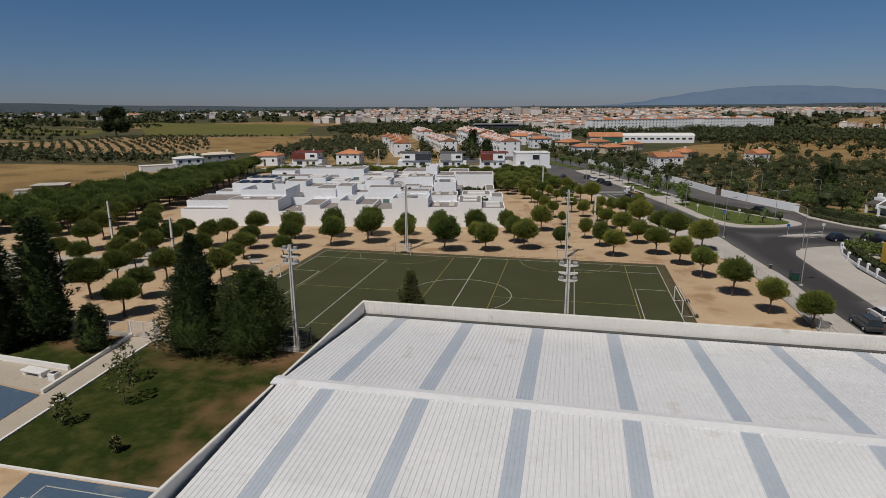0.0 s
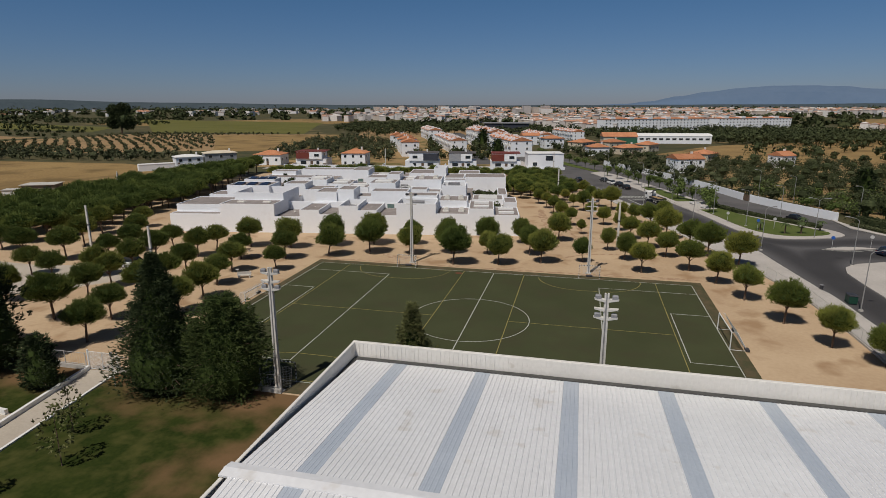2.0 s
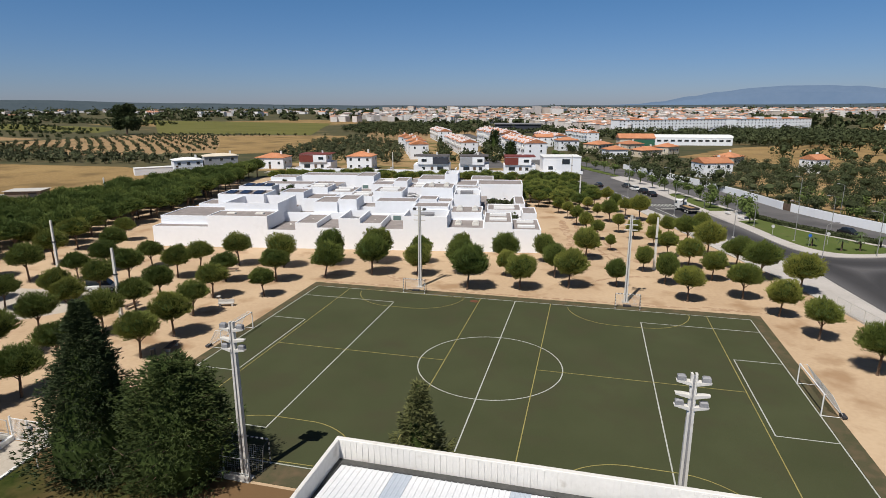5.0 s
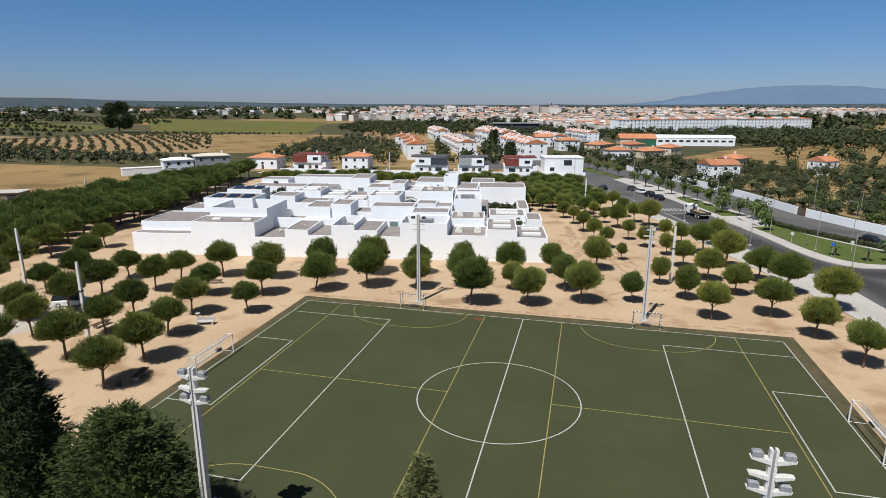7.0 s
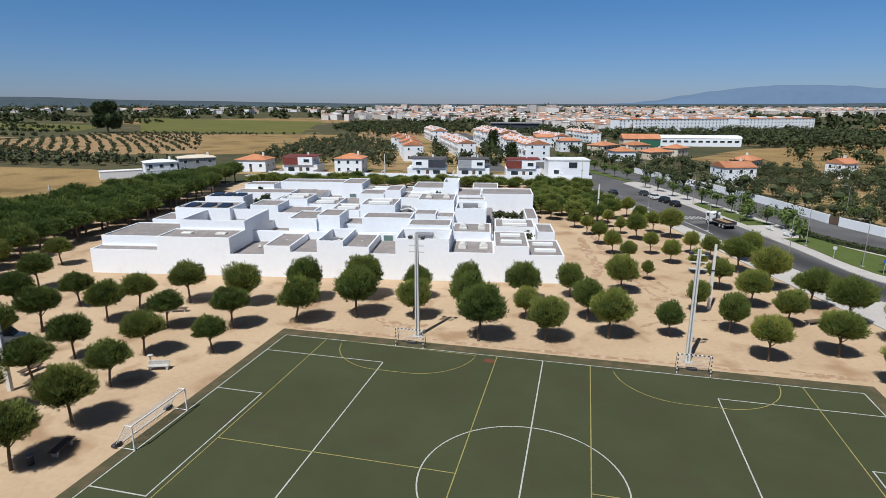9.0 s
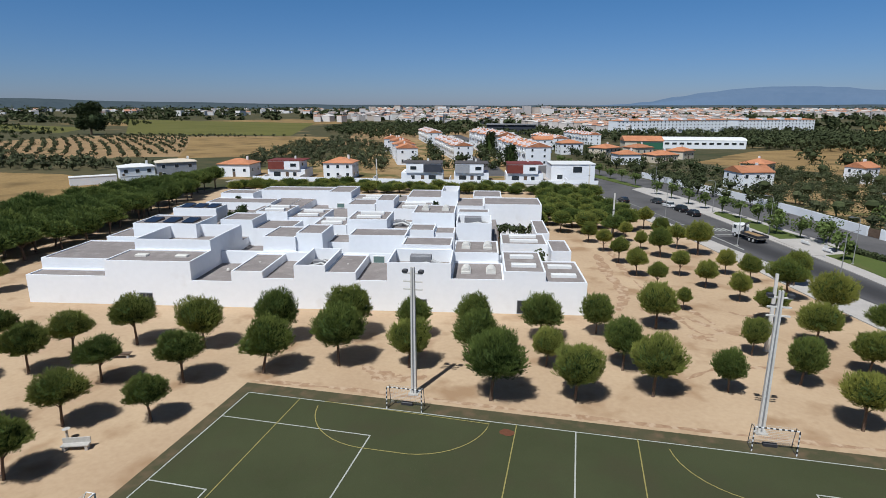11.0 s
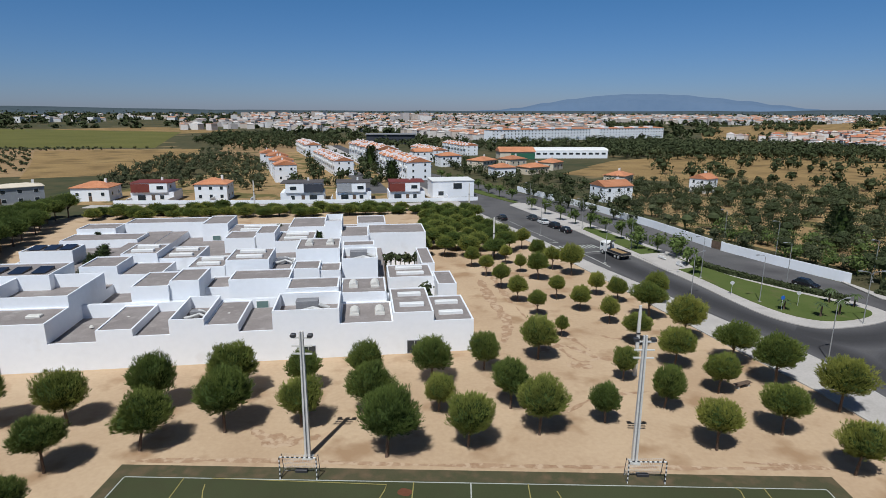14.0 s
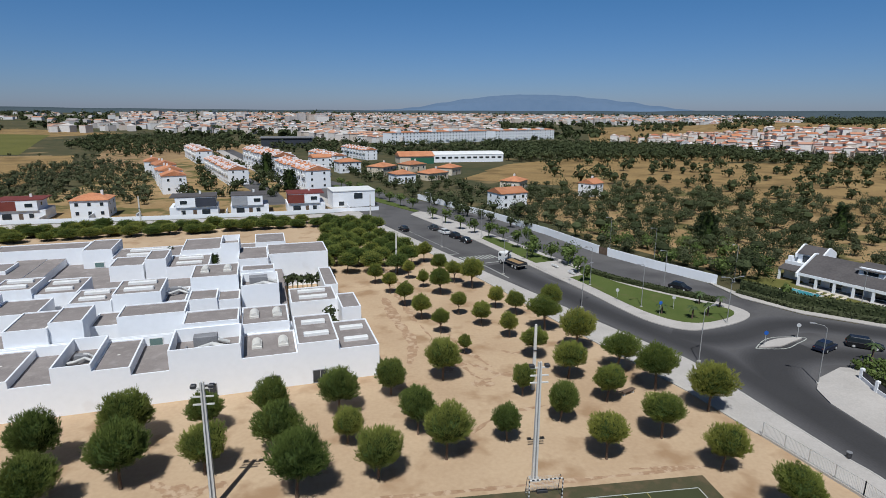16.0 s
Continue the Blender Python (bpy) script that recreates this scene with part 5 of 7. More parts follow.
def modern(x, y, ang, w, d, clad, label, flip=1):
    """A two-storey modern house of white and clad boxes behind a garden wall."""
    e = thing("modern_house", pose(x, y, -0.05, 0, 0, ang), label, "house", "modern houses along the street")
    part("wall", Geo().box(-w / 2, w / 2, -d / 2, d / 2, 0, 3.1, bottom=False), WHITE, e)
    up = part("upper_storey", Geo().box(-w / 2 + (0.4 if flip > 0 else 1.8), w / 2 - (1.8 if flip > 0 else 0.4), -d / 2 - 0.5, d / 2 - 1, 3.1, 6.2), WHITE, e)
    c0 = (-w / 2 + 0.38) if flip > 0 else 0.6
    part("cladding", Geo().box(c0, c0 + w / 2 - 1.0, -d / 2 - 0.56, d / 2 - 2, 3.2, 6.0), clad, up, "dark clad half of the upper storey")
    part("roof", Geo().box(-w / 2 + 0.2, w / 2 - 0.2, -d / 2 - 0.6, d / 2 - 0.9, 6.2, 6.45), clad if clad is MAROON else DARKTILE, e, "flat dark roof edge")
    wall_window(e, (w * 0.2) * flip, -d / 2 - 0.5, 4.7, 2.2, 1.3, 0)
    wall_window(e, -w * 0.25 * flip, -d / 2, 1.4, 2.6, 1.9, 0)
    wall_window(e, w * 0.22 * flip, -d / 2, 1.5, 1.4, 1.5, 0)
    wall_window(e, w / 2 - (1.8 if flip > 0 else 0.4), -d / 6, 4.7, 1.6, 1.2, math.pi / 2)
    part("door", Geo().box(-0.3, 0.8, -d / 2 - 0.05, -d / 2 + 0.04, 0, 2.2), BARK, e)
    part("chimney", Geo().box(w * 0.1, w * 0.1 + 0.6, 1, 1.6, 6.2, 7.4), WHITE2, e)
for x, y, w, clad, lab, fl in ((-53.5, 173.5, 14.2, NAVY, "modern white house with anthracite upper storey", -1), (-36.8, 176, 11.8, GREYWALL, "modern white and grey two-storey house", 1),
                               (-19, 178.5, 12.4, MAROON, "modern white house with maroon cladding", 1), (-103, 171.5, 13.5, MAROON, "low modern house with maroon front", 1)):
    modern(x, y, 10, w, 10, clad, lab, fl)
e = thing("modern_house", pose(-3.4, 187.5, -0.05, 0, 0, 12), "white cubic house with flat roof on a street corner", "house")
part("wall", Geo().box(-7.5, 7.5, -5, 6, 0, 5.6), WHITE, e)
part("roof_parapet", Geo().box(-7.7, 7.7, -5.2, 6.2, 5.6, 5.9), WHITE2, e)
wall_window(e, 1.5, -5, 3.9, 3.2, 2.2, 0); wall_window(e, -4.5, -5, 1.4, 2.0, 1.6, 0)
house("villa", -84.5, 174.5, 8, 10.5, 9.5, 5.6, "white two-storey house with orange tiled hip roof")
house("villa", -123.5, 171, 8, 12, 10, 4.6, "white house with orange tiled roof behind the pines", storeys=1)
def farm_house(x, y, ang, w, d, h, wall, roof, label):
    e = thing("farm_house", pose(x, y, -0.05, 0, 0, ang), label, "house")
    part("wall", Geo().box(-w / 2, w / 2, -d / 2, d / 2, 0, h, bottom=False), wall, e)
    part("roof", hip_or_gable(w, d, h + 0.02, 0.9, 0.35, False), roof, e)
    part("plinth", Geo().box(-w / 2 - 0.05, w / 2 + 0.05, -d / 2 - 0.05, d / 2 + 0.05, 0, 0.5), CONCRETE, e)
    part("chimney", Geo().box(w * 0.3, w * 0.3 + 0.7, 0, 0.7, h + 0.2, h + 1.7), WHITE2, e)
    for s in range(2 if h > 5 else 1):
        for k in range(3):
            wall_window(e, -w / 2 + w * (k + 0.5) / 3, -d / 2, h - 1.4 - 2.8 * s, 1.4, 1.3, 0)
        wall_window(e, w / 2, 0, h - 1.4 - 2.8 * s, 1.2, 1.2, math.pi / 2)
    part("door", Geo().box(-w / 2 + 0.6, -w / 2 + 1.5, -d / 2 - 0.05, -d / 2 + 0.04, 0, 2.1), BARK, e)
farm_house(-154.4, 154.5, 47, 11.0, 8, 4.3, WHITE, WHITE2, "white house with three windows at the edge of the fields")
farm_house(-144.2, 162.6, 43, 13.2, 8, 5.5, GREYWALL, CREAM, "grey two-storey house with a pale tan roof")
for x, y, w, d, h in ((-156.6, 137.4, 13.5, 4.5, 2.6), (-146.8, 147.2, 12, 0.3, 1.9)):
    e = thing("yard_wall" if d < 1 else "outbuilding", pose(x, y, -0.05, 0, 0, 47), "low white yard wall beside the farm houses" if d < 1 else "low white outbuilding with a flat roof", "wall" if d < 1 else "shed")
    part("wall", Geo().box(-w / 2, w / 2, -d / 2, d / 2, 0, h), WHITE, e)
    part("coping", Geo().box(-w / 2 - 0.08, w / 2 + 0.08, -d / 2 - 0.08, d / 2 + 0.08, h, h + 0.14), WHITE2, e)
e = thing("barn", pose(-147, 76, -0.05, 0, 0, 25), "small grey block barn with a flat sheet roof", "barn")
part("wall", Geo().box(-4.5, 4.5, -3, 3, 0, 2.6), BLOCKW, e)
part("roof", Geo().box(-4.9, 4.9, -3.4, 3.4, 2.6, 2.75), CONCRETE, e)
part("door", Geo().box(1.5, 3.6, -3.06, -2.9, 0, 2.1), DARK, e)
e = thing("shed", pose(-152.5, 70.5, -0.05, 0, 0, 30), "low white ruined shed beside the barn", "shed")
part("wall", Geo().box(-1.8, 1.8, -2, 2, 0, 1.5), WHITE2, e); part("roof", Geo().box(-2.0, 2.0, -2.2, 2.2, 1.5, 1.62), CONCRETE, e)

# terraces along the street
rh = house("terraced_house", 0, 0, 0, 7.4, 11, 8.0, "white three-storey terraced house with orange tiled roof", gable=True, rise=1.9, group="terraces along the street", storeys=3)
for xx in (-3.75, 3.55):
    g = Geo()
    g.add([(xx, -5.8, 7.6), (xx, -5.8, 8.3), (xx, 0, 10.12), (xx, 5.8, 8.3), (xx, 5.8, 7.6), (xx + 0.22, -5.8, 7.6), (xx + 0.22, -5.8, 8.3), (xx + 0.22, 0, 10.12), (xx + 0.22, 5.8, 8.3), (xx + 0.22, 5.8, 7.6)],
          [(0, 1, 2, 3, 4), (9, 8, 7, 6, 5), (1, 6, 7, 2), (2, 7, 8, 3), (0, 5, 6, 1), (3, 8, 9, 4)])
    part("party_wall", g, WHITE, rh)
for s in (-1, 1):
    part("dormer", Geo().box(-0.9, 0.7, -0.9, 0.9, 8.2, 9.5, 0, (0, s * 3.6, 0)), WHITE, rh)
    part("balcony", Geo().box(-2.6, 0.4, -0.5, 0.5, 5.2, 6.2, 0, (0, s * 5.9, 0)), WHITE2, rh)
DX, DY = -0.36, 0.933
ANG = math.degrees(math.atan2(DY, DX))
first = True
for x0, y0, n, sc in ((-19, 236, 7, 1.0), (-40, 294, 9, 1.12), (-55, 252, 12, 0.82), (-96, 362, 9, 0.9), (-12, 330, 8, 0.8), (8, 380, 8, 0.8)):
    for k in range(n):
        m = pose(x0 + DX * 7.4 * sc * k, y0 + DY * 7.4 * sc * k, -0.05 - 0.0, 0, 0, ANG) @ Matrix.Diagonal((sc, sc, sc * (1.0 if k % 3 else 1.05), 1))
        if first:
            rh.matrix_world, first = pose(x0, y0, -0.05, 0, 0, ANG), False
        else:
            copy_thing(rh, m)
for k, (x, y, w, d, h, gb) in enumerate(((-75, 226, 9, 9, 7.4, True), (-79.5, 238, 9, 9, 8.2, True), (-85, 252, 9, 9, 7.2, False), (-90, 266, 9, 9, 8.0, True), (-96, 281, 9, 9, 7, True), (-105, 298, 9, 9, 7, True))):
    house("villa", x, y, ANG, w, d, h, "white house with bright orange tiled roof", gable=gb)
for k, (x, y, w, d, h, gb, wl) in enumerate(((52, 178, 11, 9, 5.4, True, WHITE), (93, 201, 7.5, 7, 5.4, True, WHITE), (67, 224, 10, 9, 4, False, CREAM), (20, 251, 10, 9, 4.5, False, WHITE), (36, 263, 13, 9, 3.6, False, CREAM),
                                             (12, 283, 13, 10, 5, False, CREAM), (-6, 300, 12, 10, 6, False, WHITE), (30, 305, 12, 10, 4, False, CREAM), (48, 285, 11, 9, 4, False, CREAM), (-22, 330, 12, 10, 6, True, WHITE))):
    house("villa", x, y, 20 + 17 * (k % 3), w, d, h, "white house with orange roof" if wl is WHITE else "cream bungalow with orange tiled roof", gable=gb, storeys=2 if h > 4.8 else 1, wall=wl)
# workshop halls
e = thing("workshop_hall", pose(70, 366, -0.05, 0, 0, 6), "long white workshop hall with a curved roof", "hall")
part("wall", Geo().box(-26, 26, -9, 9, 0, 5, bottom=False), WHITE, e)
g = Geo()
for i in range(13):
    a = math.pi * i / 12
    g.v += [(-26.3, -9.2 * math.cos(a), 5 + 1.6 * math.sin(a)), (26.3, -9.2 * math.cos(a), 5 + 1.6 * math.sin(a))]
for i in range(12):
    g.f.append((2 * i, 2 * i + 1, 2 * i + 3, 2 * i + 2))
g.f += [tuple(2 * i for i in range(13))[::-1], tuple(2 * i + 1 for i in range(13))]
part("roof", g, WHITE2, e)
for k in range(12):
    wall_window(e, -24 + 4.3 * k, -9, 3.0, 2.8, 1.4, 0)
e = thing("workshop_hall", pose(36, 352, -0.05, 0, 0, 6), "tiled workshop hall with a green front", "hall")
part("wall", Geo().box(-11, 11, -8, 8, 0, 5, bottom=False), CREAM, e)
part("front", Geo().box(-4, 11, -8.1, -7.95, 0.2, 4), material("green_front", (0.03, 0.12, 0.07), (0.04, 0.15, 0.09), 0.6), e)
part("roof", hip_or_gable(22, 16, 5, 2.6, 0.5, True), TILE, e)

# long white apartment blocks
def apartments(x, y, ang, w, label):
    e = thing("apartment_building", pose(x, y, -0.05, 0, 0, ang), label, "apartments")
    part("wall", Geo().box(-w / 2, w / 2, -7, 7, 0, 11.6, bottom=False), WHITE, e)
    part("roof", hip_or_gable(w, 14, 11.6, 1.1, 0.3, False), TILE, e)
    for k in range(int(w / 22)):
        part("roof_block", Geo().box(-w / 2 + 22 * k + 7, -w / 2 + 22 * k + 12, -7.2, 2, 11.4, 13.6), WHITE, e)
    n = int(w / 4.2)
    for s in range(4):
        for k in range(n):
            part("window", Geo().box(-w / 2 + w * (k + 0.5) / n - 0.55, -w / 2 + w * (k + 0.5) / n + 0.55, -7.08, -6.95, 1.2 + 2.8 * s, 2.3 + 2.8 * s), GLASS, e)
    for k in range(n // 3):
        part("balcony", Geo().box(-w / 2 + w * (k * 3 + 1.5) / n - 1.8, -w / 2 + w * (k * 3 + 1.5) / n + 1.8, -8.0, -7.09, 3.4, 4.4), WHITE2, e)
apartments(84, 585, 31, 128, "long white four-storey apartment row with tiled roof")
apartments(190, 641, 29, 96, "long white four-storey apartment row with tiled roof")

# town out to the horizon
def town(name, spots, seed, wmin, wmax, hmin, hmax, label, tiled=0.6, roofs=TOWNR, turn=1.6, base=-0.55):
    rr = random.Random(seed)
    W, R = Geo(), Geo()
    for x, y, *up in spots:
        z0 = up[0] if up else 0.0
        w, d, h, a = rr.uniform(wmin, wmax), rr.uniform(wmin, wmax) * 0.7, rr.uniform(hmin, hmax), base - turn / 2 + rr.uniform(0, turn) + (math.pi / 2 if rr.random() < 0.35 else 0)
        W.box(-w / 2, w / 2, -d / 2, d / 2, -0.6, h, a, (x, y, z0), bottom=False)
        q = hip_or_gable(w, d, h, min(w, d) * 0.2, 0.3, rr.random() < 0.5) if rr.random() < tiled else Geo().box(-w / 2 - .1, w / 2 + .1, -d / 2 - .1, d / 2 + .1, h, h + 0.3)
        c, s = math.cos(a), math.sin(a)
        at = [(x + u * c - v * s, y + u * s + v * c, z + z0) for u, v, z in q.v]
        ends = [f for f in q.f if len(f) == 3]
        R.add(at, [f for f in q.f if len(f) != 3])
        if ends:
            W.add(at, ends)
    tagged(part(name + "_houses", W, TOWNW), label, "town", kind="stuff")
    tagged(part(name + "_roofs", R, roofs), label + ", the roofs", "town", kind="stuff")
rr = random.Random(91)
def polar(az0, az1, d0, d1, n):
    out = []
    for _ in range(n):
        a, d = radians(rr.uniform(az0, az1)), rr.uniform(d0, d1)
        out.append((d * math.sin(a), d * math.cos(a)))
    return out
town("orange_terraces", [(-62 + 7.5 * i + 9 * j * 0.4, 672 - 8.2 * i + 13 * j + rr.uniform(-2, 2)) for i in range(15) for j in range(6)], 1, 8, 11, 6, 8.5, "orange-roofed terraces in the distance", 1.0)
estate = []
for j in range(12):
    for i in range(64):
        az = 24.5 + 0.42 * i + rr.uniform(-0.12, 0.12)
        k = min(1, max(0, (az - 31) / 9))
        if rr.random() < 0.55 and j < 6 + 3 * k and (az > 29 or j in (2, 3, 6)):
            d = 574 - 72 * k + 25 * j + rr.uniform(-4, 4) + 6 * math.sin(i * 0.7)
            x, y = d * math.sin(radians(az)), d * math.cos(radians(az)) - 22
            estate.append((x, y, hill_z(x, y)))
town("hill_estate", estate, 2, 6.5, 10.5, 5.2, 7.6, "white houses with orange roofs on the far slope", 0.85, ESTATER, 0.5, 1.2)
scatter("town_trees", [(x, y, r0, r0 * 0.8) for x, y in polar(-18, 16, 720, 1500, 420) for r0 in (rr.uniform(2.5, 5.5),)], WOODS, 30, 1.1, "dark trees between the far houses", 45)
town("middle_town", polar(-17, 14, 800, 1400, 700), 3, 7, 13, 5, 9.5, "pale town blocks beyond the terraces", 0.8)
town("far_town", polar(-20, 40, 1400, 3200, 2600), 4, 9, 24, 6, 14, "pale far town along the horizon", 0.6)
town("scattered_far", polar(-55, -18, 1500, 3200, 110), 5, 10, 30, 6, 12, "scattered pale far buildings", 0.3)
town("near_far_west", polar(-26, -8, 900, 1500, 110), 6, 9, 22, 6, 10, "pale far buildings", 0.4)
town("tall_blocks", polar(-6, -1.5, 1250, 1450, 9) + polar(-22, -8, 1500, 2000, 10), 7, 14, 34, 15, 24, "tall pale blocks above the far town", 0.0)
e = thing("dark_building", pose(-62, 520, 0, 0, 0, 5), "long dark low building by the road", "building")
part("wall", Geo().box(-22, 22, -8, 8, 0, 8), NAVY, e); part("roof", Geo().box(-23, 23, -9, 9, 8, 8.8), GREYM, e)


# ---- floodlights and goals ----
def floodlight(x, y, ang, few=False):
    e = thing("floodlight_mast", pose(x, y, 0, 0, 0, ang), "tall pale floodlight mast with three tiers of brackets", "floodlight", "floodlight masts round the pitch")
    g = Geo()
    for s in (-1, 1):
        a, b = 0.085, 0.06
        g.add([(s * 0.16 - a, -0.2, 0), (s * 0.16 + a, -0.2, 0), (s * 0.16 + a, 0.2, 0), (s * 0.16 - a, 0.2, 0),
               (s * 0.11 - b, -0.13, 11.9), (s * 0.11 + b, -0.13, 11.9), (s * 0.11 + b, 0.13, 11.9), (s * 0.11 - b, 0.13, 11.9)],
              [(0, 1, 5, 4), (1, 2, 6, 5), (2, 3, 7, 6), (3, 0, 4, 7), (4, 5, 6, 7)])
    part("mast", g, POLEW, e)
    part("mast_groove", Geo().box(-0.08, 0.08, -0.08, 0.08, 0, 11.8), GREYM, e)
    part("base_plate", Geo().box(-0.45, 0.45, -0.45, 0.45, -0.05, 0.08), CONCRETE, e)
    for z in (9.9, 10.6, 11.35):
        for s in (-1, 1):
            b = Geo()
            if few:
                br = part("bracket", Geo().box(min(s * 0.1, s * 0.85), max(s * 0.1, s * 0.85), -0.07, 0.07, z - 0.05, z + 0.06), POLEW, e)
                if z > 11:
                    part("lamp", Geo().cbox(s * 0.72 - 0.22, s * 0.72 + 0.22, -0.3, 0.12, z + 0.05, z + 0.32, 0.06), DARK, br, "dark floodlight housing")
                continue
            b.add([(s * 0.12, -0.22, z - 0.11), (s * 0.12, -0.22, z + 0.10), (s * 0.90, -0.13, z + 0.13), (s * 0.86, -0.13, z + 0.02),
                   (s * 0.12, 0.22, z - 0.11), (s * 0.12, 0.22, z + 0.10), (s * 0.90, 0.13, z + 0.13), (s * 0.86, 0.13, z + 0.02)],
                  [(0, 1, 2, 3), (7, 6, 5, 4), (1, 5, 6, 2), (3, 2, 6, 7), (4, 0, 3, 7), (4, 5, 1, 0)])
            br = part("bracket", b, POLEW, e)
            if z != 10.6:
                lamp = part("lamp", Geo().cbox(s * 0.62 - 0.22, s * 0.62 + 0.22, -0.14, 0.16, z + 0.12, z + 0.44, 0.08), GREYM, br, "grey floodlight housing")
                part("lamp_glass", Geo().box(s * 0.62 - 0.18, s * 0.62 + 0.18, 0.16, 0.18, z + 0.15, z + 0.36), GLASS, lamp)
for x, y, a in ((-14.35, 23.6, 180), (14.4, 23.7, 180), (-13.6, -22.5, 0), (14.85, -23.2, 0)):
    floodlight(x, y, a, y > 0)

def net_panel(g, a, b, c, d, n, m, r=0.008):
    """Crossed cords between four corners."""
    A, B, C, D = (Vector(q) for q in (a, b, c, d))
    for i in range(n + 1):
        f = i / n
        g.tube([A.lerp(B, f), D.lerp(C, f)], r, 3, False)
    for i in range(m + 1):
        f = i / m
        g.tube([A.lerp(D, f), B.lerp(C, f)], r, 3, False)

def big_goal(x, s):
    e = thing("football_goal", pose(x, 0, 0.03), "white metal football goal with net and rear frame", "goal", "football goals")
    for y in (-3.05, 3.05):
        part("post", Geo().tube([(0, y, 0), (0, y, 2.05)], 0.06, 10), WHITE2, e)
        part("side_bar", Geo().tube([(0, y, 2.05), (s * 0.6, y, 2.05), (s * 1.75, y, 0.06), (0, y, 0.06)], 0.035, 8), WHITE2, e)
    part("crossbar", Geo().tube([(0, -3.05, 2.05), (0, 3.05, 2.05)], 0.06, 10), WHITE2, e)
    part("ground_bar", Geo().tube([(s * 1.75, -3.05, 0.06), (s * 1.75, 3.05, 0.06)], 0.04, 8), WHITE2, e)
    g = Geo()
    net_panel(g, (s * 0.6, -3.05, 2.05), (s * 0.6, 3.05, 2.05), (s * 1.75, 3.05, 0.06), (s * 1.75, -3.05, 0.06), 36, 14)
    part("net", g, NETM, e)["kind"] = "stuff"
    for y in (-2.9, 2.9):
        part("weight", Geo().cbox(s * 1.75 - 0.2, s * 1.75 + 0.2, y - 0.35, y + 0.35, 0.08, 0.3, 0.05), DARK, e)
big_goal(-HL, -1)
big_goal(HL, 1)

def small_goal(x, y, s):
    e = thing("handball_goal", pose(x, y, 0.03), "small goal with black and white striped frame", "goal", "handball goals")
    for xx in (-1.54, 1.54):
        for k in range(10):
            part("post_band", Geo().box(xx - 0.04, xx + 0.04, -0.04, 0.04, 0.2 * k, 0.2 * k + 0.2), (WHITE2, DARK)[k % 2], e)
        part("rear_bar", Geo().tube([(xx, 0, 2.0), (xx, s * 0.7, 1.9), (xx, s * 1.1, 0.05), (xx, 0, 0.05)], 0.025, 6), DARK, e)
    for k in range(15):
        part("bar_band", Geo().box(-1.5 + 0.2 * k, -1.3 + 0.2 * k, -0.04, 0.04, 2.0, 2.08), (WHITE2, DARK)[k % 2], e)
    g = Geo()
    net_panel(g, (-1.5, s * 0.7, 1.9), (1.5, s * 0.7, 1.9), (1.5, s * 1.1, 0.05), (-1.5, s * 1.1, 0.05), 20, 12, 0.007)
    part("net", g, NETM, e)["kind"] = "stuff"
    part("weight", Geo().cbox(-0.5, 0.5, s * 1.0 - 0.15, s * 1.0 + 0.15, 0.0, 0.28, 0.04), DARK, e)
for x, y, s in ((-14.35, 20.45, 1), (14.5, 20.7, 1), (-14.4, -20.5, -1), (14.4, -20.5, -1)):
    small_goal(x, y, s)

# ---- poles and lamps ----
def utility_pole(x, y, h):
    e = thing("utility_pole", pose(x, y, 0), "plain pale concrete utility pole among the pines", "pole", "utility poles")
    g = Geo()
    g.add([(-0.22, -0.16, -0.1), (0.22, -0.16, -0.1), (0.22, 0.16, -0.1), (-0.22, 0.16, -0.1), (-0.14, -0.1, h), (0.14, -0.1, h), (0.14, 0.1, h), (-0.14, 0.1, h)],
          [(0, 1, 5, 4), (1, 2, 6, 5), (2, 3, 7, 6), (3, 0, 4, 7), (4, 5, 6, 7)])
    part("shaft", g, POLEW, e)
    part("fitting", Geo().box(-0.24, 0.24, -0.2, 0.2, h - 3.4, h - 3.25), DARK, e)
for x, y, h in ((19.6, 41.0, 8.6), (-69.2, 14.0, 9.2), (-47.1, 2.3, 9.0), (2.5, 150, 9), (-63, 152, 9), (-112, 68, 8), (6.5, 96, 8.5)):
    utility_pole(x, y, h)

LAMPG = material("weathered_lamp_steel", (0.26, 0.26, 0.26), (0.36, 0.36, 0.35), 0.55, 0.8, 8, metal=0.2)
def street_lamp(x, y, ang, h=7.8, double=False):
    e = thing("street_lamp", pose(x, y, 0, 0, 0, ang), "slim galvanised street lamp with curved arm", "street lamp", "street lamps")
    part("pole", Geo().tube([(0, 0, -0.05), (0, 0, h * 0.6), (0, 0, h)], [0.075, 0.06, 0.045], 8), LAMPG, e)
    for s in ((1, -1) if double else (1,)):
        arm = part("arm", Geo().tube([(0, 0, h - 0.1), (s * 0.4, 0, h + 0.25), (s * 1.5, 0, h + 0.4)], 0.035, 6), LAMPG, e)
        part("luminaire", Geo().cbox(s * 1.65 - 0.32, s * 1.65 + 0.32, -0.13, 0.13, h + 0.34, h + 0.48, 0.05), GREYM, arm)
    part("base", Geo().box(-0.2, 0.2, -0.2, 0.2, -0.05, 0.2), CONCRETE, e)
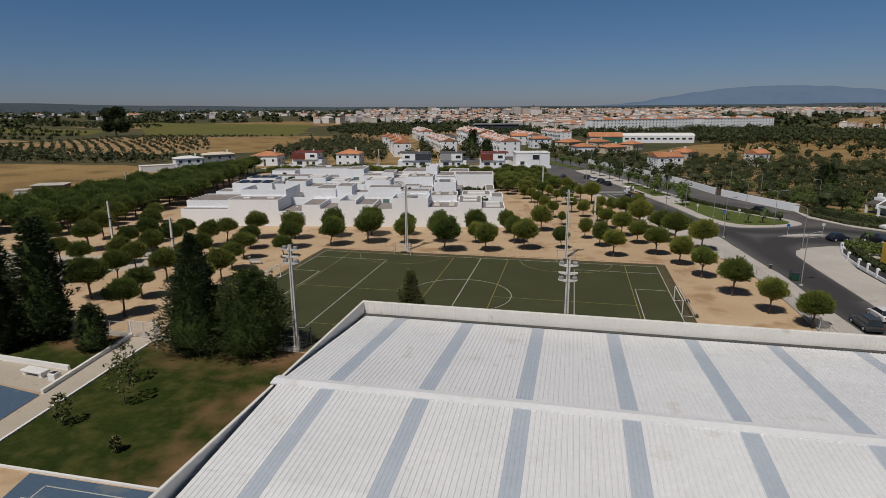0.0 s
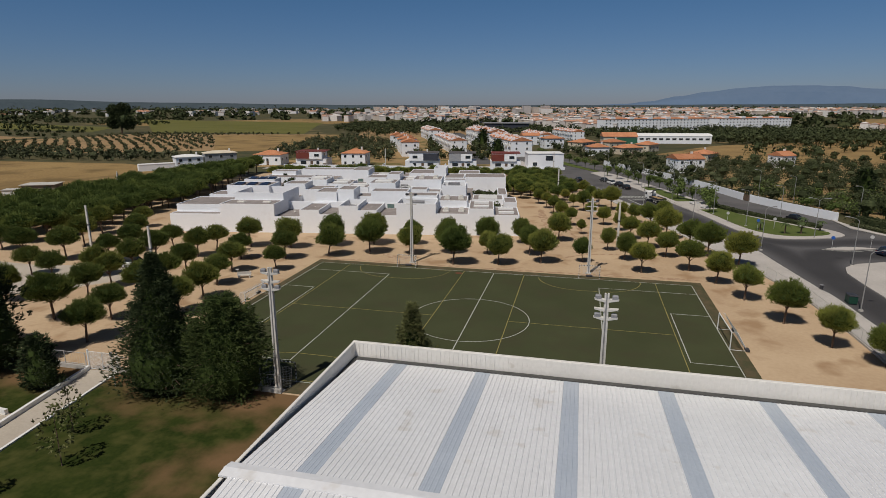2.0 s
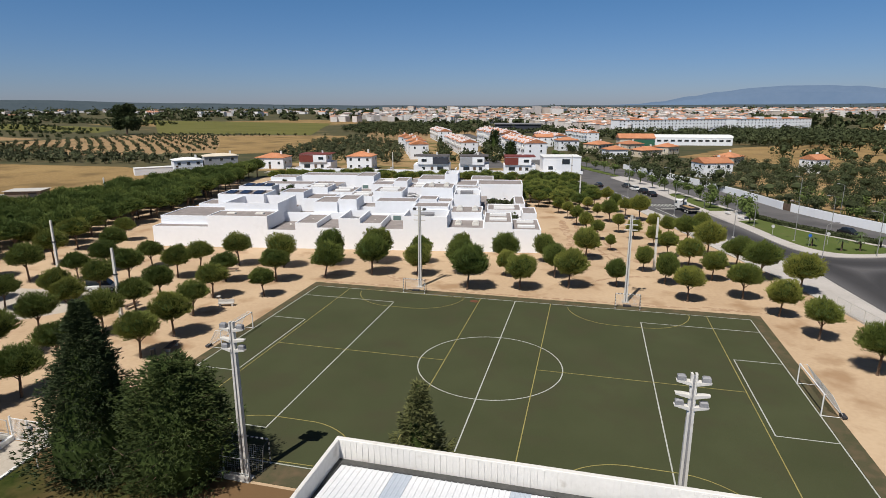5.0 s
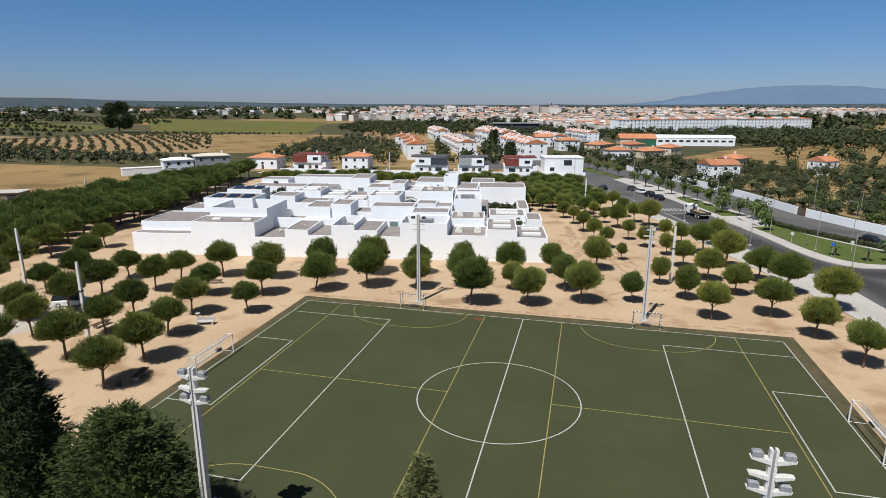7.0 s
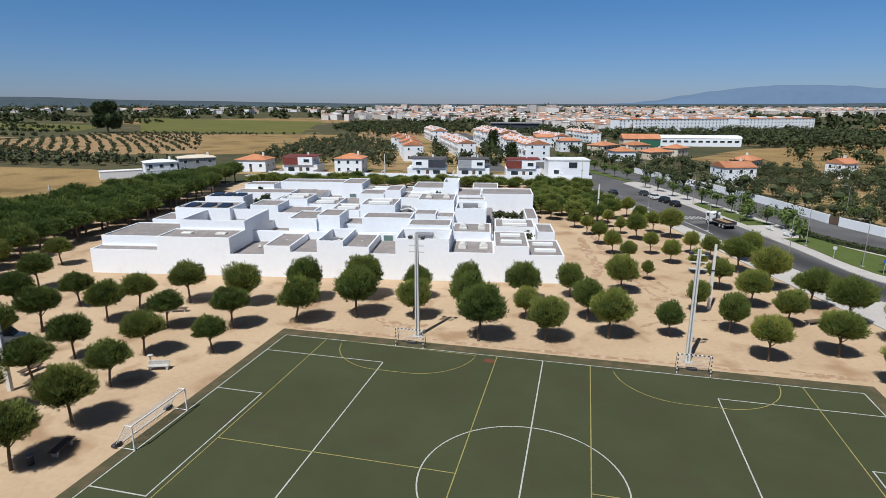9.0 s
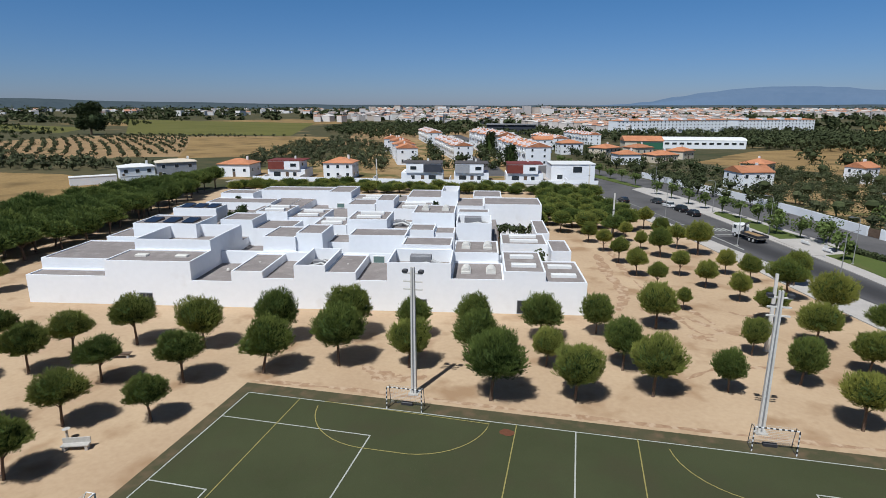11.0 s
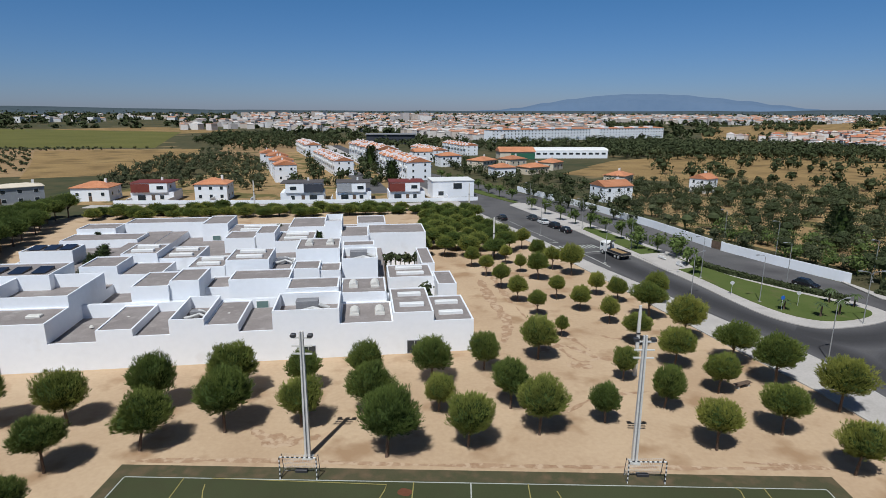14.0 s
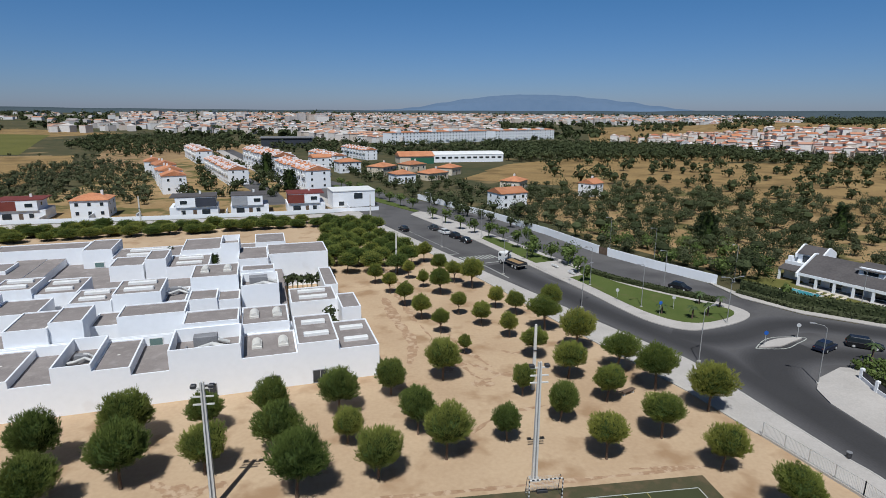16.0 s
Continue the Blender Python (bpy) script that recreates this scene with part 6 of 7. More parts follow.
for x, y, a, d in ((44.9, 45.9, 20, 0), (37.2, 69.5, 20, 0), (57.9, 58.9, 0, 1), (56.3, 37.7, 150, 0), (74.0, 80.4, 200, 0), (57.1, 77.6, 200, 0), (47.8, 68.4, 200, 0), (43.9, 82, 200, 0), (37.5, 104, 200, 0),
                   (28.8, 92, 20, 0), (19.5, 118, 20, 0), (31.5, 127, 200, 0), (48.2, 14, 10, 0), (61.5, 112, 200, 0), (66, 98, 200, 0), (22, 160, 200, 0), (83.5, 60, 160, 0)):
    street_lamp(x, y, a, 7.6, bool(d))

def road_sign(x, y, ang, face, label, r=0.32, h=2.2):
    e = thing("road_sign", pose(x, y, 0.0, 0, 0, ang), label, "road sign", "road signs")
    part("post", Geo().tube([(0, 0, -0.05), (0, 0, h + 0.3)], 0.035, 6), GALV, e)
    g = Geo().tube([(0, -0.06, h), (0, -0.035, h)], r, 20)
    part("disc", g, face, e)
SIGNB = material("sign_blue", (0.02, 0.10, 0.42), (0.03, 0.13, 0.48), 0.4, bump=0)
SIGNG = material("sign_back", (0.5, 0.5, 0.5), (0.58, 0.58, 0.58), 0.5, bump=0)
for x, y, a, f, l in ((57.6, 49.5, -10, SIGNB, "blue round road sign on the median"), (64.7, 51.6, 160, SIGNG, "grey back of a round road sign"), (44.8, 71.8, 160, SIGNG, "grey back of a round road sign"),
                      (52.8, 66.5, 170, SIGNG, "grey back of a round road sign on the lawn"), (49.0, 64.2, 0, SIGNB, "blue round road sign on the lawn"), (40.8, 85, 160, SIGNG, "grey back of a round road sign")):
    road_sign(x, y, a, f, l)

# ---- vehicles ----
def paint(name, c):
    return material(name, c, tuple(v * 0.9 for v in c), 0.25, 0.4, 3, bump=0, spec=0.6)
def car(x, y, ang, col, label, L=4.3, W=1.76, H=1.46, van=False):
    e = thing("car", pose(x, y, -0.04, 0, 0, ang), label, "car")
    hw = W / 2
    def loft(secs):
        g = Geo()
        for sx, z0, z1, wd in secs:
            g.v += [(sx, -wd, z0), (sx, -wd, z1 - 0.08), (sx, -wd + 0.1, z1), (sx, wd - 0.1, z1), (sx, wd, z1 - 0.08), (sx, wd, z0)]
        for i in range(len(secs) - 1):
            for j in range(6):
                g.f.append((i * 6 + j, i * 6 + (j + 1) % 6, i * 6 + 6 + (j + 1) % 6, i * 6 + 6 + j))
        g.f += [tuple(range(6))[::-1], tuple((len(secs) - 1) * 6 + j for j in range(6))]
        return g
    part("body", loft([(-L / 2, 0.35, 0.72, hw - 0.12), (-L / 2 + 0.12, 0.24, 0.88, hw - 0.03), (-L * 0.2, 0.22, 0.92, hw), (L * 0.2, 0.22, 0.90, hw), (L / 2 - 0.4, 0.24, 0.76, hw - 0.04), (L / 2, 0.35, 0.6, hw - 0.16)]), col, e, smooth=False)
    r0 = -L / 2 + (0.1 if van else 0.45)
    part("glazing", loft([(r0, 0.86, 0.95, hw - 0.12), (r0 + 0.35, 0.86, H - 0.06, hw - 0.2), (L * 0.08, 0.86, H - 0.04, hw - 0.2), (L * 0.27, 0.84, 0.92, hw - 0.12)]), GLASS, e, "dark car windows")
    part("roof", Geo().cbox(r0 + 0.35, L * 0.10, -hw + 0.24, hw - 0.24, H - 0.05, H, 0.03), col, e)
    for sx in (-L * 0.3, L * 0.3):
        for sy in (-1, 1):
            w = part("wheel", Geo().tube([(sx, sy * (hw - 0.2), 0.31), (sx, sy * (hw + 0.01), 0.31)], 0.31, 14), RUBBER, e)
            part("rim", Geo().tube([(sx, sy * (hw + 0.008), 0.31), (sx, sy * (hw + 0.022), 0.31)], 0.19, 10), GALV, w)
    for sy in (-1, 1):
        part("headlight", Geo().box(L / 2 - 0.16, L / 2 - 0.02, sy * 0.58 - 0.16, sy * 0.58 + 0.16, 0.56, 0.68), GLASS, e)
        part("tail_light", Geo().box(-L / 2 - 0.01, -L / 2 + 0.1, sy * 0.62 - 0.12, sy * 0.62 + 0.12, 0.66, 0.8), MAROON, e)
BLACK_P, WHITE_P, GREY_P, NAVY_P = paint("black_paint", (0.012, 0.012, 0.014)), paint("car_white", (0.75, 0.75, 0.75)), paint("car_grey", (0.05, 0.055, 0.06)), paint("car_navy", (0.015, 0.02, 0.04))
RD = math.degrees(math.atan2(0.93, -0.36))
for x, y, a, c, l, v in ((20.2, 140.0, RD, GREY_P, "dark grey car parked at the kerb", 0), (22.4, 134.3, RD, WHITE_P, "white car parked at the kerb", 0), (24.4, 128.6, RD, BLACK_P, "black car parked at the kerb", 1), (26.4, 122.9, RD, BLACK_P, "black car parked at the kerb", 0),
                         (11.6, 139.5, RD, BLACK_P, "dark car on the road beside the pines", 0), (65.8, 47.4, 24, NAVY_P, "small dark blue car waiting at the junction", 0), (72.2, 47.3, -36, BLACK_P, "black estate car on the road", 1),
                         (60.4, 77.4, -58, BLACK_P, "dark car on the side road", 0), (49.6, -2.4, 92, GREY_P, "dark grey car parked beside the pavement", 1), (52.9, 1.2, 92, WHITE_P, "white car on the road", 0), (-58.4, 11.2, 25, WHITE_P, "white van parked among the pines", 2)):
    car(x, y, a, c, l, 4.7 if v else 4.2, 1.8, (1.46, 1.6, 1.95)[v], bool(v))
tr = thing("flatbed_truck", pose(32.4, 98.2, -0.04, 0, 0, RD), "dark flatbed truck with a loader crane", "truck")
part("chassis", Geo().box(-3.6, 3.6, -0.5, 0.5, 0.6, 0.9), DARK, tr)
cab = part("cab", Geo().cbox(2.0, 3.8, -1.15, 1.15, 0.7, 2.7, 0.15), WHITE2, tr, "pale truck cab")
part("windscreen", Geo().box(3.79, 3.83, -1.0, 1.0, 1.7, 2.45), GLASS, cab)
part("side_window", Geo().box(2.6, 3.5, -1.17, 1.17, 1.75, 2.4), GLASS, cab)
bed = part("bed", Geo().box(-3.8, 1.1, -1.2, 1.2, 0.95, 1.1), CREAM, tr, "tan wooden load bed")
for b in ((-3.8, 1.1, -1.24, -1.16, 1.1, 1.55), (-3.8, 1.1, 1.16, 1.24, 1.1, 1.55), (-3.84, -3.76, -1.2, 1.2, 1.1, 1.55)):
    part("drop_side", Geo().box(*b), DARK, bed)
load = Geo()
for i in range(7):
    for j in range(5):
        load.v.append((-3.7 + 0.78 * i, -1.1 + 0.55 * j, 1.25 + 0.28 * math.sin(math.pi * j / 4) + 0.06 * math.sin(3 * i + 2 * j)))
for i in range(6):
    for j in range(4):
        load.f.append((i * 5 + j, i * 5 + 5 + j, i * 5 + 6 + j, i * 5 + 1 + j))
part("load", load, SOIL, bed, "heaped brown earth load")
part("crane", Geo().tube([(1.55, 0, 0.9), (1.55, 0, 2.9), (1.3, -0.8, 3.2), (1.5, 0.9, 2.2)], [0.22, 0.18, 0.15, 0.1], 8), DARK, tr)
for sx in (-2.7, -1.6, 2.8):
    for sy in (-1, 1):
        w = part("wheel", Geo().tube([(sx, sy * 0.85, 0.5), (sx, sy * 1.18, 0.5)], 0.5, 16), RUBBER, tr)
        part("rim", Geo().tube([(sx, sy * 1.178, 0.5), (sx, sy * 1.2, 0.5)], 0.28, 12), GALV, w)

# ---- walls, fences, hedges ----
def long_wall(name, pts, h, th, mat, label):
    setting(name, Geo().ribbon(pts, th, h, -0.1), mat, label, "wall")
long_wall("boundary_wall_south", [(69.6, 79.6), (63, 92), (57.6, 104.2)], 1.9, 0.25, WHITE, "white rendered boundary wall along the side road")
long_wall("boundary_wall_north", [(56.4, 107.4), (50.6, 129.8), (41.5, 156), (22, 199)], 1.9, 0.25, WHITE, "white rendered boundary wall along the side road")
gt = thing("metal_gate", pose(57.0, 105.8, 0, 0, 0, 112), "rusty brown metal gate in the white wall", "gate")
part("leaf", Geo().box(-1.5, 1.5, -0.04, 0.04, 0.05, 1.7), BARK, gt)
for xx in (-1.5, 1.5):
    part("gate_post", Geo().box(xx - 0.12, xx + 0.12, -0.12, 0.12, -0.1, 2.0), WHITE, gt)
long_wall("garden_wall_row", [(-112, 160.5), (-60, 164.5), (-30, 168), (6, 175)], 1.2, 0.2, WHITE, "low white garden wall before the houses")
for k in range(9):
    x = -108 + 13 * k
    long_wall("garden_wall_side", [(x, 161 + 0.12 * (x + 108)), (x - 1, 168 + 0.12 * (x + 108))], 1.5, 0.2, WHITE, "white wall between gardens")

def bar_fence(name, pts, h, gap, label, base=0.25, bar=0.009):
    """Posts, two rails and thin upright bars along a line."""
    e = thing(name, pose(0, 0, 0), label, "fence")
    part("plinth", Geo().ribbon(pts, 0.22, base, -0.05), CONCRETE, e)
    bars = Geo()
    for a, b in zip(pts, pts[1:]):
        A, B = Vector((*a, 0)), Vector((*b, 0))
        L = (B - A).length
        n = max(1, round(L / 2.5))
        for i in range(n + 1):
            p = A.lerp(B, i / n)
            part("post", Geo().box(p.x - 0.03, p.x + 0.03, p.y - 0.03, p.y + 0.03, 0, h + 0.04), GALV, e)
        for z in (base + 0.12, h - 0.06):
            part("rail", Geo().ribbon([a, b], 0.03, z + 0.04, z), GALV, e)
        m = int(L / gap)
        for i in range(m):
            p = A.lerp(B, (i + 0.5) / m)
            bars.box(p.x - bar, p.x + bar, p.y - bar, p.y + bar, base, h)
    part("fence_infill", bars, GALV, e)["kind"] = "stuff"
bar_fence("bar_fence", [(44.3, -40), (43.6, 5), (43.0, 17), (40.8, 27.5)], 1.7, 0.14, "pale bar fence between sandy yard and pavement")
setting("yard_kerb", Geo().ribbon([(40.6, 28), (38.5, 38), (35, 49), (31, 62), (26.5, 78), (20.5, 98), (10, 128)], 0.25, 0.16, -0.02), CONCRETE, "low concrete edge of the sandy yard", "kerb")
bar_fence("mesh_fence", [(-30.6, -22.75), (-13.2, -22.75)], 1.8, 0.3, "wire fence on a low wall beside the pitch", 0.45, 0.003)
bar_fence("mesh_fence", [(-75, -22.75), (-34.6, -22.75)], 1.8, 0.3, "wire fence on a low wall behind the planting bed", 0.45, 0.003)
gt = thing("white_gate", pose(-32.7, -22.6, 0), "closed white double gate of framed mesh at the path end", "gate")
for s in (-1, 1):
    c0, c1 = s * 0.85 - 0.8, s * 0.85 + 0.8
    leaf = part("gate_leaf", Geo().tube([(c0, 0, 0.1), (c1, 0, 0.1), (c1, 0, 1.95), (c0, 0, 1.95), (c0, 0, 0.1)], 0.04, 6), WHITE2, gt, "white tubular frame")
    g = Geo()
    net_panel(g, (c0, 0, 0.1), (c1, 0, 0.1), (c1, 0, 1.95), (c0, 0, 1.95), 18, 20, 0.012)
    part("gate_mesh", g, WHITE2, leaf)["kind"] = "stuff"
    part("gate_post", Geo().box(s * 1.72 - 0.06, s * 1.72 + 0.06, -0.06, 0.06, 0, 2.1), WHITE2, gt)
for x, y, h in ((-29.0, -25.2, 3.2), (-15.6, -22.2, 1.9)):
    e = thing("lamp_post", pose(x, y, 0), "short grey lamp post beside the lawn", "lamp post")
    part("pole", Geo().tube([(0, 0, -0.05), (0, 0, h)], 0.05, 8), GALV, e)
    part("lamp", Geo().tube([(0, 0, h), (0, 0, h + 0.3)], 0.13, 10), GREYM, e)

def hedge(name, pts, w, h, label, seed, mat=WOODS, leaf=0.16):
    rs = random.Random(seed)
    g = Geo().ribbon(pts, w * 0.86, h * 0.92, -0.05)
    for a, b in zip(pts, pts[1:]):
        A, B = Vector((*a, 0)), Vector((*b, 0))
        d = (B - A).normalized(); nrm = Vector((-d.y, d.x, 0))
        for _ in range(int((B - A).length * 46)):
            s = rs.choice((-1, 1, 0))
            p = A.lerp(B, rs.random()) + (nrm * (s * w / 2) if s else nrm * rs.uniform(-w / 2, w / 2)) + Vector((0, 0, h if not s else rs.uniform(0.05, h)))
            u = Vector((rs.uniform(-1, 1), rs.uniform(-1, 1), rs.uniform(-1, 1))).normalized() * leaf
            v = u.cross(Vector((rs.uniform(-1, 1), rs.uniform(-1, 1), rs.uniform(-1, 1)))).normalized() * leaf
            k = len(g.v)
            g.v += [tuple(p - u), tuple(p + v), tuple(p + u), tuple(p - v)]
            g.f.append((k, k + 1, k + 2, k + 3))
    tagged(part(name, g, mat), label, "hedge", kind="stuff")
hedge("island_hedge", [(62.6, 69.2), (57, 75.5), (50.5, 84.5), (46.5, 93)], 1.3, 0.9, "low clipped hedge along the island lawn", 1)
hedge("villa_hedge", [(71.5, 74.5), (76, 65.2), (84.5, 57.4), (112, 38.5)], 1.9, 2.3, "tall clipped hedge round the villa garden", 2)
hedge("verge_hedge", [(70.4, 74), (74.6, 64.4), (83.4, 56.2), (111, 36.8)], 1.5, 0.8, "low shrubs under the hedge", 3, OLIVE)
setting("villa_lawn", sheet([(72.5, 76), (77.5, 66), (86, 59), (108, 45), (112, 54), (98, 66), (88, 80), (78, 84)], -0.03), VINE, "green lawn of the villa garden", "grass")
hedge("corner_hedge", [(64, 36), (62.6, 30), (62.3, 24), (62.5, 12)], 1.5, 1.5, "garden shrubs behind the corner wall", 4)

scatter("corner_garden", [(64.6 + 1.7 * (k % 4) + 0.4 * math.sin(k * 3), 40.2 - 1.9 * (k // 4) + 0.5 * math.cos(k * 2), 0.9 + 0.35 * math.sin(k * 1.7), 0.9) for k in range(16)], VERGE, 260, 0.14, "mixed green shrubs in the corner garden", 61)
# ---- villa and yellow house ----
v = thing("villa", pose(93.5, 71.4, -0.03, 0, 0, -66) @ Matrix.Diagonal((0.86, 0.86, 0.9, 1)), "white villa with dark grey roofs and columned porch", "house")
part("wall", Geo().box(-10, 13, -2.5, 6, 0, 3.3), WHITE, v)
rg = Geo()
rg.add([(-10.0, -5.6, 2.9), (13, -5.6, 2.9), (13, 2.0, 6.1), (-10.0, 2.0, 6.1), (13, 6.6, 3.6), (-10.0, 6.6, 3.6), (-10.0, -5.6, 2.7), (13, -5.6, 2.7)], [(0, 1, 2, 3), (3, 2, 4, 5), (6, 7, 1, 0)])
rf = part("roof", rg, DARKTILE, v, "dark grey tiled roof slope")
def rake(x, pts, th, parent):
    """A raking white parapet along a roof end. pts: y, z of its top line."""
    g = Geo()
    n = len(pts)
    lo = min(z for _, z in pts) - 0.9
    prof = list(pts) + [(pts[-1][0], lo), (pts[0][0], lo)]
    m = n + 2
    g.add([(x, y, z) for y, z in prof] + [(x + th, y, z) for y, z in prof],
          [tuple(range(m)), tuple(range(2 * m - 1, m - 1, -1))] + [(i, m + i, m + (i + 1) % m, (i + 1) % m) for i in range(m)])
    part("gable_parapet", g, WHITE, parent)
main_rake = [(-6.1, 2.8), (-5.5, 3.1), (1.3, 6.3), (2.7, 6.3), (6.9, 4.1)]
rake(-10.4, main_rake, 0.4, v)
rake(13.0, main_rake, 0.4, v)
part("fascia", Geo().box(-10.0, 13, -5.75, -5.3, 2.3, 2.9), WHITE, v)
for k in range(7):
    part("column", Geo().box(-9.8 + 3.8 * k - 0.25, -9.8 + 3.8 * k + 0.25, -5.7, -5.2, 0, 2.3), WHITE, v)
for k in range(5):
    wall_window(v, -7.5 + 4.4 * k, -2.5, 1.3, 2.6, 2.2, 0)
part("porch_floor", Geo().box(-10, 13, -6.2, -2.5, -0.05, 0.12), PAVING, v)
d = part("dormer", Geo().box(0.6, 5.4, -1.9, 1.6, 4.2, 6.0), WHITE, v)
g = Geo(); g.add([(0.3, -2.3, 5.7), (5.7, -2.3, 5.7), (5.7, 1.8, 6.7), (0.3, 1.8, 6.7), (0.3, -2.3, 5.5), (5.7, -2.3, 5.5), (5.7, 1.8, 6.5), (0.3, 1.8, 6.5)], [(0, 1, 2, 3), (4, 5, 1, 0), (5, 6, 2, 1), (7, 4, 0, 3), (6, 7, 3, 2)])
part("dormer_roof", g, DARKTILE, d)
wall_window(v, 3, -1.9, 5.0, 3.0, 0.9, 0)
wing = part("wing", Geo().box(-15.2, -10.4, -1.5, 6.5, 0, 3.3), WHITE, v, "lower white wing with roof terrace")
g = Geo(); g.add([(-15.4, -4.2, 2.6), (-10.4, -4.2, 2.6), (-10.4, -1.4, 3.4), (-15.4, -1.4, 3.4), (-15.4, -4.2, 2.4), (-10.4, -4.2, 2.4)], [(0, 1, 2, 3), (4, 5, 1, 0), (4, 0, 3)])
part("wing_roof", g, DARKTILE, wing)
part("column", Geo().box(-15.3, -14.8, -4.1, -3.6, 0, 2.4), WHITE, v)
for b in ((-15.3, -10.4, -1.5, -1.25, 3.3, 4.1), (-15.3, -15.05, -1.25, 6.5, 3.3, 4.1)):
    part("terrace_wall", Geo().box(*b), WHITE, wing)
part("chimney", Geo().cbox(-15.0, -14.1, -0.9, 0.0, 3.3, 5.2, 0.1), WHITE, v)
up = part("upper_storey", Geo().box(-14.4, -9.0, 2.5, 8.2, 3.3, 5.6), WHITE, v)
g = Geo(); g.add([(-14.4, 1.9, 5.5), (-9.0, 1.9, 5.5), (-9.0, 5.4, 7.2), (-14.4, 5.4, 7.2), (-9.0, 8.6, 5.7), (-14.4, 8.6, 5.7)], [(0, 1, 2, 3), (3, 2, 4, 5)])
part("upper_roof", g, DARKTILE, up)
up_rake = [(1.6, 5.4), (2.0, 5.65), (5.0, 7.3), (5.8, 7.3), (8.8, 5.9)]
rake(-14.75, up_rake, 0.35, up)
rake(-9.0, up_rake, 0.35, up)
wall_window(v, -12.4, 2.5, 4.3, 1.8, 1.8, 0)
pool = thing("swimming_pool", pose(82.6, 72.6, -0.02, 0, 0, -66), "small turquoise swimming pool with pale edge", "pool")
part("edge", Geo().box(-3.6, 3.6, -1.7, 1.7, -0.05, 0.06), PAVING, pool); part("water", Geo().box(-3.2, 3.2, -1.3, 1.3, 0.0, 0.07), WATER, pool)
for k in range(4):
    c = thing("sun_lounger", pose(85.6 + 0.55 * k, 71.2 - 1.25 * k, 0.0, 0, 0, 24), "pale garden lounger beside the pool", "lounger", "loungers at the pool")
    part("seat", Geo().box(-0.9, 0.5, -0.3, 0.3, 0.25, 0.35), CREAM, c); part("backrest", Geo().box(-0.05, 0.7, -0.3, 0.3, 0, 0.08, 0, (0.5, 0, 0.35)), CREAM, c)
    for a, b in ((-0.8, -0.25), (-0.8, 0.25), (0.4, -0.25), (0.4, 0.25)):
        part("leg", Geo().box(a - 0.03, a + 0.03, b - 0.03, b + 0.03, -0.03, 0.25), WHITE2, c)
yh = thing("yellow_house", pose(69.5, 23.5, 0, 0, 0, 8), "modern yellow and grey house with sloping white roof", "house")
part("wall", Geo().box(-4.5, 6, -6, 5, 0, 3.2), GREYWALL, yh)
part("upper_storey", Geo().box(-3.2, 6, -5.2, 5, 3.2, 6.6), YELLOW, yh)
g = Geo(); g.add([(-5.2, -6.5, 6.4), (6.4, -6.5, 7.6), (6.4, 5.6, 7.6), (-5.2, 5.6, 6.4), (-5.2, -6.5, 6.75), (6.4, -6.5, 7.95), (6.4, 5.6, 7.95), (-5.2, 5.6, 6.75)],
                 [(3, 2, 1, 0), (4, 5, 6, 7), (0, 1, 5, 4), (1, 2, 6, 5), (2, 3, 7, 6), (3, 0, 4, 7)])
part("roof", g, WHITE2, yh, "thin sloping white roof slab")
part("yellow_pier", Geo().box(-5.2, -4.2, -6.2, -4.6, 0, 5.0), YELLOW, yh); part("yellow_pier", Geo().box(-5.0, -4.2, 2.6, 4.2, 0, 4.2), YELLOW, yh)
for y in (-2.5, 1.2):
    wall_window(yh, -4.5, y, 1.5, 1.5, 1.6, -math.pi / 2); wall_window(yh, -3.2, y, 4.9, 1.6, 1.4, -math.pi / 2)
cw = thing("corner_wall", pose(0, 0, 0.1), "low white garden wall with pillars and dark panels", "wall")
pts = [(62.8, 38.0), (61.6, 34.5), (60.9, 30.5), (60.6, 26), (60.6, 20), (60.8, 10), (61, 0)]
part("plinth", Geo().ribbon(pts, 0.25, 0.5, -0.05), WHITE, cw)
for (xa, ya), (xb, yb) in zip(pts, pts[1:]):
    n = max(1, round(math.hypot(xb - xa, yb - ya) / 3.2))
    for i in range(n):
        f = i / n
        px, py = xa + (xb - xa) * f, ya + (yb - ya) * f
        qx, qy = xa + (xb - xa) * (i + 1) / n, ya + (yb - ya) * (i + 1) / n
        part("pillar", Geo().cbox(px - 0.2, px + 0.2, py - 0.2, py + 0.2, 0, 1.5, 0.05), WHITE, cw)
        part("panel", Geo().ribbon([(px, py), (qx, qy)], 0.05, 1.25, 0.52), DARK, cw)

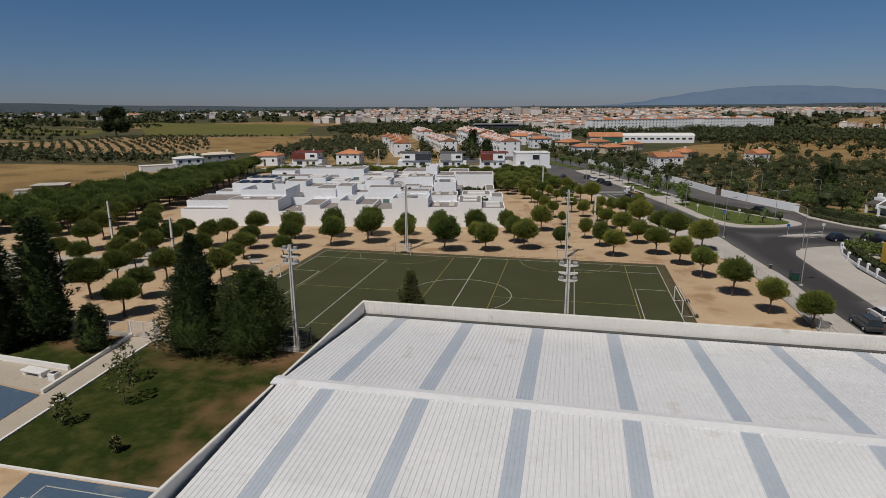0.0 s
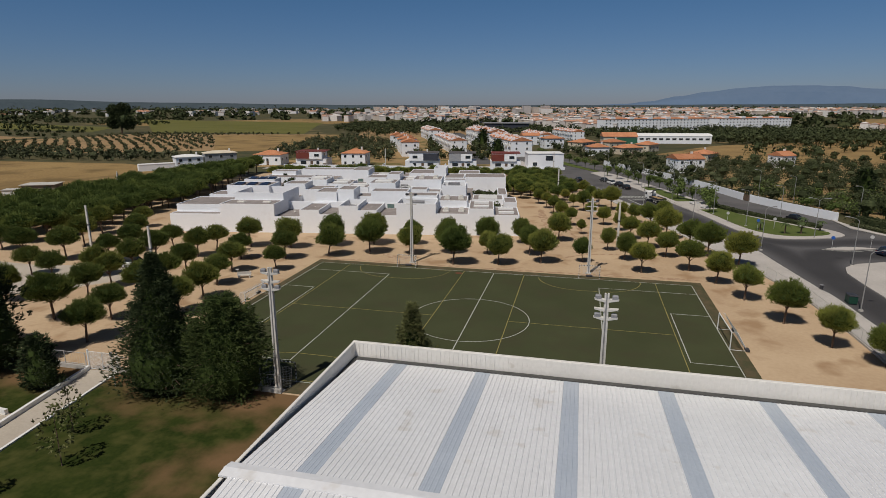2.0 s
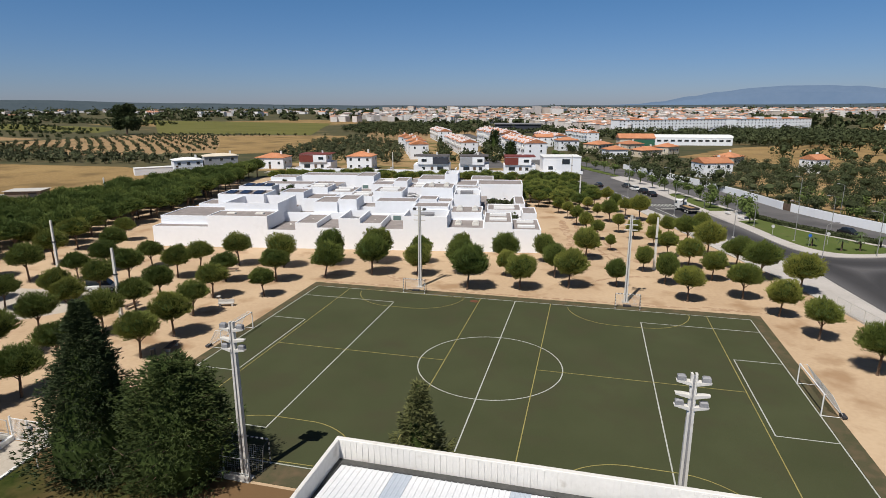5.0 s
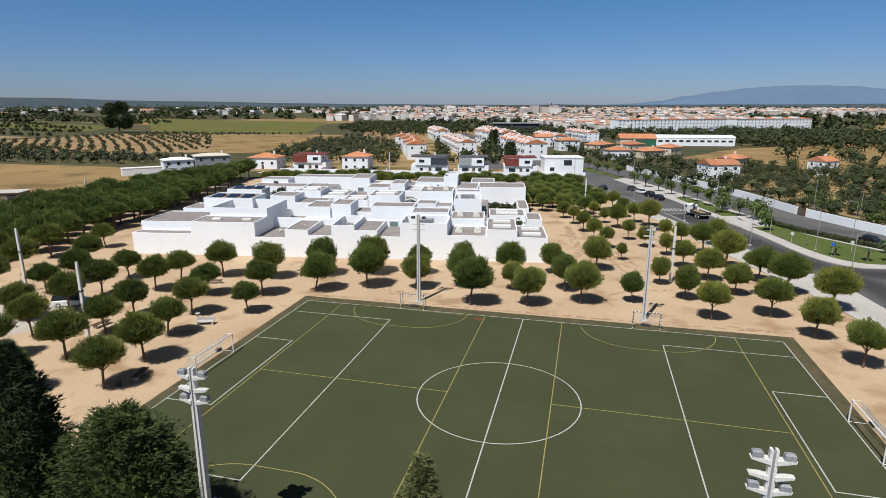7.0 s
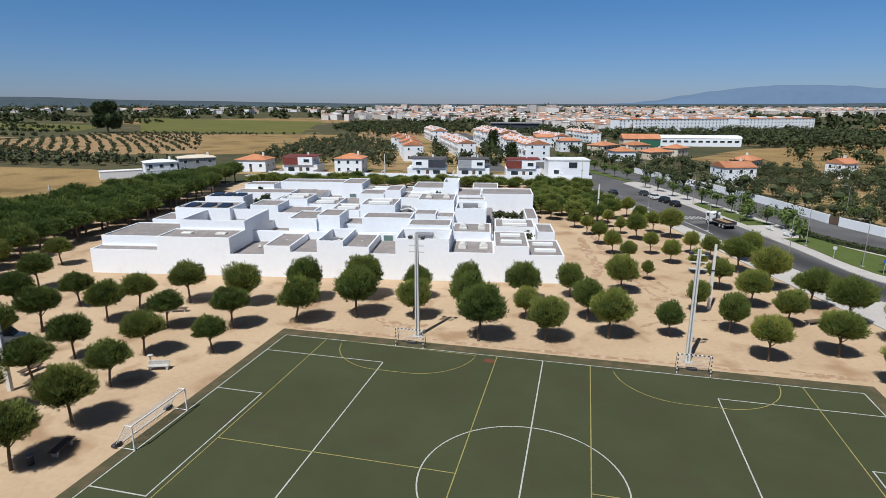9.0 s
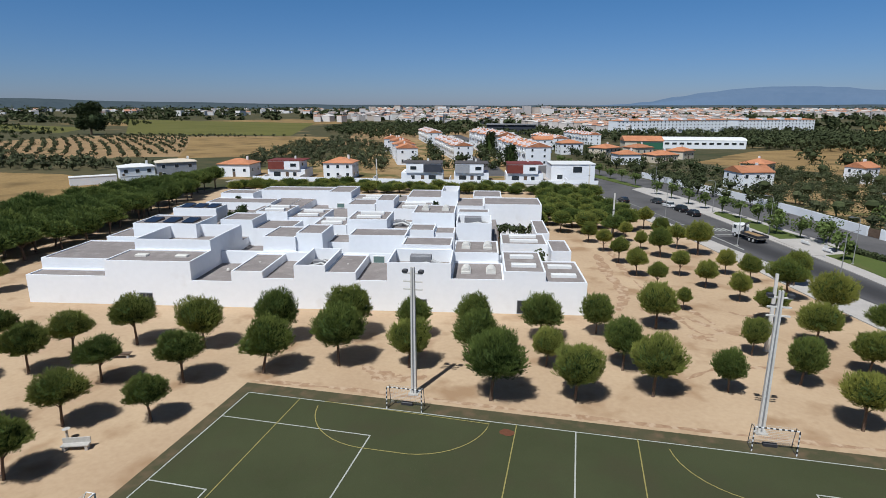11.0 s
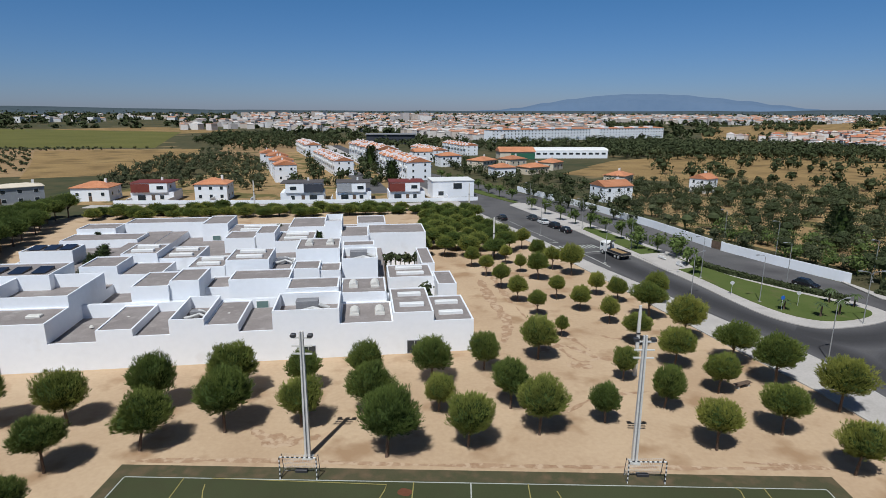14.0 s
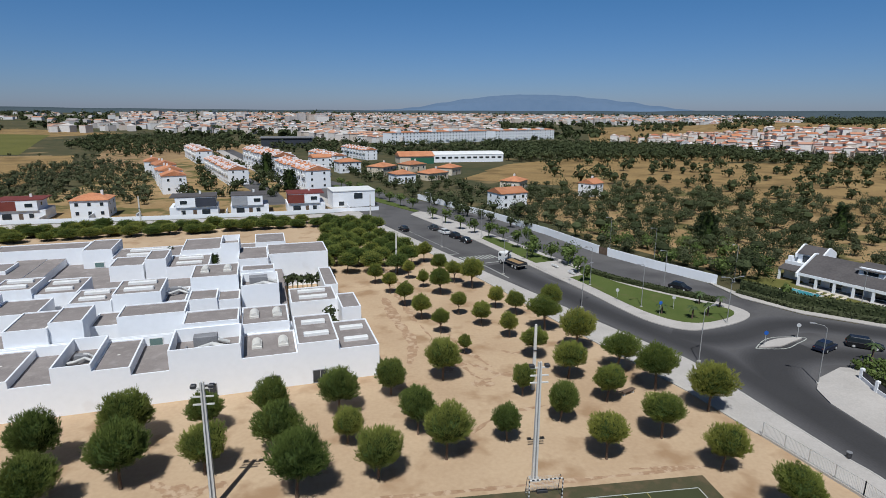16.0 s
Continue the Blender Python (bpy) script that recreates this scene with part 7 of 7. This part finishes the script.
# ---- island planting and furniture ----
def palm(x, y, h, seed):
    rs = random.Random(seed)
    e = thing("young_palm", pose(x, y, 0.15), "young palm on the island lawn", "palm", "palms on the island")
    part("trunk", Geo().tube([(0, 0, -0.1), (0.05, 0, h)], [0.16, 0.11], 8), BARK, e)
    for k in range(14):
        a, up = 2 * math.pi * k / 14 + rs.uniform(-0.2, 0.2), rs.uniform(0.2, 0.9)
        g = Geo()
        p0 = Vector((0, 0, h))
        dirv = Vector((math.cos(a), math.sin(a), 0))
        side = Vector((-dirv.y, dirv.x, 0))
        L = rs.uniform(0.9, 1.25)
        prev = None
        for i in range(5):
            f = i / 4
            c = p0 + dirv * L * f + Vector((0, 0, up * f - 1.0 * f * f))
            wd = 0.16 * math.sin(math.pi * (0.15 + 0.8 * f)) + 0.01
            g.v += [tuple(c - side * wd - Vector((0, 0, 0.05))), tuple(c), tuple(c + side * wd - Vector((0, 0, 0.05)))]
            if i:
                b = 3 * i
                g.f += [(b - 3, b - 2, b + 1, b), (b - 2, b - 1, b + 2, b + 1)]
        part("frond", g, PALM, e)
for k, (x, y, h) in enumerate(((53.4, 61.6, 2.0), (56.6, 62.3, 2.2), (61.4, 66.2, 1.9), (49.6, 64.6, 1.5), (58.8, 68.3, 2.2), (68.8, 42.6, 2.4))):
    palm(x, y, h, k)
scatter("verge_trees", [(43.6, 84.5, 1.3, 2.6), (44.6, 90.5, 1.4, 2.8), (45.0, 97, 1.8, 3.2), (42.2, 101, 1.6, 3.0), (40.5, 109, 1.5, 3.4), (38, 114, 1.7, 3.6), (36, 121, 1.4, 3.3), (33.4, 126, 1.7, 3.6), (31, 133, 1.5, 3.2), (28, 139, 1.5, 3.4),
                         (25, 148, 1.6, 3.4), (22, 155, 1.5, 3.2), (17.6, 174, 1.5, 3.2), (14, 182, 1.6, 3.4), (10.5, 191, 1.5, 3.2), (7, 199, 1.7, 3.4), (3.4, 207, 1.5, 3.2), (0, 215, 1.6, 3.4), (-4, 224, 1.5, 3.2), (-8, 233, 1.6, 3.4), (46.5, 99, 2.2, 3.2), (41.5, 117, 1.6, 3.4), (39, 104, 2.0, 2.9), (75.8, 68.4, 1.3, 2.4)], VERGE, 300, 0.22, "small green trees on the grassy verge", 31, 0.95)
def bench(x, y, ang, mat, label):
    e = thing("bench", pose(x, y, 0.0, 0, 0, ang), label, "bench", "benches")
    part("seat", Geo().cbox(-1.0, 1.0, -0.25, 0.25, 0.38, 0.48, 0.03), mat, e)
    if mat is not BARK:
        part("backrest", Geo().cbox(-1.0, 1.0, 0.22, 0.3, 0.48, 0.9, 0.03), mat, e)
    else:
        for k in range(3):
            part("slat", Geo().cbox(-1.15, 1.15, -0.33 + 0.23 * k, -0.13 + 0.23 * k, 0.48, 0.53, 0.01), mat, e)
    for xx in (-0.8, 0.8):
        part("leg", Geo().box(xx - 0.1, xx + 0.1, -0.22, 0.22, -0.03, 0.38), CONCRETE, e)
for x, y, a, m, l in ((-34.4, -4.3, 102, BARK, "dark wooden bench under a pine"), (-48.7, 5.8, 84, BARK, "dark wooden bench under a pine"), (-36.9, 9.3, 20, CONCRETE, "pale bench on sandy ground"), (-46, 24, 20, BARK, "dark wooden bench under a pine"),
                      (30.8, 38.4, 25, BARK, "dark wooden bench beside the pines"), (41.4, 95.4, 110, WHITE2, "white bench on the paved place"), (43.0, 89.6, 110, WHITE2, "white bench on the paved place")):
    bench(x, y, a, m, l)
def bin_(x, y):
    e = thing("litter_bin", pose(x, y, 0), "small dark round litter bin", "bin", "litter bins")
    part("body", Geo().tube([(0, 0, -0.03), (0, 0, 0.75)], [0.22, 0.25], 12), DARK, e); part("rim", Geo().tube([(0, 0, 0.75), (0, 0, 0.8)], 0.28, 12), GREYM, e)
for x, y in ((-35.1, -6.3), (46.6, 22.5)):
    bin_(x, y)
e = thing("drinking_fountain", pose(-38.7, 10.3, 0), "small pale drinking fountain on the sandy ground", "fountain")
part("column", Geo().tube([(0, 0, -0.03), (0, 0, 0.8)], [0.11, 0.09], 8), CONCRETE, e); part("basin", Geo().tube([(0, 0, 0.8), (0, 0, 0.92)], [0.16, 0.3], 12), CONCRETE, e)
e = thing("stone_bench", pose(-36.6, -33.2, 0.03, 0, 0, -6), "white concrete bench beside the blue court", "bench")
part("seat", Geo().cbox(-1.4, 1.4, -0.5, 0.5, 0.4, 0.6, 0.04), WHITE2, e)
for xx in (-1.1, 1.1):
    part("leg", Geo().box(xx - 0.2, xx + 0.2, -0.4, 0.4, -0.02, 0.4), WHITE2, e)
e = thing("stone_planter", pose(-33.9, -33.6, 0.03), "white concrete bin beside the bench", "planter")
# dark plate on the solid top stands in for a shaded hollow
part("body", Geo().cbox(-0.4, 0.4, -0.4, 0.4, -0.02, 0.7, 0.04), WHITE2, e); part("opening", Geo().box(-0.28, 0.28, -0.28, 0.28, 0.69, 0.715), DARK, e)
e = thing("waste_container", pose(48.3, 17.2, 0.1, 0, 0, 88), "dark green waste container on the pavement edge", "container")
part("body", Geo().cbox(-0.7, 0.7, -0.5, 0.5, 0, 1.0, 0.06), material("green_plastic", (0.01, 0.05, 0.03), (0.015, 0.06, 0.04), 0.5), e); part("lid", Geo().cbox(-0.75, 0.75, -0.55, 0.55, 1.0, 1.15, 0.08), DARK, e)
setting("paved_yard", sheet([(-97, -8), (-62, -5), (-54, 4), (-58, 11), (-75, 8), (-97, 9)], 0.012), PATHM, "pale concrete yard under the pines", "pavement")

# ---- roof plant and courts of the school ----
def bw(u, v):
    p = Matrix.Translation((0.97, 47.7, 0)) @ pose(0, 0, 0, 0, 0, BA) @ Vector((-u, v, 0))
    return p.x, p.y
for what, u0, u1, v0, v1, r in PLANTS:
    x, y = bw((u0 + u1) / 2, (v0 + v1) / 2)
    e = thing("rooftop_plant" if what != "ac" else "air_conditioner", pose(x, y, r, 0, 0, BA), "grey air ducts and units on the flat roof", "ventilation")
    sc = 0.55 if what == "plant2" else (0.6 if what == "ac" else 1.0)
    part("unit", Geo().cbox(-1.6 * sc, 1.2 * sc, 0.3 * sc, 1.7 * sc, 0.0, 1.25 * sc + 0.3, 0.06), GREYM, e)
    part("duct", Geo().tube([(-2.6 * sc, -0.8 * sc, 0.35), (-1.2 * sc, -1.0 * sc, 0.5), (0.6 * sc, -0.2 * sc, 0.7), (2.4 * sc, -0.9 * sc, 0.35)], 0.3 * sc, 10), GALV, e)
    part("duct", Geo().tube([(2.5 * sc, 0.9 * sc, 0.3), (1.3 * sc, 0.6 * sc, 0.9), (0.2 * sc, 0.9 * sc, 1.0)], 0.26 * sc, 10), GALV, e)
    part("duct", Geo().tube([(-2.5 * sc, 0.8 * sc, 0.25), (-2.4 * sc, -0.4 * sc, 0.3), (-0.6 * sc, -0.7 * sc, 0.3)], 0.2 * sc, 8), GREYM, e)
plants = []
rr = random.Random(12)
for u, v, r, h in [(8.6 - 0.8 * k, 12.6 + rr.uniform(-0.7, 0.7), 0.8, 2.6 + rr.random()) for k in range(6)] + [(9.6 - 0.9 * k, 38.5 + rr.uniform(-1.2, 1.2), 0.9, 2.4 + rr.random()) for k in range(7)] + [(4.2, 17.5, 1.0, 3.2), (5.6, 16, 0.8, 2.6)]:
    plants.append((*bw(u, v), r, h))
scatter("courtyard_plants", plants, WOODS, 130, 0.2, "leafy plants in the small courtyards", 41, 1.0)
for k in range(6):
    x, y = bw(57.4 + 0.35 * k, 26.6 + 2.4 * k)
    conifer("courtyard_cypress", x, y, 5.9 + 0.4 * (k % 3), 1.9, 60 + k, "dark slim cypress inside a school courtyard", n=700, size=0.45, shape=0.4)
for u, v in ((31.4, 57), (22.6, 48.2), (66, 53)):
    x, y = bw(u, v)
    conifer("courtyard_cypress", x, y, 6.2, 1.2, 80 + int(u), "dark slim shrub rising from a courtyard", n=500, size=0.45, shape=0.4)
# small roof outlets
for u, v, r in ((26.8, 3.5, 3.56), (39, 3.2, 3.56), (47.5, 5, 3.5), (30.8, 4.5, 4.61), (43, 5, 4.51)):
    x, y = bw(u, v)
    e = thing("roof_outlet", pose(x, y, r - 0.02), "small pale roof outlet cap", "vent")
    part("cap", Geo().tube([(0, 0, 0), (0, 0, 0.25)], [0.28, 0.16], 10), VENT, e)

# damp streaks and trodden tracks on the sand
def streak(pts, w, seed, mat, z):
    rs = random.Random(seed)
    P = smooth_line(pts, 8)
    L, R = [], []
    for i, p in enumerate(P):
        a, b = Vector(P[max(i - 1, 0)]), Vector(P[min(i + 1, len(P) - 1)])
        d = (b - a).normalized()
        k = w * (0.35 + 0.9 * rs.random()) * min(1, 0.2 + i / 4, 0.2 + (len(P) - 1 - i) / 4)
        L.append((p[0] - d.y * k, p[1] + d.x * k)); R.append((p[0] + d.y * k, p[1] - d.x * k))
    g = Geo()
    for a, b in zip(L, R):
        g.v += [(*a, z), (*b, z)]
    for i in range(len(P) - 1):
        g.f.append((2 * i + 1, 2 * i + 3, 2 * i + 2, 2 * i))
    setting("ground_streak", g, mat, "brown damp streak on the sandy ground", "ground")
DAMP = material("damp_sand", (0.31, 0.19, 0.11), (0.43, 0.29, 0.18), 0.95, 0.5, 2.5, c3=(0.50, 0.365, 0.245), w3=0.45, bump=0.2)
for k, (pts, w) in enumerate((([(5.0, 50), (6.2, 58), (4.4, 68), (3, 80)], 0.9), ([(9, 47), (13, 49.5), (17, 45.5), (22, 46.5)], 0.5), ([(16, 48), (13, 56), (11, 66)], 0.45), ([(10, 32), (14, 35.5), (20, 37)], 0.35),
                              ([(-21, 28), (-17.5, 26), (-14, 27)], 1.1), ([(-30, 22.6), (-20, 23.0), (-5, 22.8), (10, 22.9), (30, 23.2)], 0.35), ([(24, 24), (28, 23.6), (32, 23.2)], 0.3), ([(8.1, 64.8), (9.6, 58), (11.3, 52.2), (13.7, 44.9), (17, 45.9), (20.4, 47.3)], 0.28), ([(3.9, 92), (4.8, 86.4), (6.2, 76), (7.6, 66)], 0.7), ([(12.2, 43.2), (13.6, 43.6), (15.2, 42.8)], 0.9), ([(8, 53), (9.2, 50.5), (10.5, 47.5)], 0.8), ([(18.5, 53.5), (20.5, 52), (24, 54.5)], 0.35), ([(7, 84), (5, 96), (1, 110)], 0.9))):
    streak(pts, w, k, DAMP, 0.006 + 0.0007 * k)
